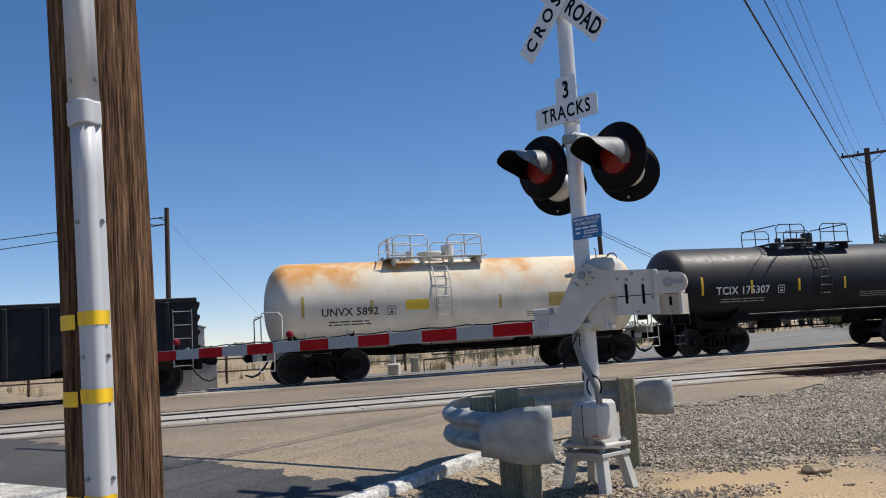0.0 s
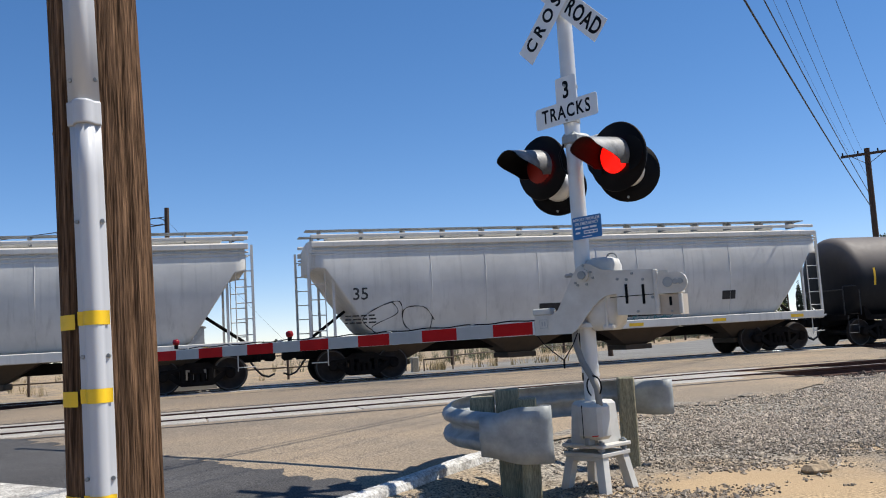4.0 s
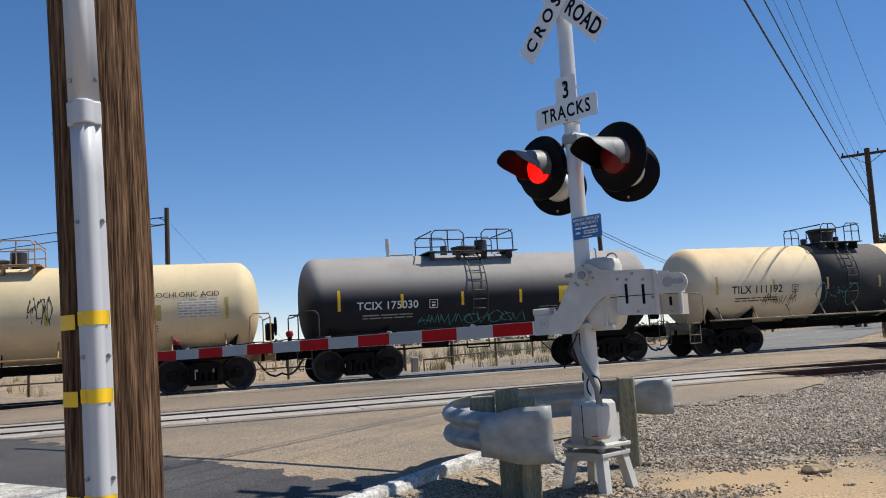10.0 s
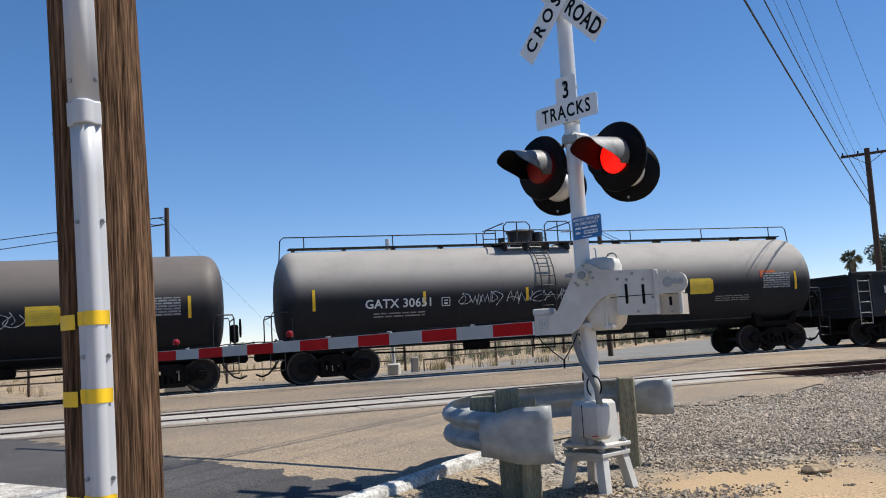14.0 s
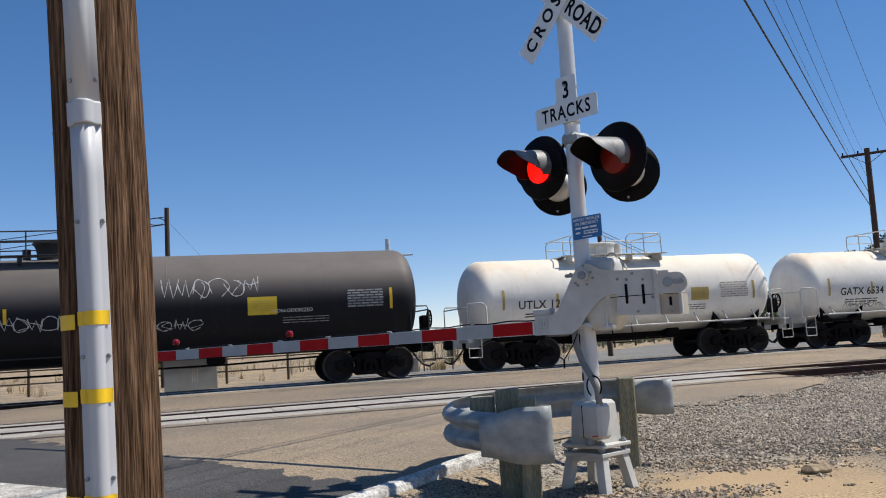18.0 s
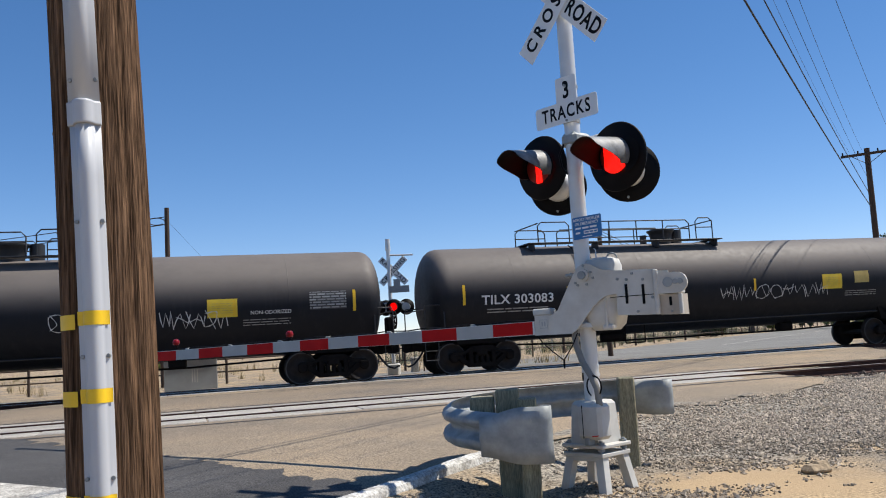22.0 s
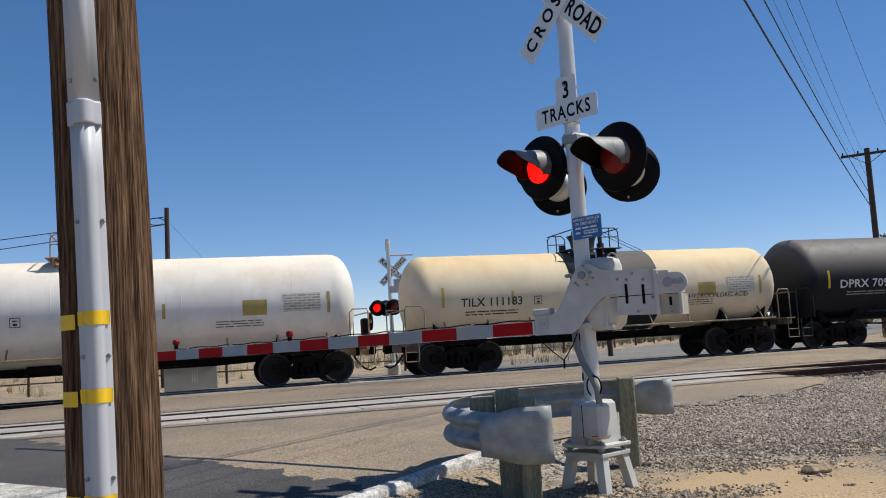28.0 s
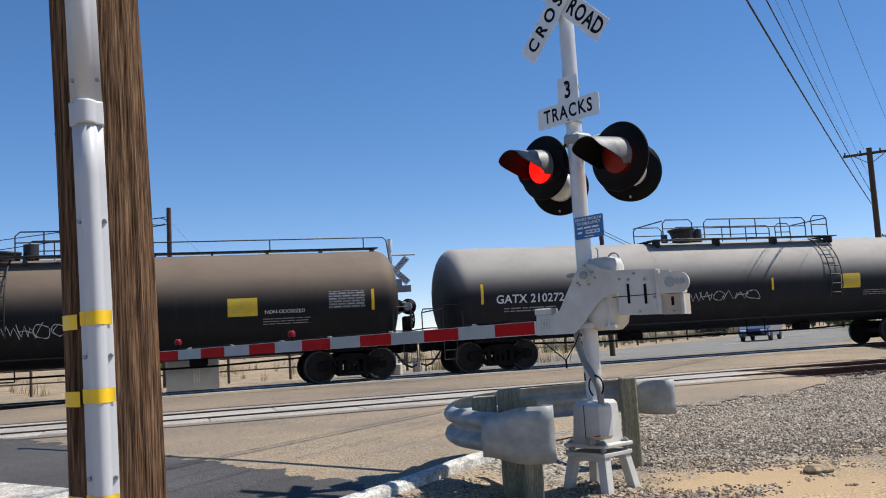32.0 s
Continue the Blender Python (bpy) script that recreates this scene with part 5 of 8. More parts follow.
wire("pole_wire", ((-0.5, 35.25, 7.05), (-60.0, 62.0, 7.6)), 0.017, "slack black wire to a wooden pole", 1.2)
wire("pole_wire", ((-0.5, 35.25, 6.75), (-60.0, 62.0, 6.9)), 0.017, "slack black wire to a wooden pole", 1.3)
wire("pole_wire", ((18.6, 35.9, 6.2), (94.5, 119.0, 8.6)), 0.016, "black wire to a distant pole", 1.9)
wire("pole_wire", ((18.6, 35.9, 6.05), (94.5, 119.0, 8.3)), 0.016, "black wire to a distant pole", 1.9)
wire("guy_wire", ((-0.5, 35.25, 6.9), (5.5, 38.0, 0.6)), 0.004, "thin slanting guy wire of a pole", 0.1)


def far_signal():
    s = thing("crossing_signal", "grey crossing signal with crossbuck beyond the tracks", "crossing signal", (6.72, 28.45, 0.5), -22)
    part("mast", Shape().tube([(0, 0, 0), (0, 0, 4.45)], 0.065, 14), ALU, s)
    part("mast_top", Shape().tube([(0, 0, 4.2), (0, 0, 4.6)], 0.085, 12), ALU, s)
    part("top_bracket", Shape().tube([(0, 0, 4.05), (0.85, 0, 4.02)], 0.03, 8), ALU, s)
    for ang, letters in ((45, "CROSSING"), (-45, "RAILROAD")):
        y = 0.10 if ang > 0 else 0.11
        rot = Matrix.Rotation(radians(-ang), 4, "Y")
        bl = part("crossbuck_blade", Shape().box((0.13, y, 3.52), (1.22, 0.006, 0.22), 0.002, rot), SIGN_WHITE, s)
        flat_part("letters", spread(text_flat(letters, 0.15, 0.03, 0.8, 1.15), 1.1), SIGN_BLACK, bl, lambda u, v, rot=rot, y=y: tuple(Vector((0.13, y - 0.005, 3.52)) + rot @ Vector((u, 0, v))))
    part("track_sign", Shape().box((0.33, -0.08, 2.88), (0.68, 0.006, 0.23), 0.002), STEEL_BOX, s)
    part("track_sign", Shape().box((0.26, -0.08, 3.1), (0.23, 0.006, 0.24), 0.002), STEEL_BOX, s)
    part("lamp_crossarm", Shape().tube([(-0.4, 0, 2.42), (0.45, 0, 2.42)], 0.03, 8), ALU, s)
    for k, (x, y, f) in enumerate(((-0.42, -0.2, 0), (0.14, -0.25, 0), (-0.2, 0.2, 180), (0.52, 0.1, 180))):
        bg = part("lamp_background", Shape().lathe([(0, 0.0), (0, 0.26), (0.02, 0.27), (0.03, 0.0)], 24, Matrix.Rotation(radians(90), 4, "Z")), BLACK, s)
        bg.matrix_basis = pose(x, y, 2.28, 0, 0, f)
        part("visor", Shape().lathe([(0.03, 0.15), (0.25, 0.15)], 18, Matrix.Rotation(radians(-90), 4, "Z")), BLACK, bg)
        part("lens", Shape().tube([(0, -0.038, 0), (0, -0.045, 0)], 0.145, 20), LENS, bg, "red glass lens")
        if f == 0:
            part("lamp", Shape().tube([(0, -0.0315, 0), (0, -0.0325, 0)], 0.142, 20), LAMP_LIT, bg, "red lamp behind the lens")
            # the same added leaves blank the far lamps
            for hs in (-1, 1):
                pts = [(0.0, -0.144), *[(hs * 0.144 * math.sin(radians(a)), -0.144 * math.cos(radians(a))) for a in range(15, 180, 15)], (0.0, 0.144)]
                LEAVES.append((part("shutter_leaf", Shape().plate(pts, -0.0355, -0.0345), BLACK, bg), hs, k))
        part("lamp_housing", Shape().tube([(0, 0.0, 0), (0, 0.16, 0)], 0.14, 14), ALU, bg)
    part("base", Shape().box((0, 0, 0.15), (0.4, 0.4, 0.5), 0.04), CASTING, s)
    return s


far_signal()

cab = thing("signal_cabinet", "low brushed-steel signal cabinet with a vent", "cabinet", (0.2, 29.6, 0.42))
part("body", Shape().box((0, 0, 0.55), (1.65, 0.8, 1.1), 0.02), STEEL_BOX, cab)
part("lid", Shape().box((0, 0, 1.12), (1.72, 0.88, 0.06), 0.015), STEEL_BOX, cab)
for dx in (-0.08, 0.0, 0.08):
    part("vent_slot", Shape().box((0.12 + dx, -0.403, 0.5), (0.03, 0.012, 0.42)), CASTING, cab)
stub = thing("marker_post", "short pale concrete marker post", "post", (7.9, 30.2, 0.4))
part("post", Shape().box((0, 0, 0.3), (0.25, 0.25, 0.7), 0.03), PANEL, stub)
bench = thing("pipe_barrier", "low rusty pipe barrier by the tracks", "barrier", (8.9, 30.6, 0.4))
part("rail", Shape().tube([(-0.55, 0, 0), (-0.55, 0, 0.52), (0.55, 0, 0.55), (0.55, 0, 0)], 0.035, 8), FENCE, bench)
sgn = thing("road_sign", "grey back of a square road sign on a post", "road sign", (22.0, 50.0, 0.4))
part("panel", Shape().box((0, 0, 2.6), (0.85, 0.02, 1.0), 0.01, Matrix.Rotation(radians(20), 4, "Z")), STEEL_BOX, sgn)
part("post", Shape().tube([(0, 0.03, 0), (0, 0.03, 2.9)], 0.03, 6), ZINC, sgn)


def fence(pts, step_m, label):
    f = thing("fence", label, "fence", (*pts[0], 0.4))
    o = Vector((*pts[0], 0))
    for a, b in zip(pts[:-1], pts[1:]):
        A, B = Vector((*a, 0)) - o, Vector((*b, 0)) - o
        n = max(2, int((B - A).length / step_m))
        for i in range(n + 1):
            p = A.lerp(B, i / n)
            part("post", Shape().tube([(p.x, p.y, -0.1), (p.x, p.y, 1.15 + 0.1 * (i % 3 == 0))], 0.055 if i % 3 else 0.09, 6), FENCE, f)
        for z in (0.45, 0.95):
            part("rail", Shape().tube([(A.x, A.y, z), (B.x, B.y, z)], 0.03, 6), FENCE, f)


fence([(-45.0, 38.5), (9.0, 36.0)], 2.4, "rusty pipe fence along a dry field")
fence([from_road(36.0, -21.5), from_road(300.0, -23.5)], 4.5, "rusty pipe fence beside the far road")


def leaf_crown(clusters, n, size, seed, mat, name, parent):
    """Many small leaves set round clusters (centre, radii)."""
    rng = np.random.default_rng(seed)
    V, Fc = [], []
    tot = sum(r[0] * r[1] * r[2] for _, r in clusters)
    i = 0
    for c, r in clusters:
        k = max(8, int(n * r[0] * r[1] * r[2] / tot))
        d = rng.normal(size=(k, 3))
        d /= np.linalg.norm(d, axis=1)[:, None]
        pos = np.array(c) + d * np.array(r) * (0.55 + 0.5 * rng.random((k, 1)))
        for p in pos:
            a, b = rng.normal(size=3), rng.normal(size=3)
            a /= np.linalg.norm(a)
            b -= a * (a @ b)
            b /= np.linalg.norm(b)
            s = size * rng.uniform(0.6, 1.3)
            V += [p - a * s, p + b * s * 0.55, p + a * s, p - b * s * 0.55]
            Fc.append((i, i + 1, i + 2, i + 3))
            i += 4
    me = bpy.data.meshes.new(name)
    me.from_pydata([tuple(v) for v in V], [], Fc)
    me.materials.append(mat)
    ob = new(name, me)
    ob.parent = parent
    return ob


def tree(at, h, rad, label, seed, mat=None, clumps=14, leaves=1500, low=0.25):
    rng = random.Random(seed)
    t = thing("tree", label, "tree", at)
    part("trunk", Shape().tube([(0, 0, -0.1), (0.1, 0.05, h * 0.3), (0.0, 0.1, h * 0.7)], [h * 0.035, h * 0.026, h * 0.012], 8), BARK, t)
    cl = []
    for k in range(clumps):
        a, z = rng.uniform(0, 6.28), rng.uniform(low, 0.88)
        rr = rad * rng.uniform(0.2, 0.75) * (1.15 - abs(z - 0.55))
        c = (rr * math.cos(a), rr * math.sin(a), z * h)
        r = rad * rng.uniform(0.28, 0.48)
        cl.append((c, (r, r, r * 0.75)))
        if k < 6:
            part("limb", Shape().tube([(0.05, 0.05, h * 0.3 + 0.05 * k * h * 0.3), (c[0] * 0.6, c[1] * 0.6, c[2] * 0.8), c], [0.05 * h / 5, 0.035 * h / 5, 0.015], 6), BARK, t)
    leaf_crown(cl, leaves * 2, 0.03 * h ** 0.5 + 0.04, seed, mat or LEAF, "crown", t)
    return t


tree((-2.4, 63.0, 0.4), 5.9, 1.6, "green broad-leaved tree beside a shed", 1, clumps=26, leaves=9000, low=0.12)
tree((9.5, 152.0, 0.4), 3.0, 2.2, "distant round green tree", 2, leaves=900)
tree((53.2, 78.7, 0.4), 6.2, 3.0, "dark green round tree beyond the road", 3, LEAF_DARK, clumps=26, leaves=5200, low=0.12)
tree((62.7, 85.5, 0.4), 7.0, 2.0, "grey-green airy tree beyond the road", 4, LEAF_GREY, clumps=22, leaves=3000, low=0.15)
tree((65.6, 85.8, 0.4), 4.9, 1.7, "green bushy tree beyond the road", 5, clumps=18, leaves=2600, low=0.1)
tree((70.4, 76.6, 0.4), 5.7, 1.6, "green bushy tree under a palm", 6, clumps=20, leaves=3000, low=0.1)
tree((72.6, 82.7, 0.4), 4.0, 2.6, "low green tree by the road", 7, clumps=20, leaves=2600, low=0.1)
tree((63.3, 64.4, 0.4), 9.2, 2.6, "dark gum tree with hanging clumps", 8, LEAF_DARK, clumps=26, leaves=4200, low=0.3)
tree((95.0, 103.0, 0.4), 4.5, 3.0, "distant low green bush", 9, leaves=700, low=0.1)


def cypress(at, h, seed):
    t = thing("cypress_tree", "slim dark green cypress tree", "tree", at, group="row of cypress trees")
    part("trunk", Shape().tube([(0, 0, -0.1), (0, 0, h * 0.8)], [0.1, 0.03], 6), BARK, t)
    cl = [((0, 0, h * f), (w, w, h * 0.14)) for f, w in ((0.16, 0.5), (0.32, 0.58), (0.48, 0.55), (0.64, 0.45), (0.78, 0.32), (0.90, 0.16))]
    leaf_crown(cl, 2200, 0.15, seed, LEAF_DARK, "crown", t)


for i, (x, y, h) in enumerate(((86.6, 110.0, 7.2), (88.3, 108.6, 6.9), (89.2, 107.9, 6.8), (90.9, 106.5, 5.8), (91.6, 105.8, 5.8), (92.2, 105.4, 6.2), (93.0, 104.6, 6.1))):
    cypress((x, y, 0.4), h, 20 + i)


def palm(at, h):
    t = thing("palm_tree", "fan palm with a shaggy crown", "tree", at)
    part("trunk", Shape().tube([(0, 0, -0.1), (0.1, 0, h * 0.5), (0, 0, h * 0.9)], [0.4, 0.34, 0.42], 10), BARK, t)
    rng = random.Random(3)
    for k in range(60):
        a, e = rng.uniform(0, 6.28), rng.uniform(-1.2, 1.2)
        d = Vector((math.cos(a) * math.cos(e), math.sin(a) * math.cos(e), math.sin(e)))
        sidev = d.orthogonal().normalized()
        sh = Shape()
        for q in range(7):
            ang = radians(-66 + 22 * q)
            dd = (d * math.cos(ang) + sidev * math.sin(ang)).normalized()
            b = Vector((0, 0, h * 0.92)) + d * 0.55
            tip = b + dd * 0.75 - Vector((0, 0, 0.15))
            w = d.cross(sidev) * 0.09
            sh.add([tuple(b - w), tuple(b + w), tuple(tip)], [(0, 1, 2)])
        sh.tube([(0, 0, h * 0.9), tuple(Vector((0, 0, h * 0.92)) + d * 0.55)], 0.02, 4)
        part("frond", sh, LEAF_GREY if e > -0.3 else DRY, t)


palm((71.2, 78.5, 0.4), 8.2)

shed = thing("shed", "grey metal shed with a low gable roof", "shed", (-1.3, 146.0, 0.4), 4)
part("wall", Shape().plate([(-4.3, 0), (4.3, 0), (4.3, 5.5), (0, 6.7), (-4.3, 5.5)], -3, 3), SHED, shed)
part("roof", Shape().plate([(-4.6, 5.45), (0, 6.8), (4.6, 5.45), (4.6, 5.65), (0, 7.05), (-4.6, 5.65)], -3.3, 3.3), SHED, shed)
part("light_strip", Shape().box((0.6, -3.02, 3.9), (4.2, 0.04, 0.3)), SIGN_WHITE, shed)
part("roof_vent", Shape().box((1.2, 0, 6.9), (3.0, 1.6, 0.7), 0.05), SHED, shed)

# distant line of trees at the field's end
cl = []
rng_far = random.Random(77)
for k in range(150):
    x = -420 + 900 * k / 150 + rng_far.uniform(-3, 3)
    y = 430 - 0.05 * x + rng_far.uniform(-20, 20)
    r = rng_far.uniform(2.0, 5.0)
    cl.append(((x, y, r * 0.6), (r * 1.6, r * 1.6, r)))
far_wood = leaf_crown(cl, 9000, 1.0, 9, LEAF_GREY, "far_trees", None)
tagged(far_wood, "distant grey-green line of trees on the horizon", "trees", kind="stuff")


# dry weeds and tufts beyond the tracks
def tufts(name, place, count, label, seed, h0, mat):
    rng = np.random.default_rng(seed)
    V, Fc = [], []
    i = 0
    for _ in range(count):
        x, y = place(rng)
        z = ground_z(x, y)
        for b in range(14):
            a, l = rng.uniform(0, 6.283), h0 * rng.uniform(0.5, 1.3)
            lean = rng.uniform(0.1, 0.75)
            ox, oy = rng.normal(0, 0.09, 2)
            w = 0.014
            V += [(x + ox - w * math.sin(a), y + oy + w * math.cos(a), z), (x + ox + w * math.sin(a), y + oy - w * math.cos(a), z), (x + ox + l * lean * math.cos(a), y + oy + l * lean * math.sin(a), z + l)]
            Fc.append((i, i + 1, i + 2))
            i += 3
    me = bpy.data.meshes.new(name)
    me.from_pydata(V, [], Fc)
    me.materials.append(mat)
    return tagged(new(name, me), label, "grass", kind="stuff")


def weed_place(rng):
    if rng.uniform() < 0.12:
        return rng.uniform(7.5, 14.5), rng.uniform(30.5, 33.5)
    x, y = rng.uniform(-40, 60), rng.uniform(36, 75)
    while -21 < along(x, y)[1] < -4:
        x, y = rng.uniform(-40, 60), rng.uniform(36, 75)
    return x, y


tufts("dry_weeds", weed_place, 260, "dry straw-coloured weeds beyond the tracks", 12, 0.55, DRY)


def shrub_place(rng):
    s, d = rng.uniform(34, 130), rng.uniform(-31, -23.5)
    return from_road(s, d)


tufts("low_shrubs", shrub_place, 420, "low grey-green shrubs behind the fence", 13, 1.1, LEAF_GREY)


def ymat():
    return Matrix.Rotation(radians(90), 4, "Z")


# the car that comes up the far road
def road_car():
    c = thing("car", "grey-blue sedan driving up the far road", "car", (0, 0, 0))
    paint = material("grey_blue_car_paint", (0.11, 0.13, 0.21), 0.3, 0.4, 0.1, 3)
    glass = material("dark_car_glass", (0.02, 0.022, 0.025), 0.1, 0, 0.1, 3)
    body = part("body", Shape().plate([(-2.2, 0.32), (2.15, 0.32), (2.25, 0.55), (2.15, 0.78), (1.1, 0.93), (-1.75, 0.98), (-2.2, 0.92)], -0.88, 0.88), paint, c)
    part("cabin", Shape().add([(-1.5, -0.8, 0.95), (1.05, -0.8, 0.92), (1.05, 0.8, 0.92), (-1.5, 0.8, 0.95), (-0.95, -0.62, 1.42), (0.25, -0.62, 1.42), (0.25, 0.62, 1.42), (-0.95, 0.62, 1.42)],
                              [(0, 1, 5, 4), (1, 2, 6, 5), (2, 3, 7, 6), (3, 0, 4, 7)]), glass, c)
    part("roof", Shape().box((-0.35, 0, 1.43), (1.3, 1.3, 0.05), 0.02), paint, c)
    for x in (-1.4, 1.4):
        for y in (-0.82, 0.82):
            w = part("wheel", Shape().lathe([(-0.1, 0.0), (-0.1, 0.28), (-0.07, 0.32), (0.07, 0.32), (0.1, 0.28), (0.1, 0.0)], 18, pose(x, y, 0.32) @ ymat()), SEAM, c)
    for y in (-0.6, 0.6):
        part("headlight", Shape().box((2.2, y, 0.66), (0.08, 0.38, 0.14), 0.03), SIGN_WHITE, c)
    part("grille", Shape().box((2.235, 0, 0.5), (0.06, 0.9, 0.16), 0.02), BLACK, c)
    part("bumper", Shape().box((2.2, 0, 0.4), (0.14, 1.7, 0.14), 0.04), paint, c)
    return c


ROAD_CAR = road_car()


def drive_car():
    rows = []
    for t in range(0, 33, 4):
        s, d = 57.0 + (32.0 - t) * 7.3, -11.5 - (32.0 - t) * 0.03
        x, y = from_road(s, d)
        rows.append((float(t), pose(x, y, ground_z(x, y) + 0.03, 0, 0, 42 + 180)))
    walk(ROAD_CAR, rows)

# ---- the train: shared running gear ----
def make_truck():
    sh = Shape()
    for y in (-1.02, 1.02):
        w = 0.075
        top = [(-1.02, 0.56), (-0.93, 0.63), (-0.55, 0.66), (-0.3, 0.80), (0.3, 0.80), (0.55, 0.66), (0.93, 0.63), (1.02, 0.56), (1.02, 0.50), (0.76, 0.50), (0.42, 0.62), (-0.42, 0.62), (-0.76, 0.50), (-1.02, 0.50)]
        low = [(-0.78, 0.54), (-0.66, 0.52), (-0.36, 0.29), (0.36, 0.29), (0.66, 0.52), (0.78, 0.54), (0.74, 0.40), (0.42, 0.17), (-0.42, 0.17), (-0.74, 0.40)]
        sh.plate(top, y - w, y + w)
        sh.plate(low, y - w, y + w)
        for x in (-0.36, 0.36):
            sh.box((x, y, 0.45), (0.13, 0.17, 0.42), 0.02)
        for x in (-0.89, 0.89):
            sh.box((x, y, 0.545), (0.24, 0.2, 0.1), 0.02)
            sh.lathe([(-0.03, 0.0), (-0.03, 0.12), (0.0, 0.135), (0.14, 0.135), (0.16, 0.1), (0.16, 0.0)], 14, pose(x, y - 0.07 if y > 0 else y + 0.07, 0.457) @ Matrix.Rotation(radians(90 if y > 0 else -90), 4, "Z"))
        for x in (-0.17, 0.0, 0.17):
            sh.tube([(x, y, 0.29), (x, y, 0.52)], 0.07, 8)
    sh.box((0, 0, 0.60), (0.36, 2.2, 0.22), 0.04)
    sh.box((0, 0, 0.76), (0.5, 0.5, 0.12), 0.03)
    for x in (-0.42, 0.42):
        sh.box((x, 0, 0.36), (0.08, 1.5, 0.1), 0.02)
    frame_me = sh.mesh("truck_frame")
    frame_me.materials.append(UNDER)
    wh = Shape()
    for sgn in (-1, 1):
        pr = [(0.70, 0.0), (0.70, 0.11), (0.725, 0.13), (0.735, 0.36), (0.70, 0.40), (0.685, 0.485), (0.705, 0.488), (0.73, 0.462), (0.815, 0.455), (0.82, 0.41), (0.775, 0.38), (0.765, 0.15), (0.80, 0.12), (0.80, 0.0)]
        wh.lathe([(sgn * a, b) for a, b in pr], 36, ymat())
    wh.lathe([(-0.7, 0.085), (0.7, 0.085)], 12, ymat())
    wheel_me = wh.mesh("wheelset")
    wheel_me.materials.append(WHEEL)
    rim = Shape().lathe([(0.8205, 0.452), (0.8225, 0.447), (0.8225, 0.428), (0.8205, 0.424)], 40, ymat())
    rim_me = rim.mesh("wheel_rim")
    rim_me.materials.append(TREAD)
    sh = Shape()
    sh.box((0.45, 0, 0.86), (0.75, 0.2, 0.2), 0.03)
    sh.plate([(0.78, 0.72), (1.0, 0.70), (1.08, 0.78), (1.06, 0.98), (0.92, 1.02), (0.78, 0.99)], -0.14, 0.14)
    sh.box((0.5, 0, 0.86), (0.16, 0.42, 0.3), 0.03)
    coupler_me = sh.mesh("coupler")
    coupler_me.materials.append(UNDER)
    pts = [(0.35, -0.3, 0.72), (0.5, -0.33, 0.5), (0.66, -0.33, 0.33), (0.84, -0.3, 0.27), (1.02, -0.2, 0.34)]
    hose_me = Shape().tube(pts, 0.03, 6).mesh("air_hose")
    hose_me.materials.append(SEAM)
    return frame_me, wheel_me, rim_me, coupler_me, hose_me


TRUCK, WHEELSET, WHEEL_RIM, COUPLER, HOSE = make_truck()


def running_gear(car, half, ends):
    """Two trucks at +-half and couplers reaching +-ends."""
    for x in (-half, half):
        tr = piece("truck_frame", TRUCK, car, pose(x, 0, 0))
        for a in (-0.89, 0.89):
            ws = piece("wheelset", WHEELSET, tr, pose(a, 0, 0.457))
            for turn in (0, 180):
                piece("wheel_rim", WHEEL_RIM, tr, pose(a, 0, 0.457, 0, 0, turn))
    for rz, x in ((0, ends - 1.06), (180, -ends + 1.06)):
        cp = piece("coupler", COUPLER, car, pose(x, 0, 0, 0, 0, rz))
        piece("air_hose", HOSE, cp, None)


def side_map(R, zc, x0, v0=0.0, off=0.006, side=-1):
    """On the near side of a round shell."""
    def place(u, v):
        a = (v0 + v) / R
        r = R + off
        return (x0 + u, side * r * math.cos(a), zc + r * math.sin(a))
    return place


def wall_map(y, x0, z0, off=0.006):
    def place(u, v):
        return (x0 + u, y - off, z0 + v)
    return place


def end_map(x, zc, v0, off=0.0):
    def place(u, v):
        return (x - off, u, zc + v0 + v)
    return place


def rails_along(sh, x0, x1, y, z0, h, posts, r=0.02, mid=True, ends=True):
    """Handrail from x0 to x1 with bent ends."""
    if ends:
        sh.tube([(x0, y, z0), (x0, y, z0 + h - 0.12), (x0 + (0.12 if x1 > x0 else -0.12), y, z0 + h), (x1 - 0.12, y, z0 + h), (x1, y, z0 + h - 0.12), (x1, y, z0)], r, 6)
    else:
        sh.tube([(x0, y, z0 + h), (x1, y, z0 + h)], r, 6)
    for i in range(1, posts + 1):
        x = x0 + (x1 - x0) * i / (posts + 1)
        sh.tube([(x, y, z0), (x, y, z0 + h)], r, 6)
    if mid:
        sh.tube([(x0, y, z0 + h * 0.55), (x1, y, z0 + h * 0.55)], r * 0.9, 6)


def ladder(sh, x, pts, w=0.42, r=0.018, rungs=6):
    """Two stiles through (y, z) points with rungs."""
    for dx in (-w / 2, w / 2):
        sh.tube([(x + dx, y, z) for y, z in pts], r, 6)
    P = [Vector((0, y, z)) for y, z in pts]
    L = sum((P[i + 1] - P[i]).length for i in range(len(P) - 1))
    for k in range(rungs):
        t = L * (k + 0.5) / rungs
        for i in range(len(P) - 1):
            l = (P[i + 1] - P[i]).length
            if t <= l:
                q = P[i].lerp(P[i + 1], t / l)
                sh.tube([(x - w / 2, q.y, q.z), (x + w / 2, q.y, q.z)], r * 0.8, 5)
                break
            t -= l


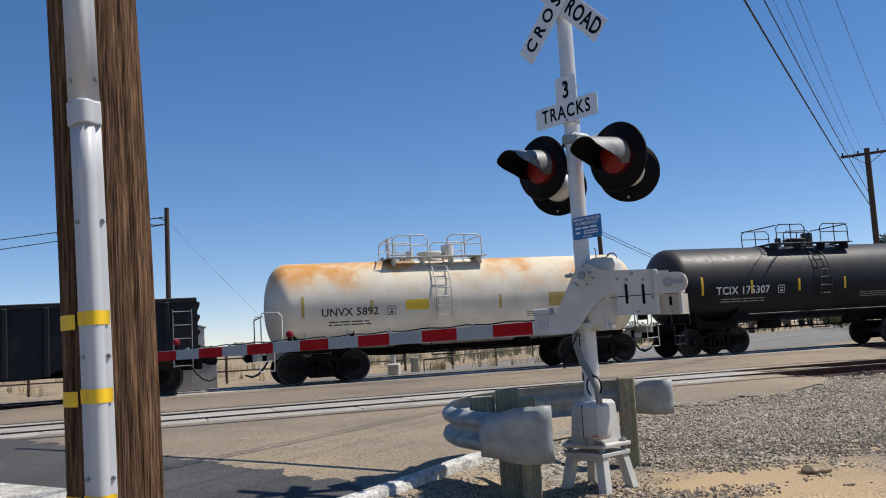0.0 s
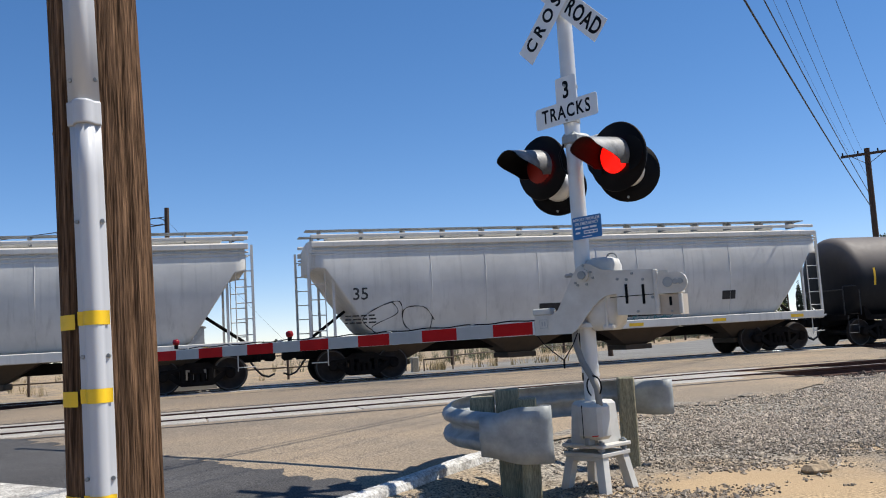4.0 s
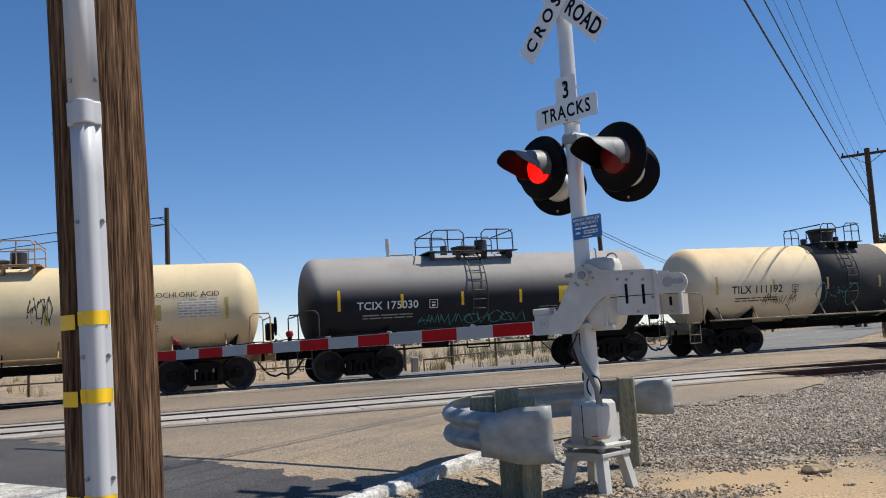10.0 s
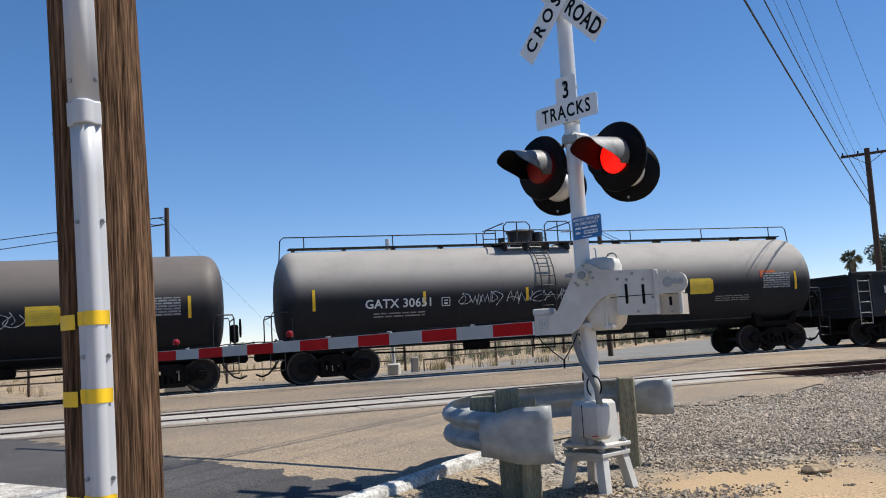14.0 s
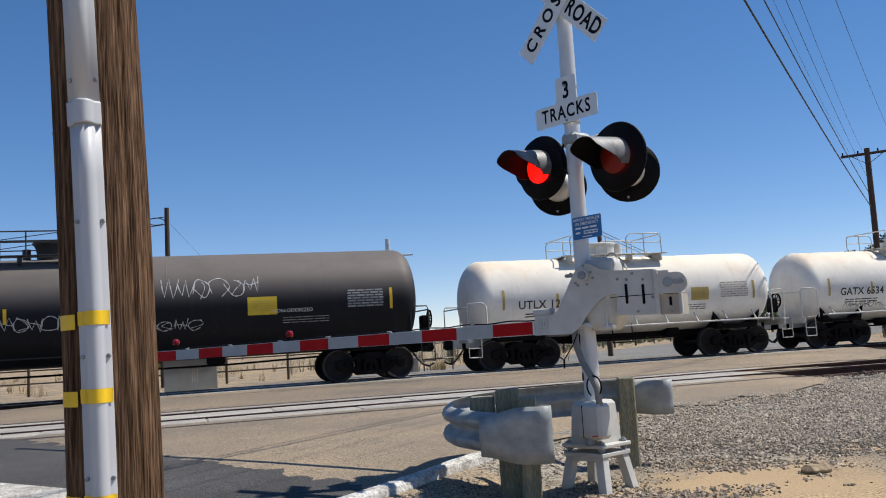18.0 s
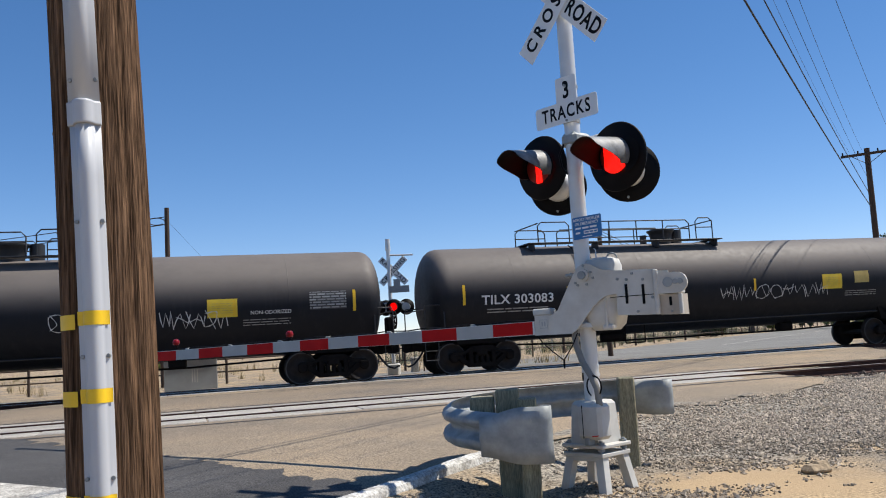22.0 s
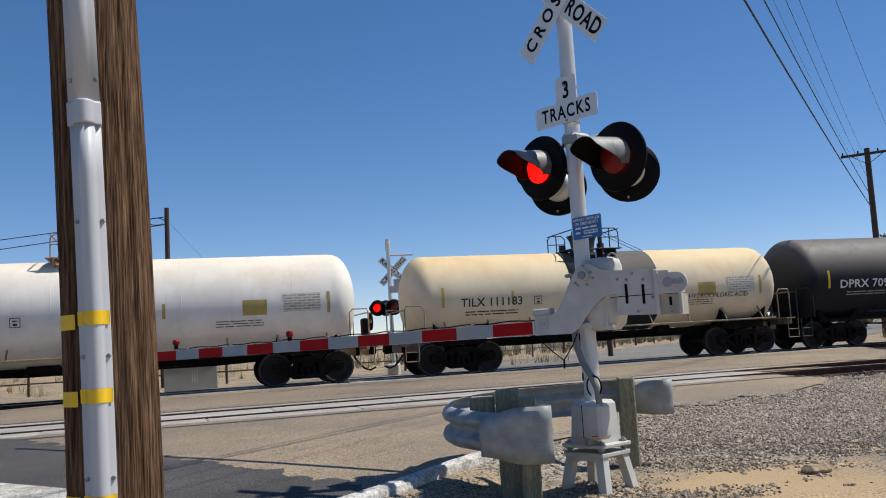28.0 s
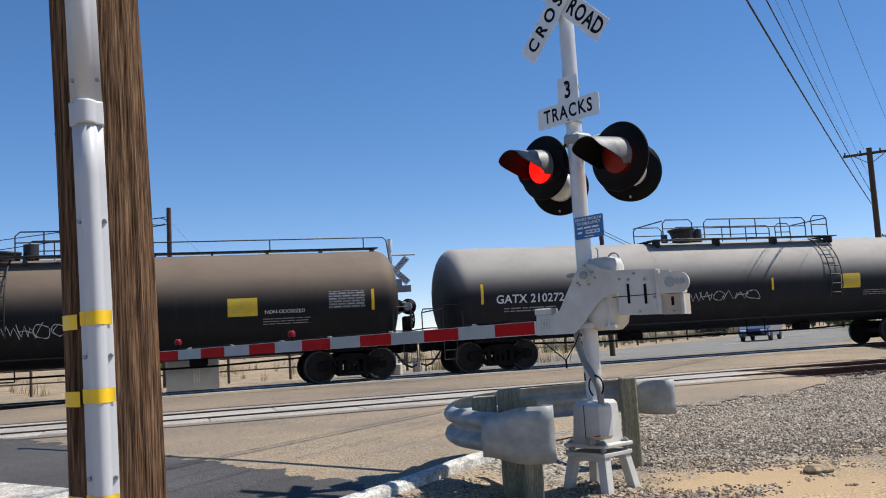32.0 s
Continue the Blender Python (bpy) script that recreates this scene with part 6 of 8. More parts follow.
def stencil(name, ground, ink):
    """Rows of tiny stencilled print in ruled boxes."""
    mat = material(name, ground, 0.6, 0, 0.2, 6)
    nt = mat.node_tree
    bs = nt.nodes["Principled BSDF"]
    co = nt.nodes.new("ShaderNodeTexCoord")
    mp = nt.nodes.new("ShaderNodeMapping")
    mp.inputs["Rotation"].default_value = (radians(-90), 0, 0)
    br = nt.nodes.new("ShaderNodeTexBrick")
    br.inputs["Color1"].default_value, br.inputs["Color2"].default_value = (*ink, 1), (*[0.5 * a + 0.5 * b for a, b in zip(ink, ground)], 1)
    br.inputs["Mortar"].default_value = (*ground, 1)
    br.inputs["Scale"].default_value, br.inputs["Mortar Size"].default_value = 1.0, 0.018
    br.inputs["Brick Width"].default_value, br.inputs["Row Height"].default_value = 0.26, 0.075
    nt.links.new(co.outputs["Object"], mp.inputs[0])
    nt.links.new(mp.outputs[0], br.inputs[0])
    nt.links.new(br.outputs[0], bs.inputs["Base Color"])
    return mat


STENCIL = stencil("white_print_on_black", (0.03, 0.03, 0.032), (0.36, 0.36, 0.35))
STENCIL_LIGHT = stencil("black_print_on_cream", (0.66, 0.60, 0.50), (0.28, 0.26, 0.23))
PAINTS = {
    # dark tanks: the second colour holds dust and the crown's sunlight together
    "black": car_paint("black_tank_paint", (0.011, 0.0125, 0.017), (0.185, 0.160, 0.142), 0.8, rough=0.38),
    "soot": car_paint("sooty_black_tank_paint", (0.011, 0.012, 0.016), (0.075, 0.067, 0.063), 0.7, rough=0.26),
    "brown": car_paint("dust_lit_brown_tank_paint", (0.013, 0.013, 0.015), (0.20, 0.095, 0.066), 0.95, rough=0.55),
    "dun": car_paint("dust_lit_dun_tank_paint", (0.014, 0.014, 0.015), (0.185, 0.140, 0.105), 0.9, rough=0.5),
    "grey": car_paint("dust_lit_grey_tank_paint", (0.018, 0.0195, 0.024), (0.37, 0.345, 0.315), 0.9, rough=0.5),
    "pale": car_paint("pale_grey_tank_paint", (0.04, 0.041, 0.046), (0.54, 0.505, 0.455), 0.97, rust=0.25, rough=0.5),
    "cream": car_paint("cream_tank_paint", (0.74, 0.63, 0.45), (0.78, 0.56, 0.27), 0.6, rust=0.35, streak=0.16, rough=0.5),
    "rusty": car_paint("rust_stained_cream_paint", (0.70, 0.64, 0.53), (0.74, 0.60, 0.38), 0.5, rust=1.1, streak=0.25, rough=0.55),
    "white": car_paint("white_tank_paint", (0.82, 0.78, 0.71), (0.78, 0.66, 0.47), 0.5, rust=0.3, streak=0.2, rough=0.5),
    "yellowed": car_paint("yellowed_tank_paint", (0.66, 0.54, 0.34), (0.70, 0.57, 0.34), 0.5, rust=0.08, streak=0.16, rough=0.5),
    "twotone": car_paint("white_over_black_paint", (0.74, 0.70, 0.62), (0.72, 0.66, 0.54), 0.4, rust=0.2, streak=0.16, low=(0.03, 0.03, 0.032), low_z=2.0),
    "twotone_low": car_paint("white_over_dark_paint", (0.70, 0.64, 0.53), (0.64, 0.51, 0.33), 0.6, rust=0.3, streak=0.2, low=(0.035, 0.04, 0.035), low_z=1.62),
    "band_black": car_paint("black_band_paint", (0.03, 0.031, 0.034), (0.14, 0.125, 0.11), 0.7, rough=0.5),
    "band_red": car_paint("red_band_paint", (0.34, 0.075, 0.045), (0.42, 0.13, 0.08), 0.5, rough=0.5, streak=0.25),
    "gondola": car_paint("black_gondola_paint", (0.017, 0.019, 0.023), (0.06, 0.055, 0.05), 0.6, rough=0.5, streak=0.4),
    "hopper_grey": car_paint("grey_hopper_paint", (0.60, 0.59, 0.56), (0.52, 0.47, 0.40), 0.5, streak=0.35, rough=0.5),
    "hopper_warm": car_paint("weathered_light_grey_paint", (0.70, 0.66, 0.575), (0.66, 0.57, 0.44), 0.5, rust=0.15, streak=0.62, rough=0.55),
    "coal": car_paint("faded_black_hopper_paint", (0.040, 0.033, 0.029), (0.10, 0.08, 0.065), 0.6, rough=0.65, streak=0.5),
    "grime": car_paint("rusty_grime", (0.10, 0.075, 0.055), (0.16, 0.12, 0.09), 0.5, rough=0.7, streak=0.5),
    "oxide": car_paint("red_oxide_paint", (0.085, 0.022, 0.018), (0.13, 0.055, 0.04), 0.6, rough=0.6, streak=0.4),
    "green": car_paint("faded_green_flatcar_paint", (0.055, 0.095, 0.06), (0.16, 0.17, 0.11), 0.6, rough=0.6),
    "silver": car_paint("dull_silver_paint", (0.34, 0.32, 0.285), (0.38, 0.34, 0.28), 0.5, rust=0.3, streak=0.65, rough=0.5),
}
WRAP = material("white_plastic_wrap", (0.86, 0.865, 0.88), 0.3, 0, 0.1, 1.2, bump=1.0, bump_scale=3.2, relief=0.09)


def tank_car(at, label, L, D, top, paint, mark=None, mark_mat=None, platform=(0.0, 3.2, "dome"), full_rail=False, frame_sill=False, band=None, railing=None,
             chev=None, bars=4, size=1.06, placard=True, tags=(), seed=1, dome_white=False, ends=None, mark_at=None, hoops=(), board=False, bowl=None, ladder_at=None):
    """A tank car: shell with dished heads on two trucks, its top platform, ladders, sill, lettering and reflectors."""
    rng = random.Random(seed)
    car = thing("tank_car", label, "tank car", at, group="cars of the freight train")
    R, zc = D / 2, top - D / 2
    ends = ends or L / 2 + 0.62
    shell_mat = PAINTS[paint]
    light = paint in ("cream", "rusty", "white", "yellowed", "twotone", "twotone_low")
    mark_mat = mark_mat or (MARK_BLACK if light else MARK_WHITE)
    chev = chev or (CHEVRON_OLD if light else CHEVRON)
    railing = railing or (RAILING_WHITE if light else RAILING_BLACK)
    frame_mat = RAILING_CREAM if light and frame_sill and railing is RAILING_BLACK else railing
    h = R * (0.42 if not light else 0.5)
    bend = 0.72 if not light else 0.9
    prof = [(-L / 2 + h * (1 - math.cos(a) ** bend), R * math.sin(a) ** bend) for a in [radians(4 + 85.9 * i / 13) for i in range(14)]]
    prof = [(-L / 2, 0.02)] + prof
    body = prof + [(-x, r) for x, r in reversed(prof)]
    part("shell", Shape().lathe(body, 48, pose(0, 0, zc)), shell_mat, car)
    # weld rings
    for f in (-0.36, -0.13, 0.12, 0.35):
        sh = Shape().lathe([(f * L - 0.012, R), (f * L - 0.008, R + 0.002), (f * L + 0.008, R + 0.002), (f * L + 0.012, R)], 48, pose(0, 0, zc))
        part("weld_seam", sh, shell_mat, car)
    if band:
        key, b0, b1 = band
        part("painted_band", Shape().lathe([(b0, R), (b0, R + 0.005), (b1, R + 0.005), (b1, R)], 48, pose(0, 0, zc)), PAINTS[key], car, "band round the middle of the tank")
    for x in hoops:
        part("hoop", Shape().lathe([(x - 0.05, R), (x - 0.05, R + 0.05), (x + 0.05, R + 0.05), (x + 0.05, R)], 40, pose(0, 0, zc)), railing, car)
    half = L / 2 - 1.55
    running_gear(car, half, ends)
    # saddles, end sills and stub sills
    zb = zc - R
    for sgn in (-1, 1):
        sh = Shape().plate([(-0.9, zb + 0.55), (-0.75, 0.86), (0.75, 0.86), (0.9, zb + 0.55), (0.5, zb + 0.12), (-0.5, zb + 0.12)], -1.05, 1.05, pose(sgn * half, 0, 0))
        part("saddle", sh, UNDER, car)
        sh = Shape().box((sgn * (half + 0.8), 0, 0.88), (2.3, 0.4, 0.3), 0.02)
        sh.box((sgn * (L / 2 + 0.16), 0, 0.98), (0.1, 2.5, 0.18), 0.01)
        sh.box((sgn * (L / 2 + 0.02), 0, 1.09), (0.34, 2.9, 0.03), 0.005)
        part("end_sill", sh, UNDER if not frame_sill else frame_mat, car)
        sh = Shape()
        for y in (-1.32, 1.32):
            sh.tube([(sgn * (L / 2 - 0.35), y, 1.05), (sgn * (L / 2 - 0.35), y, 1.95), (sgn * (L / 2 - 0.25), y * 0.97, 2.06), (sgn * (L / 2 + 0.18), y * 0.9, 2.06), (sgn * (L / 2 + 0.22), y * 0.9, 1.95), (sgn * (L / 2 + 0.22), y * 0.9, 1.05)], 0.02, 6)
        sh.tube([(sgn * (L / 2 + 0.22), -1.19, 1.95), (sgn * (L / 2 + 0.22), 1.19, 1.95)], 0.02, 6)
        for y in (-1.42, 1.42):
            for z in (0.45, 0.72):
                sh.tube([(sgn * (L / 2 - 0.1), y, z), (sgn * (L / 2 + 0.3), y, z)], 0.014, 5)
            for dx in (-0.1, 0.3):
                sh.tube([(sgn * (L / 2 + dx), y, 0.45), (sgn * (L / 2 + dx), y, 1.05)], 0.014, 5)
        part("end_handrail", sh, frame_mat, car)
    # hand brake and end gear
    sh = Shape().box((L / 2 + 0.25, -0.55, 1.55), (0.22, 0.4, 0.5), 0.04)
    sh.lathe([(-0.02, 0.22), (-0.02, 0.27), (0.02, 0.27), (0.02, 0.22)], 18, pose(L / 2 + 0.42, -0.55, 1.7))
    for a in range(0, 180, 45):
        sh.tube([(L / 2 + 0.42, -0.55 - 0.24 * math.cos(radians(a)), 1.7 - 0.24 * math.sin(radians(a))), (L / 2 + 0.42, -0.55 + 0.24 * math.cos(radians(a)), 1.7 + 0.24 * math.sin(radians(a)))], 0.014, 5)
    part("hand_brake", sh, UNDER, car)
    sh = Shape()
    if frame_sill:
        for y in (-1.36, 1.36):
            sh.box((0, y, 1.13), (L - 1.2, 0.30, 0.05), 0.01)
            for k in range(9):
                x = -L / 2 + 1.0 + (L - 2.0) * k / 8
                sh.tube([(x, y, 1.1), (x, y * 0.8, zb + 0.55)], 0.025, 5)
        part("running_board", sh, frame_mat, car)
        sh = Shape().box((0, 0, 0.86), (L - 1.0, 0.34, 0.26), 0.02)
    else:
        for y in (-1.24, 1.24):
            sh.tube([(-half + 1.1, y, zb + 0.28), (half - 1.1, y, zb + 0.28)], 0.022, 6)
            for k in range(7):
                x = -half + 1.2 + (2 * half - 2.4) * k / 6
                sh.tube([(x, y, zb + 0.28), (x, y * 0.72, zb + 0.28)], 0.018, 5)
        part("side_handrail", sh, railing, car)
        sh = Shape()
    # bottom fittings
    sh.box((half * 0.45, -0.35, zb - 0.05), (0.5, 0.4, 0.28), 0.05)
    sh.lathe([(-0.4, 0.0), (-0.4, 0.13), (0.4, 0.13), (0.4, 0.0)], 14, pose(-half * 0.4, -0.45, zb - 0.07))
    sh.tube([(-half, -0.2, 0.8), (-half * 0.5, -0.2, zb - 0.2), (half * 0.5, -0.2, zb - 0.2), (half, -0.2, 0.8)], 0.03, 6)
    for x in (-0.35, 0.35):
        sh.tube([(platform[0] + x, -0.9, zb + 0.3), (platform[0] + x, -0.9, zb - 0.28)], 0.02, 5)
    sh.tube([(platform[0] - 0.35, -0.9, zb - 0.28), (platform[0] + 0.35, -0.9, zb - 0.28)], 0.02, 5)
    part("underframe_gear", sh, UNDER, car)
    # top platform
    px, pl, style = platform
    zt = zc + R
    yw = 0.78
    if style != "bare":
        sh = Shape()
        for y in (-yw, yw):
            sh.box((px, y, zt + 0.02), (pl, 0.42, 0.035), 0.006)
            for k in range(4):
                x = px - pl / 2 + 0.2 + (pl - 0.4) * k / 3
                sh.box((x, y * 0.95, zt - 0.10), (0.06, 0.4, 0.24), 0.01)
        for x in (px - pl / 2 + 0.15, px + pl / 2 - 0.15):
            sh.box((x, 0, zt + 0.02), (0.3, 1.3, 0.035), 0.006)
        part("platform", sh, railing, car)
        sh = Shape()
        hh = 0.64
        pl *= 0.9
        if style == "dome":
            for y in (-yw - 0.18, yw + 0.18):
                for a, b in ((-pl / 2, -pl / 2 * 0.22), (pl / 2 * 0.22, pl / 2)):
                    rails_along(sh, px + a, px + b, y, zt + 0.03, hh, 1, 0.019)
            for x in (px - pl / 2, px + pl / 2):
                sh.tube([(x, -yw - 0.18, zt + hh), (x, yw + 0.18, zt + hh)], 0.019, 6)
        else:
            for y in (-yw - 0.18, yw + 0.18):
                rails_along(sh, px - pl / 2, px - pl / 2 + pl * 0.17, y, zt + 0.03, hh, 0, 0.02)
                rails_along(sh, px - pl / 2 + pl * 0.24, px + pl / 2 * 0.72, y, zt + 0.03, hh, 3, 0.02)
                rails_along(sh, px + pl / 2 * 0.80, px + pl / 2, y, zt + 0.03, hh + 0.06, 0, 0.02)
            for x in (px - pl / 2, px + pl / 2):
                sh.tube([(x, -yw - 0.18, zt + hh), (x, yw + 0.18, zt + hh)], 0.02, 6)
        breaks = [px] if style == "dome" else [px - pl * 0.295, px + pl * 0.38]
        lengths = {}
        for q, smooth in zip(sh.f, sh.s):
            mid_x, mid_y = (sum(sh.v[k][c] for k in q) / len(q) for c in (0, 1))
            key = (mid_y > 1e-6, sum(mid_x > x for x in breaks))
            target, seen = lengths.setdefault(key, (Shape(), {}))
            for k in q:
                if k not in seen:
                    seen[k] = len(target.v)
                    target.v.append(sh.v[k])
            target.f.append(tuple(seen[k] for k in q))
            target.s.append(smooth)
        for target, _ in lengths.values():
            part("platform_railing", target, railing, car)
    if full_rail:
        rh = 0.68 if full_rail is True else full_rail
        sh = Shape()
        sh.box((0, 0, zt + 0.09), (L - 0.9, 0.5, 0.03), 0.005)
        for k in range(12):
            sh.box((-L / 2 + 0.6 + (L - 1.2) * k / 11, 0, zt + 0.04), (0.05, 0.5, 0.1))
        for y in (-0.26,):
            sh.tube([(-L / 2 + 0.1, y, zt - 0.9), (-L / 2 + 0.2, y, zt + rh - 0.09), (-L / 2 + 0.3, y, zt + rh), (px - pl / 2, y, zt + rh)], 0.018, 6)
            sh.tube([(px + pl / 2, y, zt + rh), (L / 2 - 0.3, y, zt + rh), (L / 2 - 0.2, y, zt + rh - 0.09), (L / 2 - 0.1, y, zt - 0.5)], 0.018, 6)
            for k in range(7):
                x = -L / 2 + 0.9 + (L - 1.8) * k / 6
                if abs(x - px) > pl / 2:
                    sh.tube([(x, y, zt + 0.05), (x, y, zt + rh)], 0.018, 5)
        part("roof_walk", sh, railing, car)
    elif board:
        part("roof_walk", Shape().box((0, 0, zt + 0.06), (L - 0.8, 0.34, 0.04), 0.006), railing, car)
    if style != "bare":
        # manway and valves
        sh = Shape()
        dx = px + (0.0 if style == "dome" else pl * 0.28)
        dr, dh = (0.46, 0.56) if band else (0.42, 0.46) if style != "dome" else (0.36, 0.24)
        waist = dr * (0.78 if dh > 0.4 else 1.0)
        if bowl:
            dx, dr, dh, waist = px + bowl[0], bowl[1], bowl[2], bowl[1] * bowl[3]
        sh.lathe([(-0.15, waist), (0.06, waist), (dh * 0.6, (waist + dr) / 2), (dh - 0.08, dr), (dh - 0.06, dr + 0.04), (dh, dr + 0.04), (dh + 0.03, dr * 0.7), (dh + 0.03, 0.0)], 22, pose(dx, 0, zt) @ Matrix.Rotation(radians(-90), 4, "Y"))
        part("manway_dome", sh, railing if dome_white else RAILING_BLACK, car)
        for x, r, z in ((dx - 0.62, 0.11, 0.3), (dx + 0.62, 0.2, 0.46)) if not band else ((dx - 0.7, 0.1, 0.25), (dx + 0.7, 0.12, 0.3)):
            part("valve", Shape().tube([(x, 0.1, zt - 0.02), (x, 0.1, zt + z)], r, 10), railing if dome_white else RAILING_BLACK, car)
        # ladder down the near and the far side
        for side in (-1, 1):
            sh = Shape()
            pts = [(side * (R + 0.1) * math.cos(radians(a)), zc + (R + 0.1) * math.sin(radians(a))) for a in (66, 52, 38, 24, 8, -8, -24)]
            ladder(sh, px + (ladder_at if ladder_at is not None else -pl * 0.28 if style != "dome" else 0.0), pts, 0.46, 0.02, 8)
            part("ladder", sh, railing, car)
    # reflectors
    n = bars
    xsr = [-L / 2 + 0.95] + [-L / 2 + 0.95 + (L - 1.9) * (k + 1) / (n + 1) for k in range(n)] + [L / 2 - 0.95]
    for k, x in enumerate(xsr):
        tall = k in (0, n + 1)
        flat_part("reflector", rect_flat(0.085, 0.6 if tall else 0.4, 1, 6), chev, car, side_map(R, zc, x, -0.05 if tall else -0.12))
    # lettering
    if mark:
        wide = 0.155 * len(mark) * 1.1 * size
        mx = mark_at if mark_at is not None else -L / 2 + 1.5 + wide / 2
        flat_part("reporting_mark", text_flat(mark, 0.235 * min(size, 1.15), 0.026, max(1.0, size / 1.15), 1.05), mark_mat, car, side_map(R, zc, mx, -0.24), "reporting mark and car number")
        flat_part("weight_data", bars_flat(wide * 0.85, 0.18, 2, rng, 0.42), mark_mat if light else MARK_GREY, car, side_map(R, zc, mx, -0.56), "two lines of small print")
        flat_part("end_mark", bars_flat(0.8, 0.2, 2, rng, 0.5), MARK_GREY, car, end_map(-L / 2 + 0.16, zc, 0.75))
        bx = mx + wide / 2 + 0.5
        fr = join_flat((rect_flat(0.24, 0.02), 0, 0.12), (rect_flat(0.24, 0.02), 0, -0.12), (rect_flat(0.02, 0.24), -0.12, 0), (rect_flat(0.02, 0.24), 0.12, 0), (rect_flat(0.12, 0.03), 0, 0.04), (rect_flat(0.1, 0.06), 0, -0.05))
        flat_part("load_stencil", fr, mark_mat, car, side_map(R, zc, bx, -0.24))
    flat_part("test_stencil", rect_flat(1.04, 0.5, 1, 5), STENCIL_LIGHT if light else STENCIL, car, side_map(R, zc, L / 2 - 1.7, -0.02), "block of small stencilled print")
    flat_part("caution_print", bars_flat(1.3, 0.22, 3, rng, 0.32), mark_mat if light else MARK_GREY, car, side_map(R, zc, L / 2 - 3.4, -0.55))
    if placard:
        pd = flat_part("placard", rect_flat(0.66 if light else 0.8, 0.42 if light else 0.5, 1, 5), PLACARD if not light else CHEVRON_OLD, car, side_map(R, zc, L / 2 - 4.6 if L > 14 else L / 2 - 3.0, -0.12))
        flat_part("placard_print", bars_flat(0.56, 0.32, 5, rng, 0.18), CHEVRON_OLD, pd, side_map(R, zc, L / 2 - 4.6 if L > 14 else L / 2 - 3.0, -0.12, 0.009))
    for kind, mat, x, v, w, hgt, n in tags:
        if kind == "tag":
            flat_part("graffiti", scrawl_flat(w, hgt, n, rng, 0.022 + 0.016 * hgt), mat, car, side_map(R, zc, x, v), "sprayed tag")
        elif kind == "bubble":
            even, odd, line = bubble_flat(w, hgt, n, rng, 0.04)
            for off, fill in ((0.008, even), (0.011, odd)):
                flat_part("graffiti", fill, mat[0], car, side_map(R, zc, x, v, off), "plump sprayed lettering shapes")
            flat_part("graffiti_outline", line, mat[1], car, side_map(R, zc, x, v, 0.015))
        elif kind == "stain":
            for k in range(n):
                u, a, b, wide = rng.uniform(-w, w) / 2, rng.uniform(0.0, 0.12), rng.uniform(0.45, 1.0) * hgt, rng.uniform(0.012, 0.04)
                path = [(u + 0.012 * math.sin(5 * q + k), -a - (b - a) * q / 6) for q in range(7)]
                pts = [(p[0] + e * wide * (1 - q / 6.5), p[1]) for q, p in enumerate(path) for e in (-1, 1)]
                flat_part("rust_run", (pts, [(2 * q, 2 * q + 1, 2 * q + 3, 2 * q + 2) for q in range(6)]), mat, car, side_map(R, zc, x, v, 0.004 + 0.001 * k), "orange rust run")
        elif kind == "panel":
            flat_part("repainted_patch", rect_flat(w, hgt, 1, 6), mat, car, side_map(R, zc, x, v, 0.005))
        elif kind == "diamond":
            flat_part("diamond_sign", ([(-w / 2, 0), (0, -hgt / 2), (w / 2, 0), (0, hgt / 2)], [(0, 1, 2, 3)]), mat, car, side_map(R, zc, x, v), "green diamond sign")
        elif kind == "bars":
            flat_part("lettering", bars_flat(w, hgt, n, rng, 0.62), mat, car, side_map(R, zc, x, v))
        else:
            flat_part("lettering", brushed_word(kind, hgt, 0.2 * hgt) if hgt > 0.5 else text_flat(kind, hgt, 0.02 * n), mat, car, side_map(R, zc, x, v, 0.019))
    return car


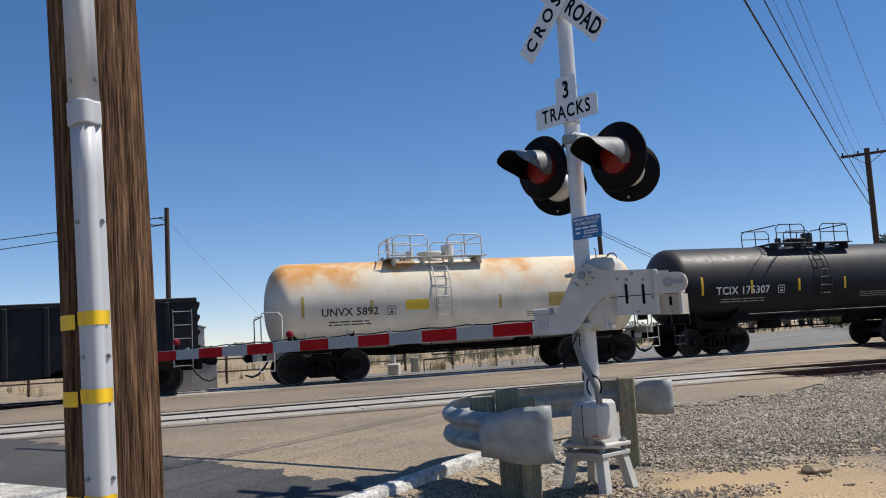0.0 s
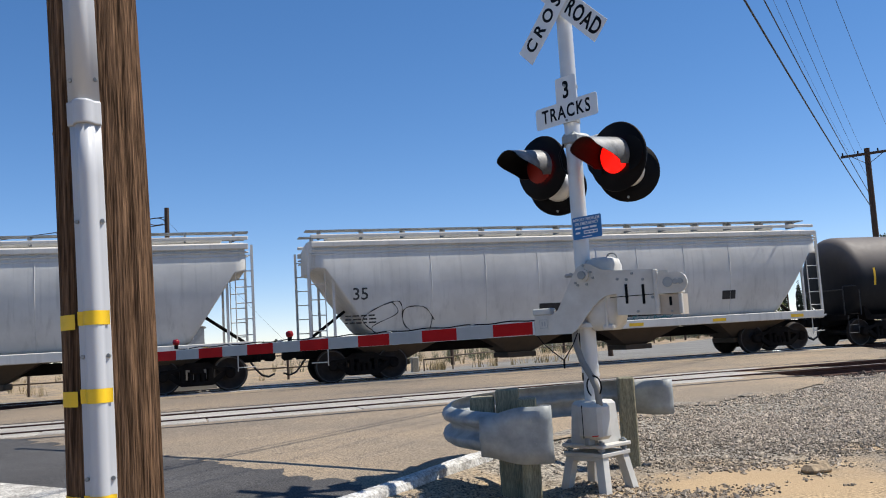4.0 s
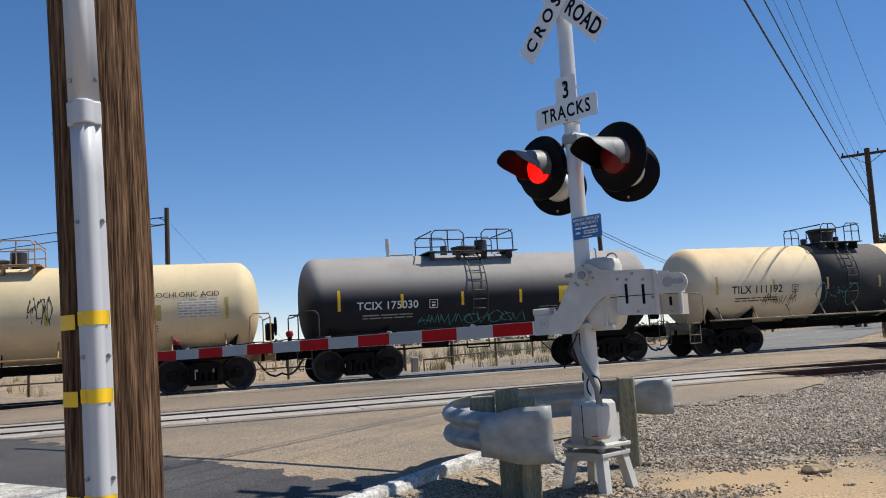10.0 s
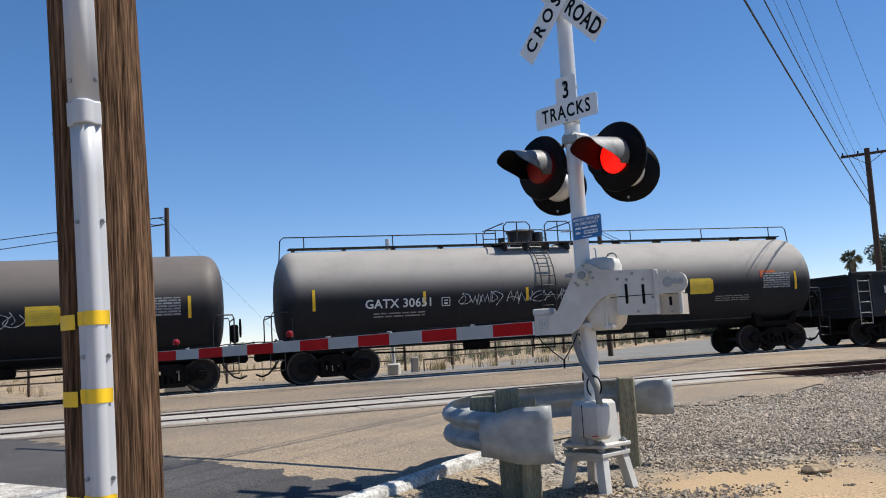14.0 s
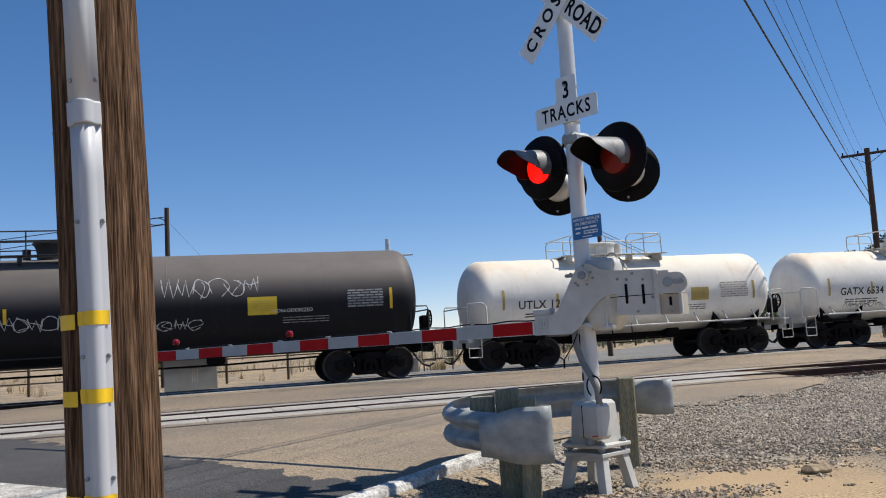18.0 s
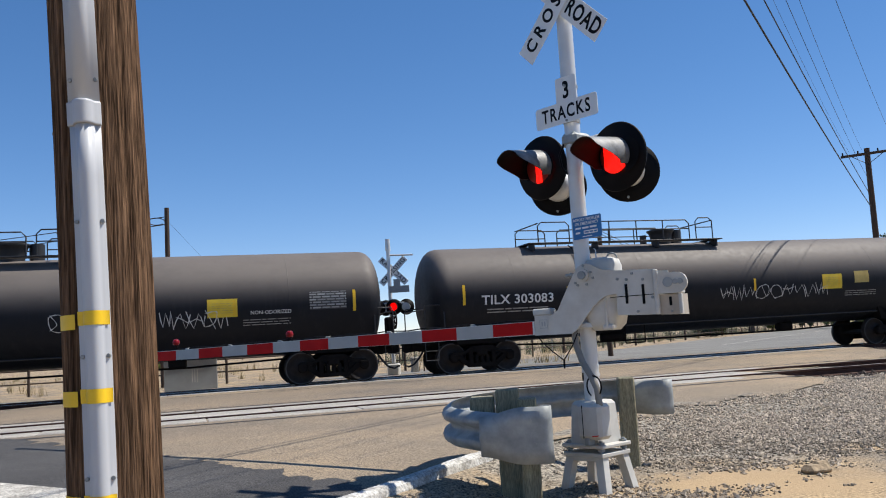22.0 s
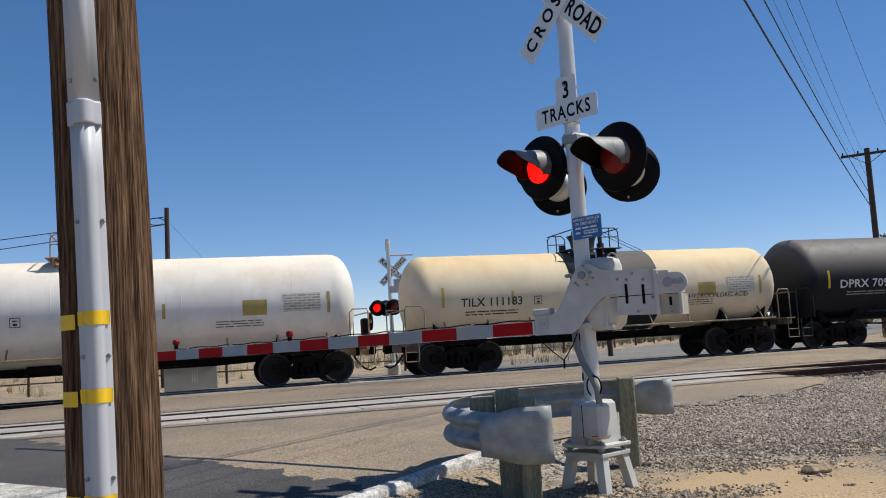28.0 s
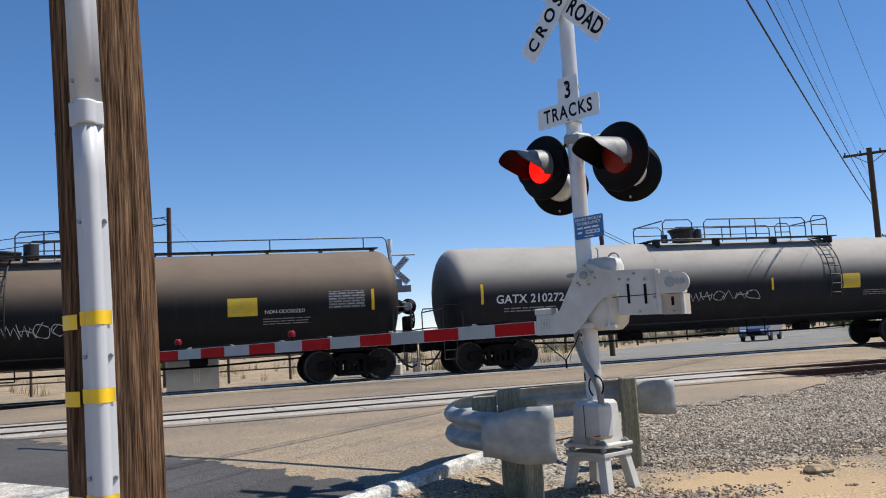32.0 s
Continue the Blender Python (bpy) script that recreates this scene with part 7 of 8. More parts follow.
def gondola(at, label, L, top, marks, seed, tags=()):
    rng = random.Random(seed)
    car = thing("gondola_car", label, "gondola car", at, group="cars of the freight train")
    pm = PAINTS["gondola"]
    running_gear(car, L / 2 - 1.75, L / 2 + 0.55)
    z0, w = 0.95, 1.5
    zb = 0.62
    out = [(-L / 2, top), (L / 2, top), (L / 2, z0), (L / 2 - 3.0, z0), (L / 2 - 4.0, zb), (-L / 2 + 4.0, zb), (-L / 2 + 3.0, z0), (-L / 2, z0)]
    for y in (-w, w):
        part("side_wall", Shape().plate(out, y - 0.03, y + 0.03), pm, car)
        part("top_chord", Shape().box((0, y, top + 0.03), (L + 0.04, 0.17, 0.14), 0.02), pm, car)
    for x in (-L / 2, L / 2):
        sh = Shape().box((x, 0, (top + z0) / 2), (0.07, 2 * w, top - z0), 0.01)
        for z in (1.25, 1.65, 2.05, 2.4):
            sh.box((x + (0.06 if x > 0 else -0.06), 0, z), (0.08, 2 * w - 0.2, 0.1), 0.02)
        part("end_wall", sh, pm, car)
    part("floor_pan", Shape().box((0, 0, 1.02), (L - 0.1, 2 * w - 0.06, 0.1)), UNDER, car)
    part("centre_sill", Shape().box((0, 0, 0.78), (L + 0.3, 0.4, 0.34), 0.02), UNDER, car)
    n = 15
    for y in (-w - 0.07, w + 0.07):
        for k in range(n):
            x = -L / 2 + 0.75 + (L - 1.5) * k / (n - 1)
            lo = z0 if abs(x) > L / 2 - 3.2 else zb + 0.06
            if y < 0 and any(abs(x - mx) < 0.85 for _, mx, _, _ in marks):
                continue
            part("rib", Shape().box((x, y, (top + lo) / 2), (0.13, 0.11, top - lo), 0.02), pm, car)
    for x in (-L / 2 + 0.36, L / 2 - 0.36):
        sh = Shape()
        for k in range(5):
            z = 0.75 + 0.36 * k
            sh.tube([(x - 0.24, -w - 0.16, z), (x + 0.24, -w - 0.16, z)], 0.014, 5)
        for dx in (-0.24, 0.24):
            sh.tube([(x + dx, -w - 0.16, 0.7), (x + dx, -w - 0.16, 2.25)], 0.014, 5)
        part("ladder", sh, MARK_GREY, car)
    sh = Shape().box((-L / 2 - 0.22, 0.7, 1.7), (0.2, 0.4, 0.5), 0.04)
    sh.lathe([(-0.02, 0.2), (-0.02, 0.26), (0.02, 0.26), (0.02, 0.2)], 16, pose(-L / 2 - 0.38, 0.7, 1.8))
    part("hand_brake", sh, UNDER, car)
    wm = lambda x, z: wall_map(-w - 0.03, x, z)
    for body, x, z, hgt in marks:
        flat_part("reporting_mark", text_flat(body, hgt, 0.012), MARK_WHITE, car, wm(x, z), "reporting mark and car number")
    flat_part("weight_data", bars_flat(1.5, 0.24, 2, rng, 0.42), MARK_GREY, car, wm(-L / 2 + 2.6, 1.32))
    flat_part("end_print", bars_flat(0.6, 0.5, 4, rng, 0.4), MARK_GREY, car, wm(L / 2 - 2.4, 1.6))
    for k in range(7):
        flat_part("reflector", rect_flat(0.45, 0.1), CHEVRON, car, wm(-L / 2 + 1.2 + (L - 2.4) * k / 6 + 0.3, 1.08 if abs(k - 3) > 1 else 0.8))
    for mat, x, z, ww, hh, n in tags:
        flat_part("graffiti", scrawl_flat(ww, hh, n, rng, 0.032), mat, car, wm(x, z), "sprayed tag")
    return car


def loft_body(L, zlow, top, half_width, crown=0.0, nx=40, nz=10):
    """Closed car body: lower edge zlow(x), half width by height."""
    sh = Shape()
    ring = []
    for i in range(nx + 1):
        x = -L / 2 + L * i / nx
        lo = zlow(x)
        row = []
        for k in range(nz + 1):
            f = k / nz
            row.append((x, -half_width(lo + (top - lo) * f), lo + (top - lo) * f))
        for k in range(1, 6):
            a = k / 6
            y = -half_width(top) * (1 - 2 * a)
            row.append((x, y, top + crown * (1 - (1 - 2 * a) ** 2)))
        for k in range(nz, -1, -1):
            f = k / nz
            row.append((x, half_width(lo + (top - lo) * f), lo + (top - lo) * f))
        ring.append(row)
    m = len(ring[0])
    for row in ring:
        sh.v += row
    for i in range(nx):
        for k in range(m):
            sh.f.append((i * m + k, i * m + (k + 1) % m, (i + 1) * m + (k + 1) % m, (i + 1) * m + k))
            sh.s.append(True)
    sh.f += [tuple(range(m)), tuple(range(nx * m + m - 1, nx * m - 1, -1))]
    sh.s += [False, False]
    return sh


def hopper_slope(L, lo, hi, reach):
    def zlow(x):
        e = L / 2 - abs(x)
        return lo + (hi - lo) * max(0.0, 1 - max(0.0, e - 0.25) / reach)
    return zlow


def covered_hopper(at, label, L, top, paint, bays, marks, seed, tags=(), rounded=True, ribs=0):
    rng = random.Random(seed)
    car = thing("covered_hopper_car", label, "hopper car", at, group="cars of the freight train")
    pm = PAINTS[paint]
    running_gear(car, L / 2 - 1.6, L / 2 + 0.6)
    lo, hi = 1.22, 3.25
    def bulge(z):
        if rounded:
            return 1.58 - 0.36 * (max(0.0, 2.95 - z) / 1.73) ** 2.0 - 0.14 * (max(0.0, z - 2.95) / 1.05) ** 2
        return 1.56 - 0.32 * (max(0.0, 2.35 - z) / 1.13) ** 2
    part("body", loft_body(L - 0.5, hopper_slope(L - 0.5, lo, hi if rounded else 1.6, 1.35 if rounded else 0.4), top - 0.42, bulge, 0.16, 60, 16), pm, car)
    eave = bulge(top - 0.45)
    for y in (-1, 1):
        for dz, out, hgt in ((0.50, 0.05, 0.15), (0.66, 0.03, 0.05), (0.78, 0.02, 0.04)) if rounded else ((0.50, 0.04, 0.12),):
            part("eave", Shape().box((0, y * (eave + out), top - dz), (L - 0.3, 0.14, hgt), 0.02), pm, car)
        part("eave_rail", Shape().box((0, y * (eave + 0.02), top - 0.26), (L - 0.3, 0.06, 0.10), 0.02), pm, car)
        part("side_sill", Shape().box((0, y * 1.46, 1.17), (L - 0.2, 0.16, 0.26), 0.02), pm, car)

    def on_side(x0, z0, off=0.010):
        return lambda u, v: (x0 + u, -bulge(z0 + v) - off, z0 + v)
    sh = Shape()
    for y in (-0.75, 0.75):
        sh.box((0, y, top - 0.02), (L - 0.2, 0.42, 0.03))
        for k in range(14):
            sh.box((-L / 2 + 0.5 + (L - 1) * k / 13, y, top - 0.14), (0.06, 0.4, 0.24))
    part("roof_walk", sh, ZINC, car)
    part("hatch", Shape().box((0, 0, top - 0.16), (L - 1.6, 0.55, 0.14), 0.04), pm, car)
    if rounded:
        for k in range(1, 10):
            x = -L / 2 + 0.25 + (L - 0.5) * k / 10
            sh = Shape()
            pts = [(x, -bulge(lo + 0.05 + (top - 0.9 - lo) * f) - 0.002, lo + 0.05 + (top - 0.9 - lo) * f) for f in (0.02, 0.2, 0.4, 0.6, 0.8, 1.0)]
            if abs(x) < L / 2 - 2.3:
                part("panel_seam", sh.tube(pts, 0.013, 5), pm, car)
    else:
        for z in (top - 0.95, top - 1.25):
            part("side_stiffener", Shape().box((0, -1.58, z), (L - 0.6, 0.07, 0.05), 0.01), pm, car)
    # discharge hoppers
    for k in range(bays):
        x = (k - (bays - 1) / 2) * (L - 5.2) / max(1, bays - 1)
        sh = Shape()
        a, b = (L - 4.2) / bays / 2, 0.38
        v = [(x - a, -1.3, lo), (x + a, -1.3, lo), (x + a, 1.3, lo), (x - a, 1.3, lo), (x - b, -0.45, 0.52), (x + b, -0.45, 0.52), (x + b, 0.45, 0.52), (x - b, 0.45, 0.52)]
        sh.add(v, [(0, 1, 5, 4), (1, 2, 6, 5), (2, 3, 7, 6), (3, 0, 4, 7), (4, 5, 6, 7), (3, 2, 1, 0)])
        sh.box((x, 0, 0.45), (0.95, 1.3, 0.16), 0.02)
        part("discharge_hopper", sh, PAINTS["grime"], car, "rusty grime-covered discharge chute")
    part("centre_sill", Shape().box((0, 0, 0.86), (L + 0.4, 0.36, 0.3), 0.02), UNDER, car)
    for sgn in (-1, 1):
        sh = Shape()
        for y in (-1.42, 1.42):
            for x in (L / 2 - 0.06, L / 2 - 0.75):
                sh.box((sgn * x, y, (1.2 + top - 0.45) / 2), (0.07, 0.07, top - 0.45 - 1.2))
            for kk in range(8):
                sh.tube([(sgn * (L / 2 - 0.06), y, 0.6 + 0.44 * kk), (sgn * (L / 2 - 0.52), y, 0.6 + 0.44 * kk)], 0.016, 5)
            sh.tube([(sgn * (L / 2 - 0.52), y, 0.5), (sgn * (L / 2 - 0.52), y, top - 0.5)], 0.016, 5)
        sh.box((sgn * (L / 2 - 0.25), 0, 1.12), (0.6, 2.9, 0.05))
        part("end_frame", sh, pm, car)
        part("slope_brace", Shape().tube([(sgn * (L / 2 - 0.1), 0, 1.2), (sgn * (L / 2 - 1.5), 0, 2.2)], 0.05, 6), UNDER, car)
    wm = on_side
    for body, x, z, hgt in marks:
        flat_part("reporting_mark", text_flat(body, hgt, 0.012), MARK_BLACK, car, wm(x, z), "reporting mark and car number")
        flat_part("weight_data", bars_flat(0.9, 0.3, 3, rng, 0.45), MARK_BLACK, car, wm(x, 1.75))
    for k in range(6):
        flat_part("reflector", rect_flat(0.5, 0.1), CHEVRON, car, wall_map(-1.54, -L / 2 + 1.2 + (L - 2.4) * k / 5, 1.15))
    for kind, mat, x, z, ww, hh, n in tags:
        if kind == "tag":
            flat_part("graffiti", scrawl_flat(ww, hh, n, rng, 0.035), mat, car, on_side(x, z, 0.024), "sprayed tag")
        elif kind == "bubble":
            even, odd, line = bubble_flat(ww, hh, n, rng, 0.03 + 0.03 * hh)
            for off, fill in ((0.013, even), (0.017, odd)):
                flat_part("graffiti", fill, mat[0], car, on_side(x, z, off), "plump sprayed lettering shapes")
            flat_part("graffiti_outline", line, mat[1], car, on_side(x, z, 0.021))
        else:
            flat_part("repainted_patch", rect_flat(ww, hh, 1, 8), mat, car, on_side(x, z, 0.007))
    return car


def open_hopper(at, label, L, top, seed):
    rng = random.Random(seed)
    car = thing("open_hopper_car", label, "hopper car", at, group="cars of the freight train")
    pm = PAINTS["coal"]
    running_gear(car, L / 2 - 1.7, L / 2 + 0.55)
    w, z0 = 1.52, 1.05
    out = [(-L / 2, top), (L / 2, top), (L / 2, 2.2), (L / 2 - 1.2, z0), (-L / 2 + 1.2, z0), (-L / 2, 2.2)]
    for y in (-w, w):
        part("side_wall", Shape().plate(out, y - 0.025, y + 0.025), pm, car)
        part("top_chord", Shape().box((0, y, top + 0.02), (L + 0.04, 0.16, 0.13), 0.02), pm, car)
        for k in range(13):
            x = -L / 2 + 2.1 + (L - 4.2) * k / 12
            part("rib", Shape().box((x, y + (-0.07 if y < 0 else 0.07), (top + z0) / 2), (0.09, 0.12, top - z0), 0.02), pm, car)
        part("side_sill", Shape().box((0, y, z0 - 0.04), (L - 0.1, 0.14, 0.18), 0.02), pm, car)
    for sgn in (-1, 1):
        sh = Shape().box((sgn * L / 2, 0, (top + 2.2) / 2), (0.06, 2 * w, top - 2.2), 0.01)
        sh.add([(sgn * L / 2, -w, 2.2), (sgn * L / 2, w, 2.2), (sgn * (L / 2 - 1.2), w, z0), (sgn * (L / 2 - 1.2), -w, z0)], [(0, 1, 2, 3)])
        part("end_slope", sh, pm, car)
        for y in (-w + 0.05, w - 0.05):
            sh = Shape().box((sgn * (L / 2 - 0.06), y, 1.65), (0.14, 0.12, 1.5), 0.02)
            sh.tube([(sgn * (L / 2 - 0.9), y, 1.05), (sgn * (L / 2 - 0.25), y, 2.2)], 0.05, 6)
            part("end_post", sh, pm, car)
        part("end_platform", Shape().box((sgn * (L / 2 - 0.5), 0, 1.0), (1.3, 2 * w, 0.08)), UNDER, car)
    for k in range(4):
        x = (k - 1.5) * (L - 5.5) / 3
        sh = Shape()
        v = [(x - 1.2, -w + 0.05, z0), (x + 1.2, -w + 0.05, z0), (x + 1.2, w - 0.05, z0), (x - 1.2, w - 0.05, z0), (x - 0.3, -1.1, 0.5), (x + 0.5, -1.1, 0.5), (x + 0.5, 1.1, 0.5), (x - 0.3, 1.1, 0.5)]
        sh.add(v, [(0, 1, 5, 4), (1, 2, 6, 5), (2, 3, 7, 6), (3, 0, 4, 7), (4, 5, 6, 7), (3, 2, 1, 0)])
        part("discharge_hopper", sh, pm, car)
    part("centre_sill", Shape().box((0, 0, 0.86), (L + 0.3, 0.36, 0.3), 0.02), UNDER, car)
    wm = lambda x, z: wall_map(-w - 0.025, x, z)
    # the owner's faded name is left as plain blocks, and its emblem as a plain shape
    for row, z in ((10, top - 0.36), (8, top - 0.86)):
        u = 0.0
        for k in range(row):
            wd = rng.uniform(0.24, 0.34)
            block = join_flat((rect_flat(wd, 0.09), 0, 0.145), (rect_flat(0.09, 0.2), -wd / 2 + 0.045, 0), (rect_flat(0.09, 0.2), wd / 2 - 0.045, 0), (rect_flat(wd, 0.09), 0, -0.145))
            flat_part("faded_letter", block, MARK_GREY, car, wm(-L / 2 + 2.3 + u + wd / 2, z), "faded white block letter")
            u += wd + rng.choice((0.12, 0.14, 0.42))
    ex = L / 2 - 4.3
    emb = join_flat((rect_flat(2.0, 0.75), 0.15, 0.75), (rect_flat(0.75, 0.8), 0.95, 0.0), (rect_flat(2.2, 0.6), -0.1, -0.7), (rect_flat(0.7, 0.5), 0.1, -0.15))
    flat_part("faded_emblem", emb, material("streaked_faded_white", (0.52, 0.46, 0.41), 0.7, 0, 0.5, 2.5, dark=(0.16, 0.12, 0.10), stretch=(3, 3, 0.3)), car, wm(ex, (top + z0) / 2 + 0.05), "rust-streaked faded white emblem")
    flat_part("car_number", text_flat("522710", 0.24, 0.01, spacing=1.5), MARK_GREY, car, wm(-L / 2 + 5.8, 1.9))
    flat_part("graffiti", scrawl_flat(1.1, 0.4, 3, rng, 0.07), TAG_GREEN, car, wm(2.0, 1.75))
    for k, x in enumerate((-L / 2 + 2.5, -L / 2 + 5.6, 0.4, 3.9, L / 2 - 2.6, L / 2 - 0.9)):
        flat_part("reflector", rect_flat(0.16, 0.5), CHEVRON, car, wm(x, 1.45))
    return car


def centerbeam(at, label, L, top, seed):
    rng = random.Random(seed)
    car = thing("centerbeam_car", label, "flat car", at, group="cars of the freight train")
    pm = PAINTS["oxide"]
    running_gear(car, L / 2 - 2.2, L / 2 + 0.3)
    part("deck", Shape().box((0, 0, 1.06), (L, 2.8, 0.16), 0.02), pm, car)
    for y in (-1.36, 1.36):
        part("side_sill", Shape().plate([(-L / 2, 1.16), (L / 2, 1.16), (L / 2, 0.98), (L / 2 - 3.4, 0.86), (-L / 2 + 3.4, 0.86), (-L / 2, 0.98)], y - 0.05, y + 0.05), pm, car)
    part("centre_sill", Shape().box((0, 0, 0.8), (L, 0.5, 0.36), 0.02), UNDER, car)
    part("top_chord", Shape().box((0, 0, top - 0.06), (L - 0.2, 0.5, 0.13), 0.02), pm, car)
    n = 19
    for k in range(n):
        x = -L / 2 + 1.15 + (L - 2.3) * k / (n - 1)
        wd = 0.16 if k % 2 else 0.12
        part("centre_post", Shape().plate([(x - wd, top - 0.15), (x + wd, top - 0.15), (x + 0.09, top - 0.55), (x + 0.07, 1.1), (x - 0.07, 1.1), (x - 0.09, top - 0.55)], -0.1, 0.1), pm, car)
        part("strap_winch", Shape().box((x, -1.43, 1.06), (0.22, 0.1, 0.1), 0.02), UNDER, car)
    for sgn in (-1, 1):
        sh = Shape()
        for y in (-1.32, 1.32):
            sh.plate([(-0.17, 1.1), (0.17, 1.1), (0.17, top), (-0.17, top)], y - 0.06, y + 0.06, pose(sgn * (L / 2 - 0.17), 0, 0))
        for z in np.linspace(1.3, top - 0.1, 8):
            sh.box((sgn * (L / 2 - 0.17), 0, z), (0.12, 2.6, 0.14), 0.02)
        sh.box((sgn * (L / 2 - 0.17), 0, (top + 1.1) / 2), (0.05, 2.6, top - 1.1))
        part("bulkhead", sh, pm, car)
        sh = Shape()
        for k in range(7):
            sh.tube([(sgn * (L / 2 + 0.06), -1.3, 0.8 + 0.42 * k), (sgn * (L / 2 + 0.06), -0.9, 0.8 + 0.42 * k)], 0.015, 5)
        part("ladder", sh, pm, car)
    # wrapped bundles, two tiers each side
    bl = (L - 0.9) / 10
    for tier in range(2):
        for k in range(10):
            x = -L / 2 + 0.45 + bl * (k + 0.5)
            sh = Shape()
            z0, hgt = 1.15 + tier * 1.25, 1.235
            nx, nz = 30, 18
            w0 = bl - 0.008
            for j in range(nz + 1):
                for i in range(nx + 1):
                    u, v = i / nx, j / nz
                    dent = 0.05 - 0.07 * max(0.0, noise.noise(Vector((x * 0.45 + u * 1.2, tier * 5, v * 0.6)))) - 0.42 * max(0.0, 0.26 - abs(noise.noise(Vector((x * 0.8 + u * 1.9 + v * 1.6, tier * 3, v * 0.7 - u * 2.2))))) - 0.55 * max(0.0, 0.13 - abs(noise.noise(Vector((x * 1.6 + u * 4.2 - v * 3.4, tier + 4, v * 1.2 + u * 3.0)))))
                    sag = 0.02 * math.sin(math.pi * u)
                    sh.v.append((x - w0 / 2 + w0 * u, -1.32 + dent, z0 + hgt * v - sag * v))
            m = nx + 1
            fr = [(j * m + i, j * m + i + 1, (j + 1) * m + i + 1, (j + 1) * m + i) for j in range(nz) for i in range(nx)]
            sh.f, sh.s = fr, [True] * len(fr)
            sh.add([(x - w0 / 2, -1.30, z0), (x + w0 / 2, -1.30, z0), (x + w0 / 2, 1.30, z0), (x - w0 / 2, 1.30, z0), (x - w0 / 2, -1.30, z0 + hgt), (x + w0 / 2, -1.30, z0 + hgt), (x + w0 / 2, 1.30, z0 + hgt), (x - w0 / 2, 1.30, z0 + hgt)],
                   [(4, 5, 6, 7), (1, 2, 6, 5), (2, 3, 7, 6), (3, 0, 4, 7), (0, 3, 2, 1)])
            b = part("wrapped_bundle", sh, WRAP, car, "board stack wrapped in white plastic")
            du = rng.uniform(-0.15, 0.15)
            for q in (-0.55, 0.55):
                fl = join_flat((rect_flat(0.72, 0.10), 0, 0), (ribbon_flat([(-0.2, 0.08), (-0.12, 0.15), (-0.04, 0.08)], 0.04), 0, 0))
                flat_part("printed_brand_bar", fl, MARK_BLACK, b, wall_map(-1.385, x + q + du, z0 + 0.66))
    sh = Shape()
    for k in range(n):
        x = -L / 2 + 1.15 + (L - 2.3) * k / (n - 1)
        sh.box((x, -1.385, 2.39), (0.009, 0.012, 2.5))
    sh.box((0, -1.355, 2.395), (L - 0.9, 0.03, 0.03))
    part("load_strap", sh, MARK_BLACK, car)
    flat_part("number_board", rect_flat(2.1, 0.26), MARK_GREY, car, wall_map(-1.42, -L / 2 + 4.6, 0.98))
    flat_part("reporting_mark", text_flat("TR   873887", 0.2, 0.012), MARK_BLACK, car, wall_map(-1.43, -L / 2 + 4.6, 0.98))
    return car


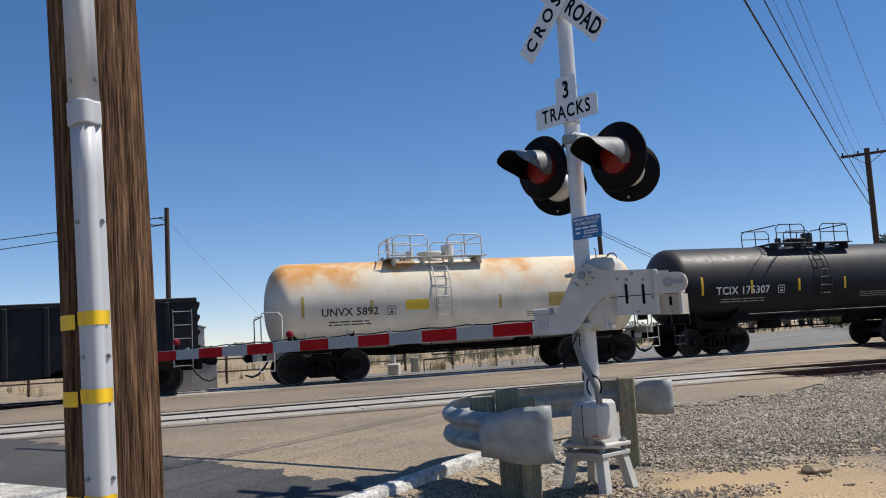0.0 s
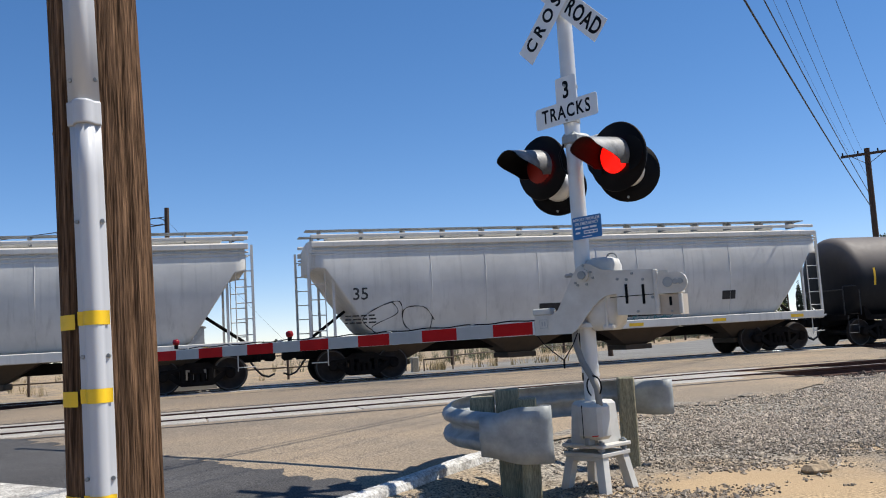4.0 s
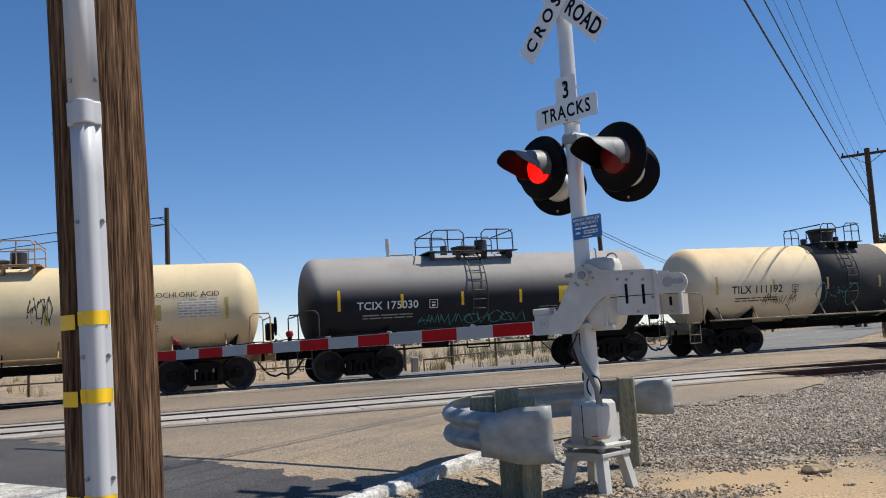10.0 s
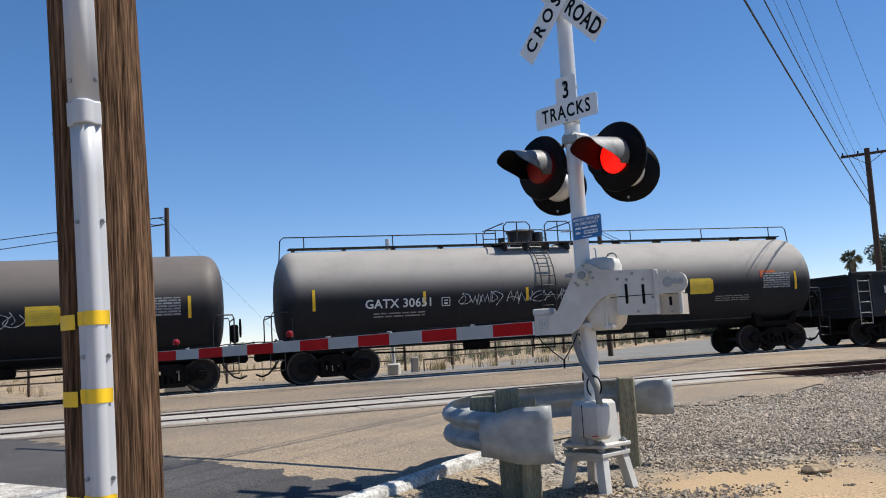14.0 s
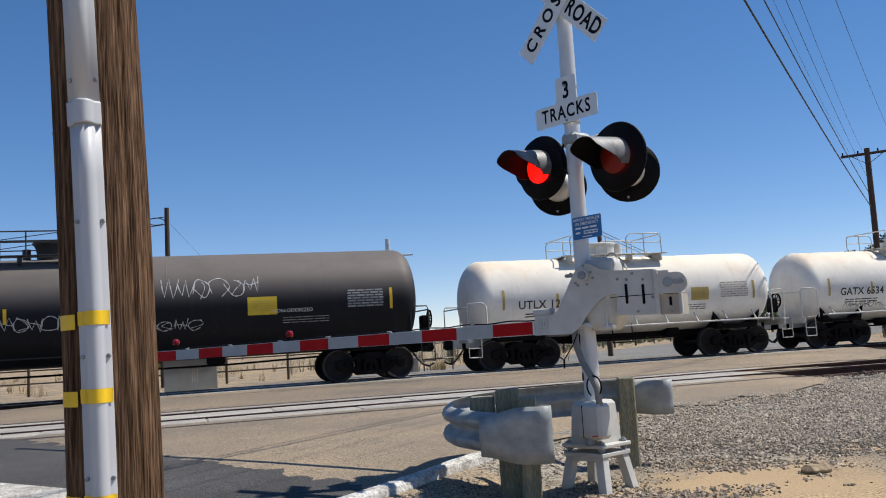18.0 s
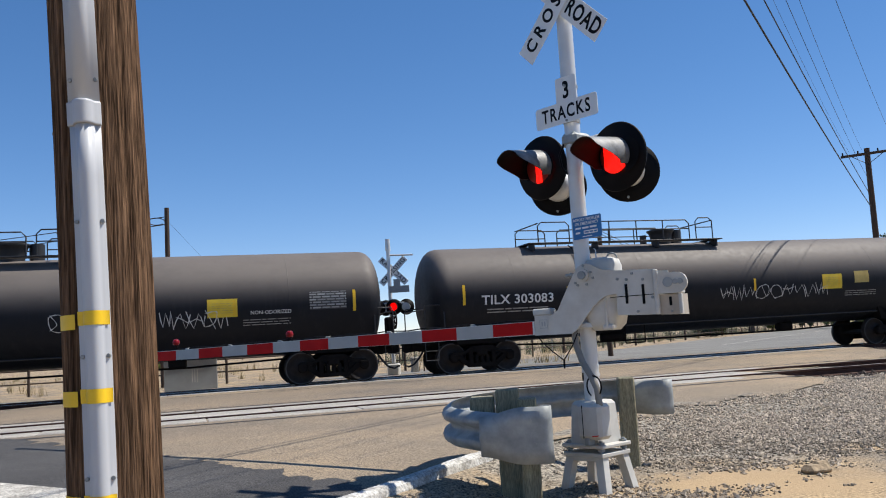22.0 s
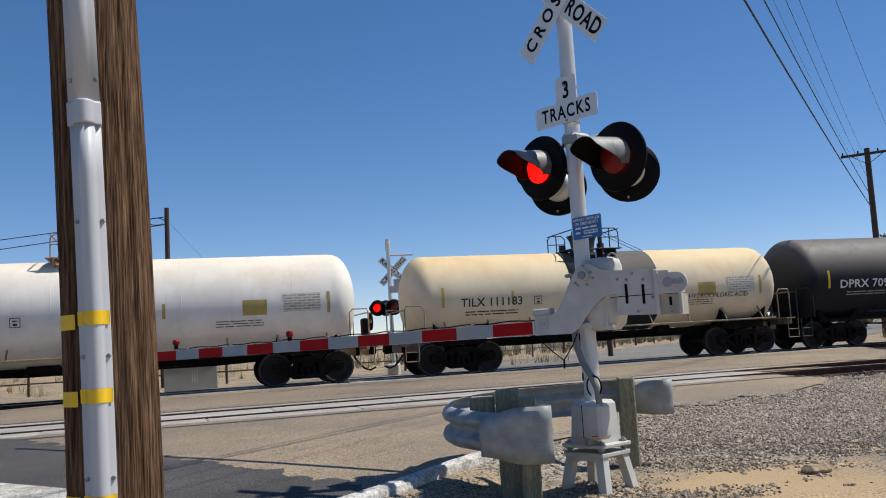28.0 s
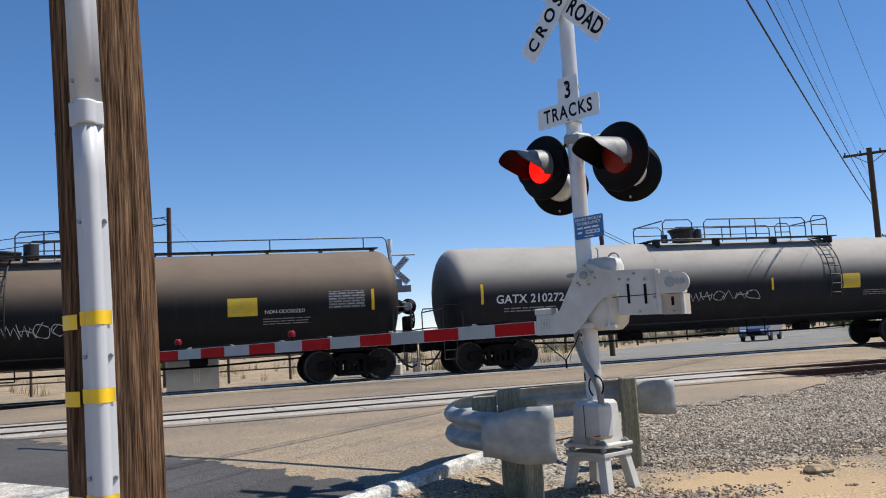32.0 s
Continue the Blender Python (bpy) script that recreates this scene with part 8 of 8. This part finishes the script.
def flat_car(at, label, L, paint, deep, seed):
    rng = random.Random(seed)
    car = thing("flat_car", label, "flat car", at, group="cars of the freight train")
    pm = PAINTS[paint]
    running_gear(car, L / 2 - 1.35, L / 2 + 0.75)
    if deep:
        out = [(-L / 2, 1.52), (L / 2, 1.52), (L / 2, 1.02), (L / 2 - 2.1, 0.98), (L / 2 - 3.5, 0.42), (-L / 2 + 3.5, 0.42), (-L / 2 + 2.1, 0.98), (-L / 2, 1.02)]
    else:
        out = [(-L / 2, 1.30), (L / 2, 1.30), (L / 2, 0.98), (L / 2 - 1.5, 0.98), (-L / 2 + 1.5, 0.98), (-L / 2, 0.98)]
    for y in (-1.42, 1.42):
        part("side_sill", Shape().plate(out, y - 0.05, y + 0.05), pm, car)
        part("top_flange", Shape().box((0, y, 1.53 if deep else 1.31), (L, 0.22, 0.05), 0.01), pm, car)
    if deep:
        part("side_step", Shape().box((0, -1.50, 1.28), (L - 0.1, 0.07, 0.06), 0.01), pm, car)
        part("floor_pan", Shape().box((0, 0, 0.75), (L - 5.6, 2.8, 0.08)), UNDER, car)
        for sgn in (-1, 1):
            part("end_deck", Shape().box((sgn * (L / 2 - 1.4), 0, 1.42), (2.8, 2.8, 0.08)), pm, car)
        flat_part("reporting_mark", text_flat("LW  70043", 0.20, 0.012), MARK_BLACK, car, wall_map(-1.47, -L / 2 + 2.6, 1.40), "reporting mark and car number")
        flat_part("weight_data", bars_flat(1.4, 0.1, 1, rng, 0.6), MARK_BLACK, car, wall_map(-1.47, -L / 2 + 5.2, 1.40))
        flat_part("warning_label", rect_flat(0.5, 0.24), MARK_GREY, car, wall_map(-1.47, L / 2 - 4.3, 1.12))
        for x in (-L / 2 + 1.0, L / 2 - 1.3):
            flat_part("reflector", rect_flat(0.55, 0.12), CHEVRON, car, wall_map(-1.47, x, 1.41))
    else:
        part("belly_sill", Shape().box((0, 0, 0.88), (L - 1.0, 1.9, 0.4), 0.02), UNDER, car)
        part("deck", Shape().box((0, 0, 1.26), (L - 0.02, 2.76, 0.08)), pm, car)
        sh = Shape()
        for k in range(7):
            x = -L / 2 + 0.7 + 0.32 * k + rng.uniform(0, 0.1)
            sh.box((x, rng.uniform(-0.9, 0.2), 1.36), (0.14, 0.2, rng.uniform(0.1, 0.25)), 0.03)
        for x in (-L / 2 + 0.15, -L / 2 + 0.9):
            sh.tube([(x, -0.6, 1.28), (x, -0.6, 1.78)], 0.03, 8)
        part("deck_fittings", sh, UNDER, car, "black hitches and posts on the deck")
        flat_part("owner_print", bars_flat(1.4, 0.14, 1, rng, 0.6), CHEVRON_OLD, car, wall_map(-1.47, 0.8, 1.17))
        for x in (-L / 2 + 1.6, L / 2 - 1.6):
            flat_part("reflector", rect_flat(0.18, 0.14), MARK_GREY, car, wall_map(-1.47, x, 1.08))
    part("centre_sill", Shape().box((0, 0, 0.86), (L + 0.4, 0.4, 0.3), 0.02), UNDER, car)
    for sgn in (-1, 1):
        sh = Shape()
        sh.box((sgn * (L / 2 + 0.2), -0.8, 1.5), (0.3, 0.5, 0.25), 0.03)
        sh.tube([(sgn * (L / 2 + 0.1), -1.35, 0.5), (sgn * (L / 2 + 0.1), -1.35, 1.9), (sgn * (L / 2 + 0.1), -0.9, 1.9), (sgn * (L / 2 + 0.1), -0.9, 1.5)], 0.02, 6)
        sh.tube([(sgn * (L / 2 - 0.3), -1.5, 0.45), (sgn * (L / 2 + 0.1), -1.5, 0.45)], 0.015, 5)
        part("end_handrail", sh, UNDER, car)
    return car

# ---- the forty cars, front to rear; c: centre along the train ----
CARS = []


def put(c, car):
    CARS.append((c, car))


def at0(c):
    return (c, TRACKS_AT[0], RAIL_Z)


LONG = "long"
put(20.91, tank_car(at0(20.91), "glossy black tank car with white lettering and roof platform", 11.3, 2.62, 3.62, "soot", "TCIX 175307", platform=(0.09, 3.3, "dome"), seed=11, placard=False))
put(8.19, tank_car(at0(8.19), "cream tank car stained with orange rust on its crown", 11.8, 2.62, 3.52, "rusty", "UNVX 5892", size=0.94, mark_mat=MARK_BLACK, platform=(-0.78, 3.1, "dome"), seed=12, frame_sill=True, dome_white=True, mark_at=-3.6,
     tags=[("panel", RAILING_RUST, -2.0, 1.72, 1.2, 0.5, 0), ("panel", PLACARD, -1.6, -0.1, 0.7, 0.3, 0)]))
put(-7.28, gondola(at0(-7.28), "black steel gondola car with white lettering", 15.25, 2.46, [("NK  CR", -5.85, 2.0, 0.30), ("52  0074", -5.65, 1.58, 0.28)], 13))
put(-27.43, centerbeam(at0(-27.43), "red-brown centerbeam car stacked with white plastic-wrapped bundles", 21.8, 4.30, 14))
put(-47.70, tank_car(at0(-47.70), "black tank car with brown dust and yellow reflectors", 16.79, 2.95, 3.87, "black", "SKSX 101430", size=1.15, platform=(-1.14, 2.4, "dome"), seed=15, bars=3,
     tags=[("tag", TAG_WHITE, 0.9, -0.2, 1.4, 0.35, 4), ("panel", PLACARD, -1.9, 0.05, 0.75, 0.36, 0), ("panel", PLACARD, 2.2, -0.55, 0.7, 0.6, 0)]))
put(-66.06, covered_hopper(at0(-66.06), "light grey covered hopper car with rounded panelled sides", 17.4, 4.42, "hopper_grey", 4, [("35", -7.2, 2.45, 0.34)], 16,
     tags=[("patch", TAG_BLACK, 0.6, 1.68, 4.6, 0.55, 0), ("bubble", (TAG_ORANGE, TAG_BLACK), 0.6, 1.60, 4.4, 0.34, 9), ("tag", TAG_TEAL, 0.9, 1.34, 4.0, 0.2, 6), ("tag", TAG_BLACK, -6.0, 1.7, 2.0, 1.0, 2), ("patch", TAG_BLACK, 5.0, 1.95, 0.5, 0.28, 0)]))
put(-85.29, covered_hopper(at0(-85.29), "light grey covered hopper car with black tags and grey patches", 18.2, 4.42, "hopper_grey", 4, [], 17,
     tags=[("patch", MARK_GREY, -5.1, 2.05, 3.2, 0.8, 0), ("patch", PATCH_TAN, -2.4, 2.95, 1.2, 0.8, 0), ("tag", TAG_BLACK, -3.2, 2.0, 2.8, 0.6, 9), ("patch", BLACK, 0.4, 2.0, 1.5, 0.8, 0)]))
put(-103.31, tank_car(at0(-103.31), "black tank car with yellow lettering, brown-dusted crown", 16.21, 2.95, 3.87, "black", "UTLX 206288", size=1.15, mark_mat=MARK_YELLOW, platform=(-0.67, 3.8, "dome"), seed=18,
     tags=[("tag", TAG_WHITE, -3.1, -0.5, 0.8, 0.5, 3), ("panel", PLACARD, 4.9, -0.2, 0.5, 0.24, 0)]))
put(-122.20, tank_car(at0(-122.20), "black pressure tank car with a railed roof walk and bright graffiti", 18.75, 2.95, 3.82, "soot", "TILX 302009", bowl=(0.5, 0.40, 0.46, 0.8), platform=(0.3, 2.6, "dome"), full_rail=True, seed=19,
     tags=[("tag", TAG_BLUE, -4.2, -0.5, 1.5, 0.5, 4), ("tag", TAG_WHITE, 4.3, 0.0, 2.4, 0.6, 5), ("tag", TAG_OLIVE, 7.2, 0.1, 1.1, 0.9, 4), ("tag", TAG_TEAL, -6.9, -0.6, 1.6, 0.5, 3), ("tag", TAG_WHITE, -0.6, -0.4, 1.0, 0.7, 3), ("panel", TAG_WHITE, 3.3, -0.3, 1.2, 0.4, 0)]))
put(-141.66, covered_hopper(at0(-141.66), "weathered light grey covered hopper car with blue and black graffiti", 17.7, 4.42, "hopper_warm", 4, [("TRLX", -6.9, 2.52, 0.3), ("5794", -6.9, 2.15, 0.28)], 20, rounded=False,
     tags=[("bubble", (TAG_TEAL_PALE, TAG_BLACK), -0.6, 1.84, 7.4, 0.95, 6), ("tag", TAG_BLUE, -0.4, 1.62, 5.8, 0.7, 13), ("tag", TAG_SKY, -0.3, 1.55, 5.6, 0.5, 15), ("tag", TAG_OLIVE, -0.3, 1.40, 5.0, 0.14, 8), ("bubble", (TAG_SILVER, TAG_BLACK), 4.9, 1.86, 2.7, 1.05, 4),
           ("tag", TAG_RED, 7.0, 2.15, 0.9, 0.4, 4), ("tag", TAG_PINK, 3.9, 2.42, 0.9, 0.2, 4), ("tag", TAG_PINK, 6.6, 2.52, 1.0, 0.2, 5), ("tag", TAG_WHITE, -6.6, 1.7, 2.0, 0.5, 4), ("tag", TAG_TEAL_PALE, -6.8, 3.0, 1.2, 0.4, 3)]))
put(-158.86, open_hopper(at0(-158.86), "faded black open hopper car with rust-streaked white emblem", 15.2, 3.55, 21))
put(-173.82, tank_car(at0(-173.82), "cream tank car with a black band round its middle", 12.84, 2.62, 3.62, "cream", "TILX 111192", platform=(-0.07, 1.8, "dome"), railing=RAILING_BLACK, band=("band_black", -1.35, 1.75), frame_sill=True, seed=22,
     tags=[("tag", TAG_BLACK, -3.0, -0.6, 1.3, 0.5, 5), ("tag", TAG_TEAL, -0.7, -0.5, 1.8, 0.9, 4), ("HYDROCHLORIC ACID", MARK_BLACK, 3.7, -0.4, 0, 0.16, 0), ("tag", TAG_BLACK, 4.3, -0.75, 1.3, 0.3, 6)]))
put(-187.13, tank_car(at0(-187.13), "grey-dusted black tank car with teal graffiti", 11.19, 2.62, 3.66, "grey", "TCIX 175030", size=0.94, platform=(-0.39, 2.9, "dome"), seed=23,
     tags=[("tag", TAG_TEAL, -0.6, -0.75, 3.4, 0.4, 9)]))
put(-200.59, tank_car(at0(-200.59), "yellowed cream tank car with black lettering", 13.31, 2.62, 3.62, "yellowed", "UTLX 130510", platform=(-0.33, 2.6, "dome"), railing=RAILING_RUST, frame_sill=True, seed=24,
     tags=[("tag", TAG_BLACK, -2.4, -0.1, 2.2, 0.6, 5), ("tag", TAG_WHITE, 3.4, -0.2, 2.2, 0.8, 3), ("HYDROCHLORIC ACID", MARK_BLACK, 4.4, 0.35, 0, 0.15, 0), ("tag", TAG_BLACK, 1.0, 0.1, 0.6, 0.7, 3)]))
put(-215.08, tank_car(at0(-215.08), "white tank car with a black lower half", 13.11, 2.75, 3.66, "twotone_low", "UTLX 130013", platform=(-0.48, 2.8, "dome"), railing=RAILING_WHITE, seed=25,
     tags=[("tag", TAG_RED, 0.2, 0.1, 1.9, 0.35, 5), ("tag", TAG_BLACK, -3.0, 0.55, 1.0, 0.2, 5)]))
put(-229.74, tank_car(at0(-229.74), "cream tank car with a brick-red band round its middle", 12.89, 2.66, 3.60, "cream", "GATX 32848", bowl=(0.0, 0.24, 0.45, 0.9), platform=(-0.07, 1.9, "dome"), railing=RAILING_BLACK, band=("band_red", -1.3, 1.85), frame_sill=True, seed=26, mark_at=-4.1,
     tags=[("tag", TAG_BLACK, -4.0, -0.7, 0.9, 0.3, 4), ("tag", TAG_BLACK, -2.5, -0.45, 0.35, 0.6, 2), ("bars", MARK_BLACK, 4.2, 0.0, 1.1, 0.12, 1)]))
put(-245.08, gondola(at0(-245.08), "black steel gondola car covered in pale outline graffiti", 15.35, 2.42, [("MWCX", -5.75, 1.86, 0.26), ("200746", -5.7, 1.50, 0.27)], 27,
     tags=[(TAG_WHITE, -4.2 + 1.25 * k, 1.3, 0.85, 0.75, 1) for k in range(7)]))
put(-263.06, tank_car(at0(-263.06), "grey-dusted black tank car with a railed roof walk", 18.05, 2.97, 3.87, "grey", "GATX 30651", bowl=(-0.2, 0.42, 0.5, 0.85), platform=(-0.92, 2.5, "dome"), full_rail=0.42, seed=28, mark_at=-5.6,
     tags=[("tag", TAG_WHITE, -3.1, -0.2, 1.3, 0.4, 4), ("tag", TAG_WHITE, -1.2, -0.2, 2.2, 0.4, 5), ("tag", TAG_WHITE, 1.2, -0.1, 1.9, 0.5, 4), ("panel", TAG_ORANGE, 7.0, 0.2, 0.6, 0.25, 0)]))
put(-282.59, tank_car(at0(-282.59), "black tank car with brown dust and white tags", 18.1, 2.97, 3.85, "black", "DPRX 209741", size=1.36, platform=(-0.53, 4.4, LONG), full_rail=False, seed=29,
     tags=[("tag", TAG_WHITE, -1.6, 0.0, 2.0, 0.4, 5), ("tag", TAG_WHITE, 0.0, -0.5, 1.4, 0.3, 4), ("tag", TAG_WHITE, 3.0, -0.2, 2.0, 0.4, 5), ("LIQUEFIED PETROLEUM GAS", MARK_WHITE, 6.0, -0.28, 0, 0.10, 0)]))
put(-298.79, tank_car(at0(-298.79), "short black tank car with white lettering", 11.5, 2.45, 3.38, "soot", "TILX 101643", platform=(0.2, 2.4, "dome"), seed=30, tags=[("tag", TAG_WHITE, -3.6, -0.5, 1.2, 0.3, 4)]))
put(-312.95, tank_car(at0(-312.95), "off-white tank car with dark underside and maroon graffiti", 15.23, 2.95, 3.87, "twotone_low", "LTCX 1922", platform=(1.55, 1.6, "bare"), railing=RAILING_CREAM, seed=31, hoops=(-2.45, 1.55), mark_at=-5.7, placard=False,
     tags=[("bubble", (TAG_RED, TAG_BLACK), -3.15, -0.64, 2.75, 0.98, 3), ("KON", TAG_WHITE, -3.2, -0.66, 0, 1.06, 3), ("tag", TAG_BLACK, -0.6, -0.33, 1.4, 0.25, 6), ("diamond", TAG_GREEN, -6.65, 0.2, 0.42, 0.42, 0), ("tag", TAG_WHITE, -1.5, -0.5, 0.6, 0.5, 4), ("tag", TAG_WHITE, -0.3, -0.95, 0.8, 0.5, 4), ("tag", TAG_WHITE, 0.85, -0.95, 0.7, 0.5, 3)]))
put(-327.54, tank_car(at0(-327.54), "clean white tank car with a railed roof platform", 10.84, 2.52, 3.36, "white", "GATX 6534", bowl=(0.0, 0.46, 0.46, 1.0), platform=(-0.08, 3.3, "dome"), railing=RAILING_WHITE, frame_sill=True, dome_white=True, seed=32, mark_at=-3.1,
     tags=[("tag", TAG_BLACK, -3.0, -0.72, 1.6, 0.25, 6), ("panel", MARK_GREY, 4.1, -0.3, 0.35, 0.25, 0), ("stain", RUN_RUST, 1.5, 1.2, 0.14, 1.35, 5), ("stain", RUN_RUST, -1.45, 1.2, 0.2, 0.7, 3), ("stain", RUN_RUST, 0.1, 1.2, 1.6, 0.5, 5)]))
put(-339.49, tank_car(at0(-339.49), "white tank car with black lettering and white railings", 10.77, 2.52, 3.42, "white", "UTLX 125580", bowl=(-0.1, 0.46, 0.46, 1.0), platform=(-0.34, 3.6, "dome"), railing=RAILING_WHITE, frame_sill=True, dome_white=True, seed=33))
put(-355.89, tank_car(at0(-355.89), "brown-dusted black tank car with white tags", 18.74, 2.97, 3.86, "black", "TILX309229", size=1.25, platform=(-2.55, 7.0, LONG), seed=34, mark_mat=MARK_GREY,
     tags=[("tag", TAG_WHITE, 3.4, 0.45, 2.6, 0.55, 6), ("tag", TAG_WHITE, 1.6, -0.55, 3.2, 0.35, 8), ("NON-ODORIZED", MARK_WHITE, 5.6, -0.28, 0, 0.10, 0), ("tag", TAG_WHITE, -0.8, -0.35, 2.0, 0.4, 6)]))
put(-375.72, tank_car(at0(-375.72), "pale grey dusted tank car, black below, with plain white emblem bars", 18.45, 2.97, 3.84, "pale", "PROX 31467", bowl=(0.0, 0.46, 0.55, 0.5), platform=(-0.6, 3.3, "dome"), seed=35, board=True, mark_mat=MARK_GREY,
     tags=[("bars", MARK_WHITE, -6.2, 0.62, 2.3, 0.42, 1), ("NON-ODORIZED", MARK_WHITE, 5.4, -0.28, 0, 0.10, 2), ("tag", TAG_RED, 2.0, -0.65, 3.0, 0.4, 7), ("panel", BLACK, 1.4, 0.1, 0.7, 0.5, 0)]))
put(-395.61, tank_car(at0(-395.61), "grey-brown dusted black tank car with roof platform", 18.71, 2.97, 3.84, "black", "TILX 303089", bowl=(-1.95, 0.42, 0.46, 0.78), ladder_at=2.9, size=1.25, platform=(1.46, 7.2, LONG), seed=36,
     tags=[("panel", TAG_WHITE, 5.6, -0.1, 0.7, 0.25, 0), ("tag", TAG_WHITE, -1.5, -0.5, 1.2, 0.3, 4)]))
put(-415.68, tank_car(at0(-415.68), "brown-dusted black tank car with white painted tags", 18.74, 2.97, 3.84, "black", "TILX 303083", size=1.25, platform=(-2.55, 7.0, LONG), seed=37,
     tags=[("tag", TAG_WHITE, 2.5, -0.35, 4.2, 0.5, 9), ("tag", TAG_WHITE, -1.6, -0.35, 1.2, 0.35, 4), ("panel", CHEVRON_OLD, 6.0, 0.0, 0.6, 0.4, 0)]))
put(-435.74, tank_car(at0(-435.74), "black tank car with dusty crown and scrawled tags", 18.59, 2.97, 3.84, "black", "TILX 305006", size=1.25, platform=(-2.52, 7.0, LONG), seed=38,
     tags=[("tag", TAG_WHITE, 1.6, -0.35, 2.6, 0.5, 6), ("tag", TAG_WHITE, 4.0, -0.4, 1.8, 0.5, 5), ("NON-ODORIZED", MARK_WHITE, 6.0, -0.28, 0, 0.10, 0)]))
put(-451.76, flat_car(at0(-451.76), "faded green flat car with black hitches on its deck", 11.4, "green", False, 39))
put(-465.73, flat_car(at0(-465.73), "dull silver depressed-well flat car", 12.5, "silver", True, 40))
put(-481.97, tank_car(at0(-481.97), "brown-dusted black tank car with pink and white graffiti", 18.06, 2.97, 3.84, "black", "DPRX 709920", size=1.36, platform=(-2.33, 5.9, LONG), seed=41, mark_at=-6.6,
     tags=[("tag", TAG_WHITE, -4.0, 0.55, 0.9, 0.8, 4), ("tag", TAG_TEAL, -2.4, 0.4, 1.2, 1.0, 4), ("tag", TAG_RED, 1.0, -0.45, 4.4, 0.5, 9), ("tag", TAG_WHITE, -0.6, -0.35, 1.4, 0.5, 4), ("LAST", MARK_WHITE, 4.0, -0.05, 0, 1.25, 2)]))
put(-501.22, tank_car(at0(-501.22), "black tank car with white tags beside its print", 18.3, 2.97, 3.84, "black", "DPRX 709744", size=1.36, platform=(-1.14, 5.6, LONG), seed=42,
     tags=[("tag", TAG_WHITE, 1.2, -0.35, 3.6, 0.6, 7), ("LIQUEFIED PETROLEUM GAS", MARK_WHITE, 5.4, -0.28, 0, 0.10, 0), ("tag", TAG_WHITE, 7.4, -0.05, 1.2, 0.35, 5)]))
put(-520.62, tank_car(at0(-520.62), "brown-dusted black tank car with faint blue graffiti", 18.1, 2.97, 3.84, "black", "DPRX 709158", bowl=(-1.95, 0.42, 0.46, 0.78), ladder_at=2.9, size=1.36, platform=(1.41, 6.6, LONG), seed=43,
     tags=[("tag", TAG_WHITE, -0.9, -0.15, 1.0, 0.4, 4), ("tag", TAG_BLUE, -1.4, -0.55, 2.8, 0.5, 6), ("tag", TAG_BLUE, 3.6, -0.5, 2.4, 0.5, 5)]))
put(-536.87, tank_car(at0(-536.87), "cream tank car with a dark band and open dome", 12.94, 2.62, 3.62, "cream", "TILX 111183", platform=(-0.23, 1.8, "dome"), railing=RAILING_BLACK, band=("band_black", -1.35, 1.75), frame_sill=True, seed=44,
     tags=[("HYDROCHLORIC ACID", MARK_BLACK, 3.9, -0.35, 0, 0.15, 0), ("tag", TAG_WHITE, -0.4, -0.35, 1.1, 0.25, 4)]))
put(-551.37, tank_car(at0(-551.37), "white tank car with rust-streaked sides", 13.01, 2.88, 3.78, "white", "GATX 217160", bowl=(-0.1, 0.48, 0.48, 0.8), platform=(-0.56, 2.6, "dome"), railing=RAILING_RUST, frame_sill=True, dome_white=True, seed=45))
put(-564.92, tank_car(at0(-564.92), "grey tank car dark below, with white lettering", 11.92, 2.8, 3.70, "grey", "GATX 228759", bowl=(-0.55, 0.46, 0.5, 1.0), platform=(0.13, 2.4, "dome"), seed=46))
put(-578.38, tank_car(at0(-578.38), "white tank car with a black band round its middle", 13.02, 2.62, 3.62, "white", "TILX 111185", platform=(-0.65, 2.2, "dome"), railing=RAILING_BLACK, band=("band_black", -1.35, 1.75), frame_sill=True, seed=47))
put(-593.68, tank_car(at0(-593.68), "tank car brown with dust above and black below", 15.24, 2.9, 3.78, "brown", "TILX 261610", platform=(-1.17, 2.4, "dome"), seed=48))
put(-611.69, tank_car(at0(-611.69), "grey-dusted tank car with streaked sides and scrawled tags", 18.9, 2.97, 3.84, "grey", "GATX 210272", bowl=(-1.95, 0.42, 0.46, 0.78), ladder_at=2.9, platform=(1.31, 7.2, LONG), seed=49,
     tags=[("tag", TAG_WHITE, -0.6, -0.45, 3.6, 0.35, 8)]))
put(-631.81, tank_car(at0(-631.81), "brown-grey dusted tank car with a railed roof walk", 18.5, 2.97, 3.84, "dun", None, platform=(-1.5, 4.0, "dome"), full_rail=0.40, seed=50, railing=RAILING_BLACK,
     tags=[("tag", TAG_WHITE, -3.4, -0.2, 2.0, 0.9, 3), ("tag", TAG_WHITE, 0.2, -0.5, 3.2, 0.4, 8), ("NON-ODORIZED", MARK_WHITE, 5.8, -0.28, 0, 0.10, 0)]))

# how far the train has run at each whole second
RUN = (0.0, 19.5, 38.96, 58.48, 78.12, 97.76, 117.4, 137.04, 156.68, 176.41, 196.05, 215.65, 235.29, 254.96, 274.67, 294.31, 313.95, 333.69, 353.23, 372.93, 392.65,
       412.34, 432.08, 451.72, 471.36, 490.85, 510.49, 530.13, 549.77, 569.51, 589.6, 609.1, 628.68)


def motions():
    """The train rolls by from left to right; the leaves added over the lamps slide apart in turn."""
    for c, car in CARS:
        walk(car, [(float(t), pose(c + run, TRACKS_AT[0], RAIL_Z)) for t, run in enumerate(RUN)])
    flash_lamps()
    drive_car()

motions()
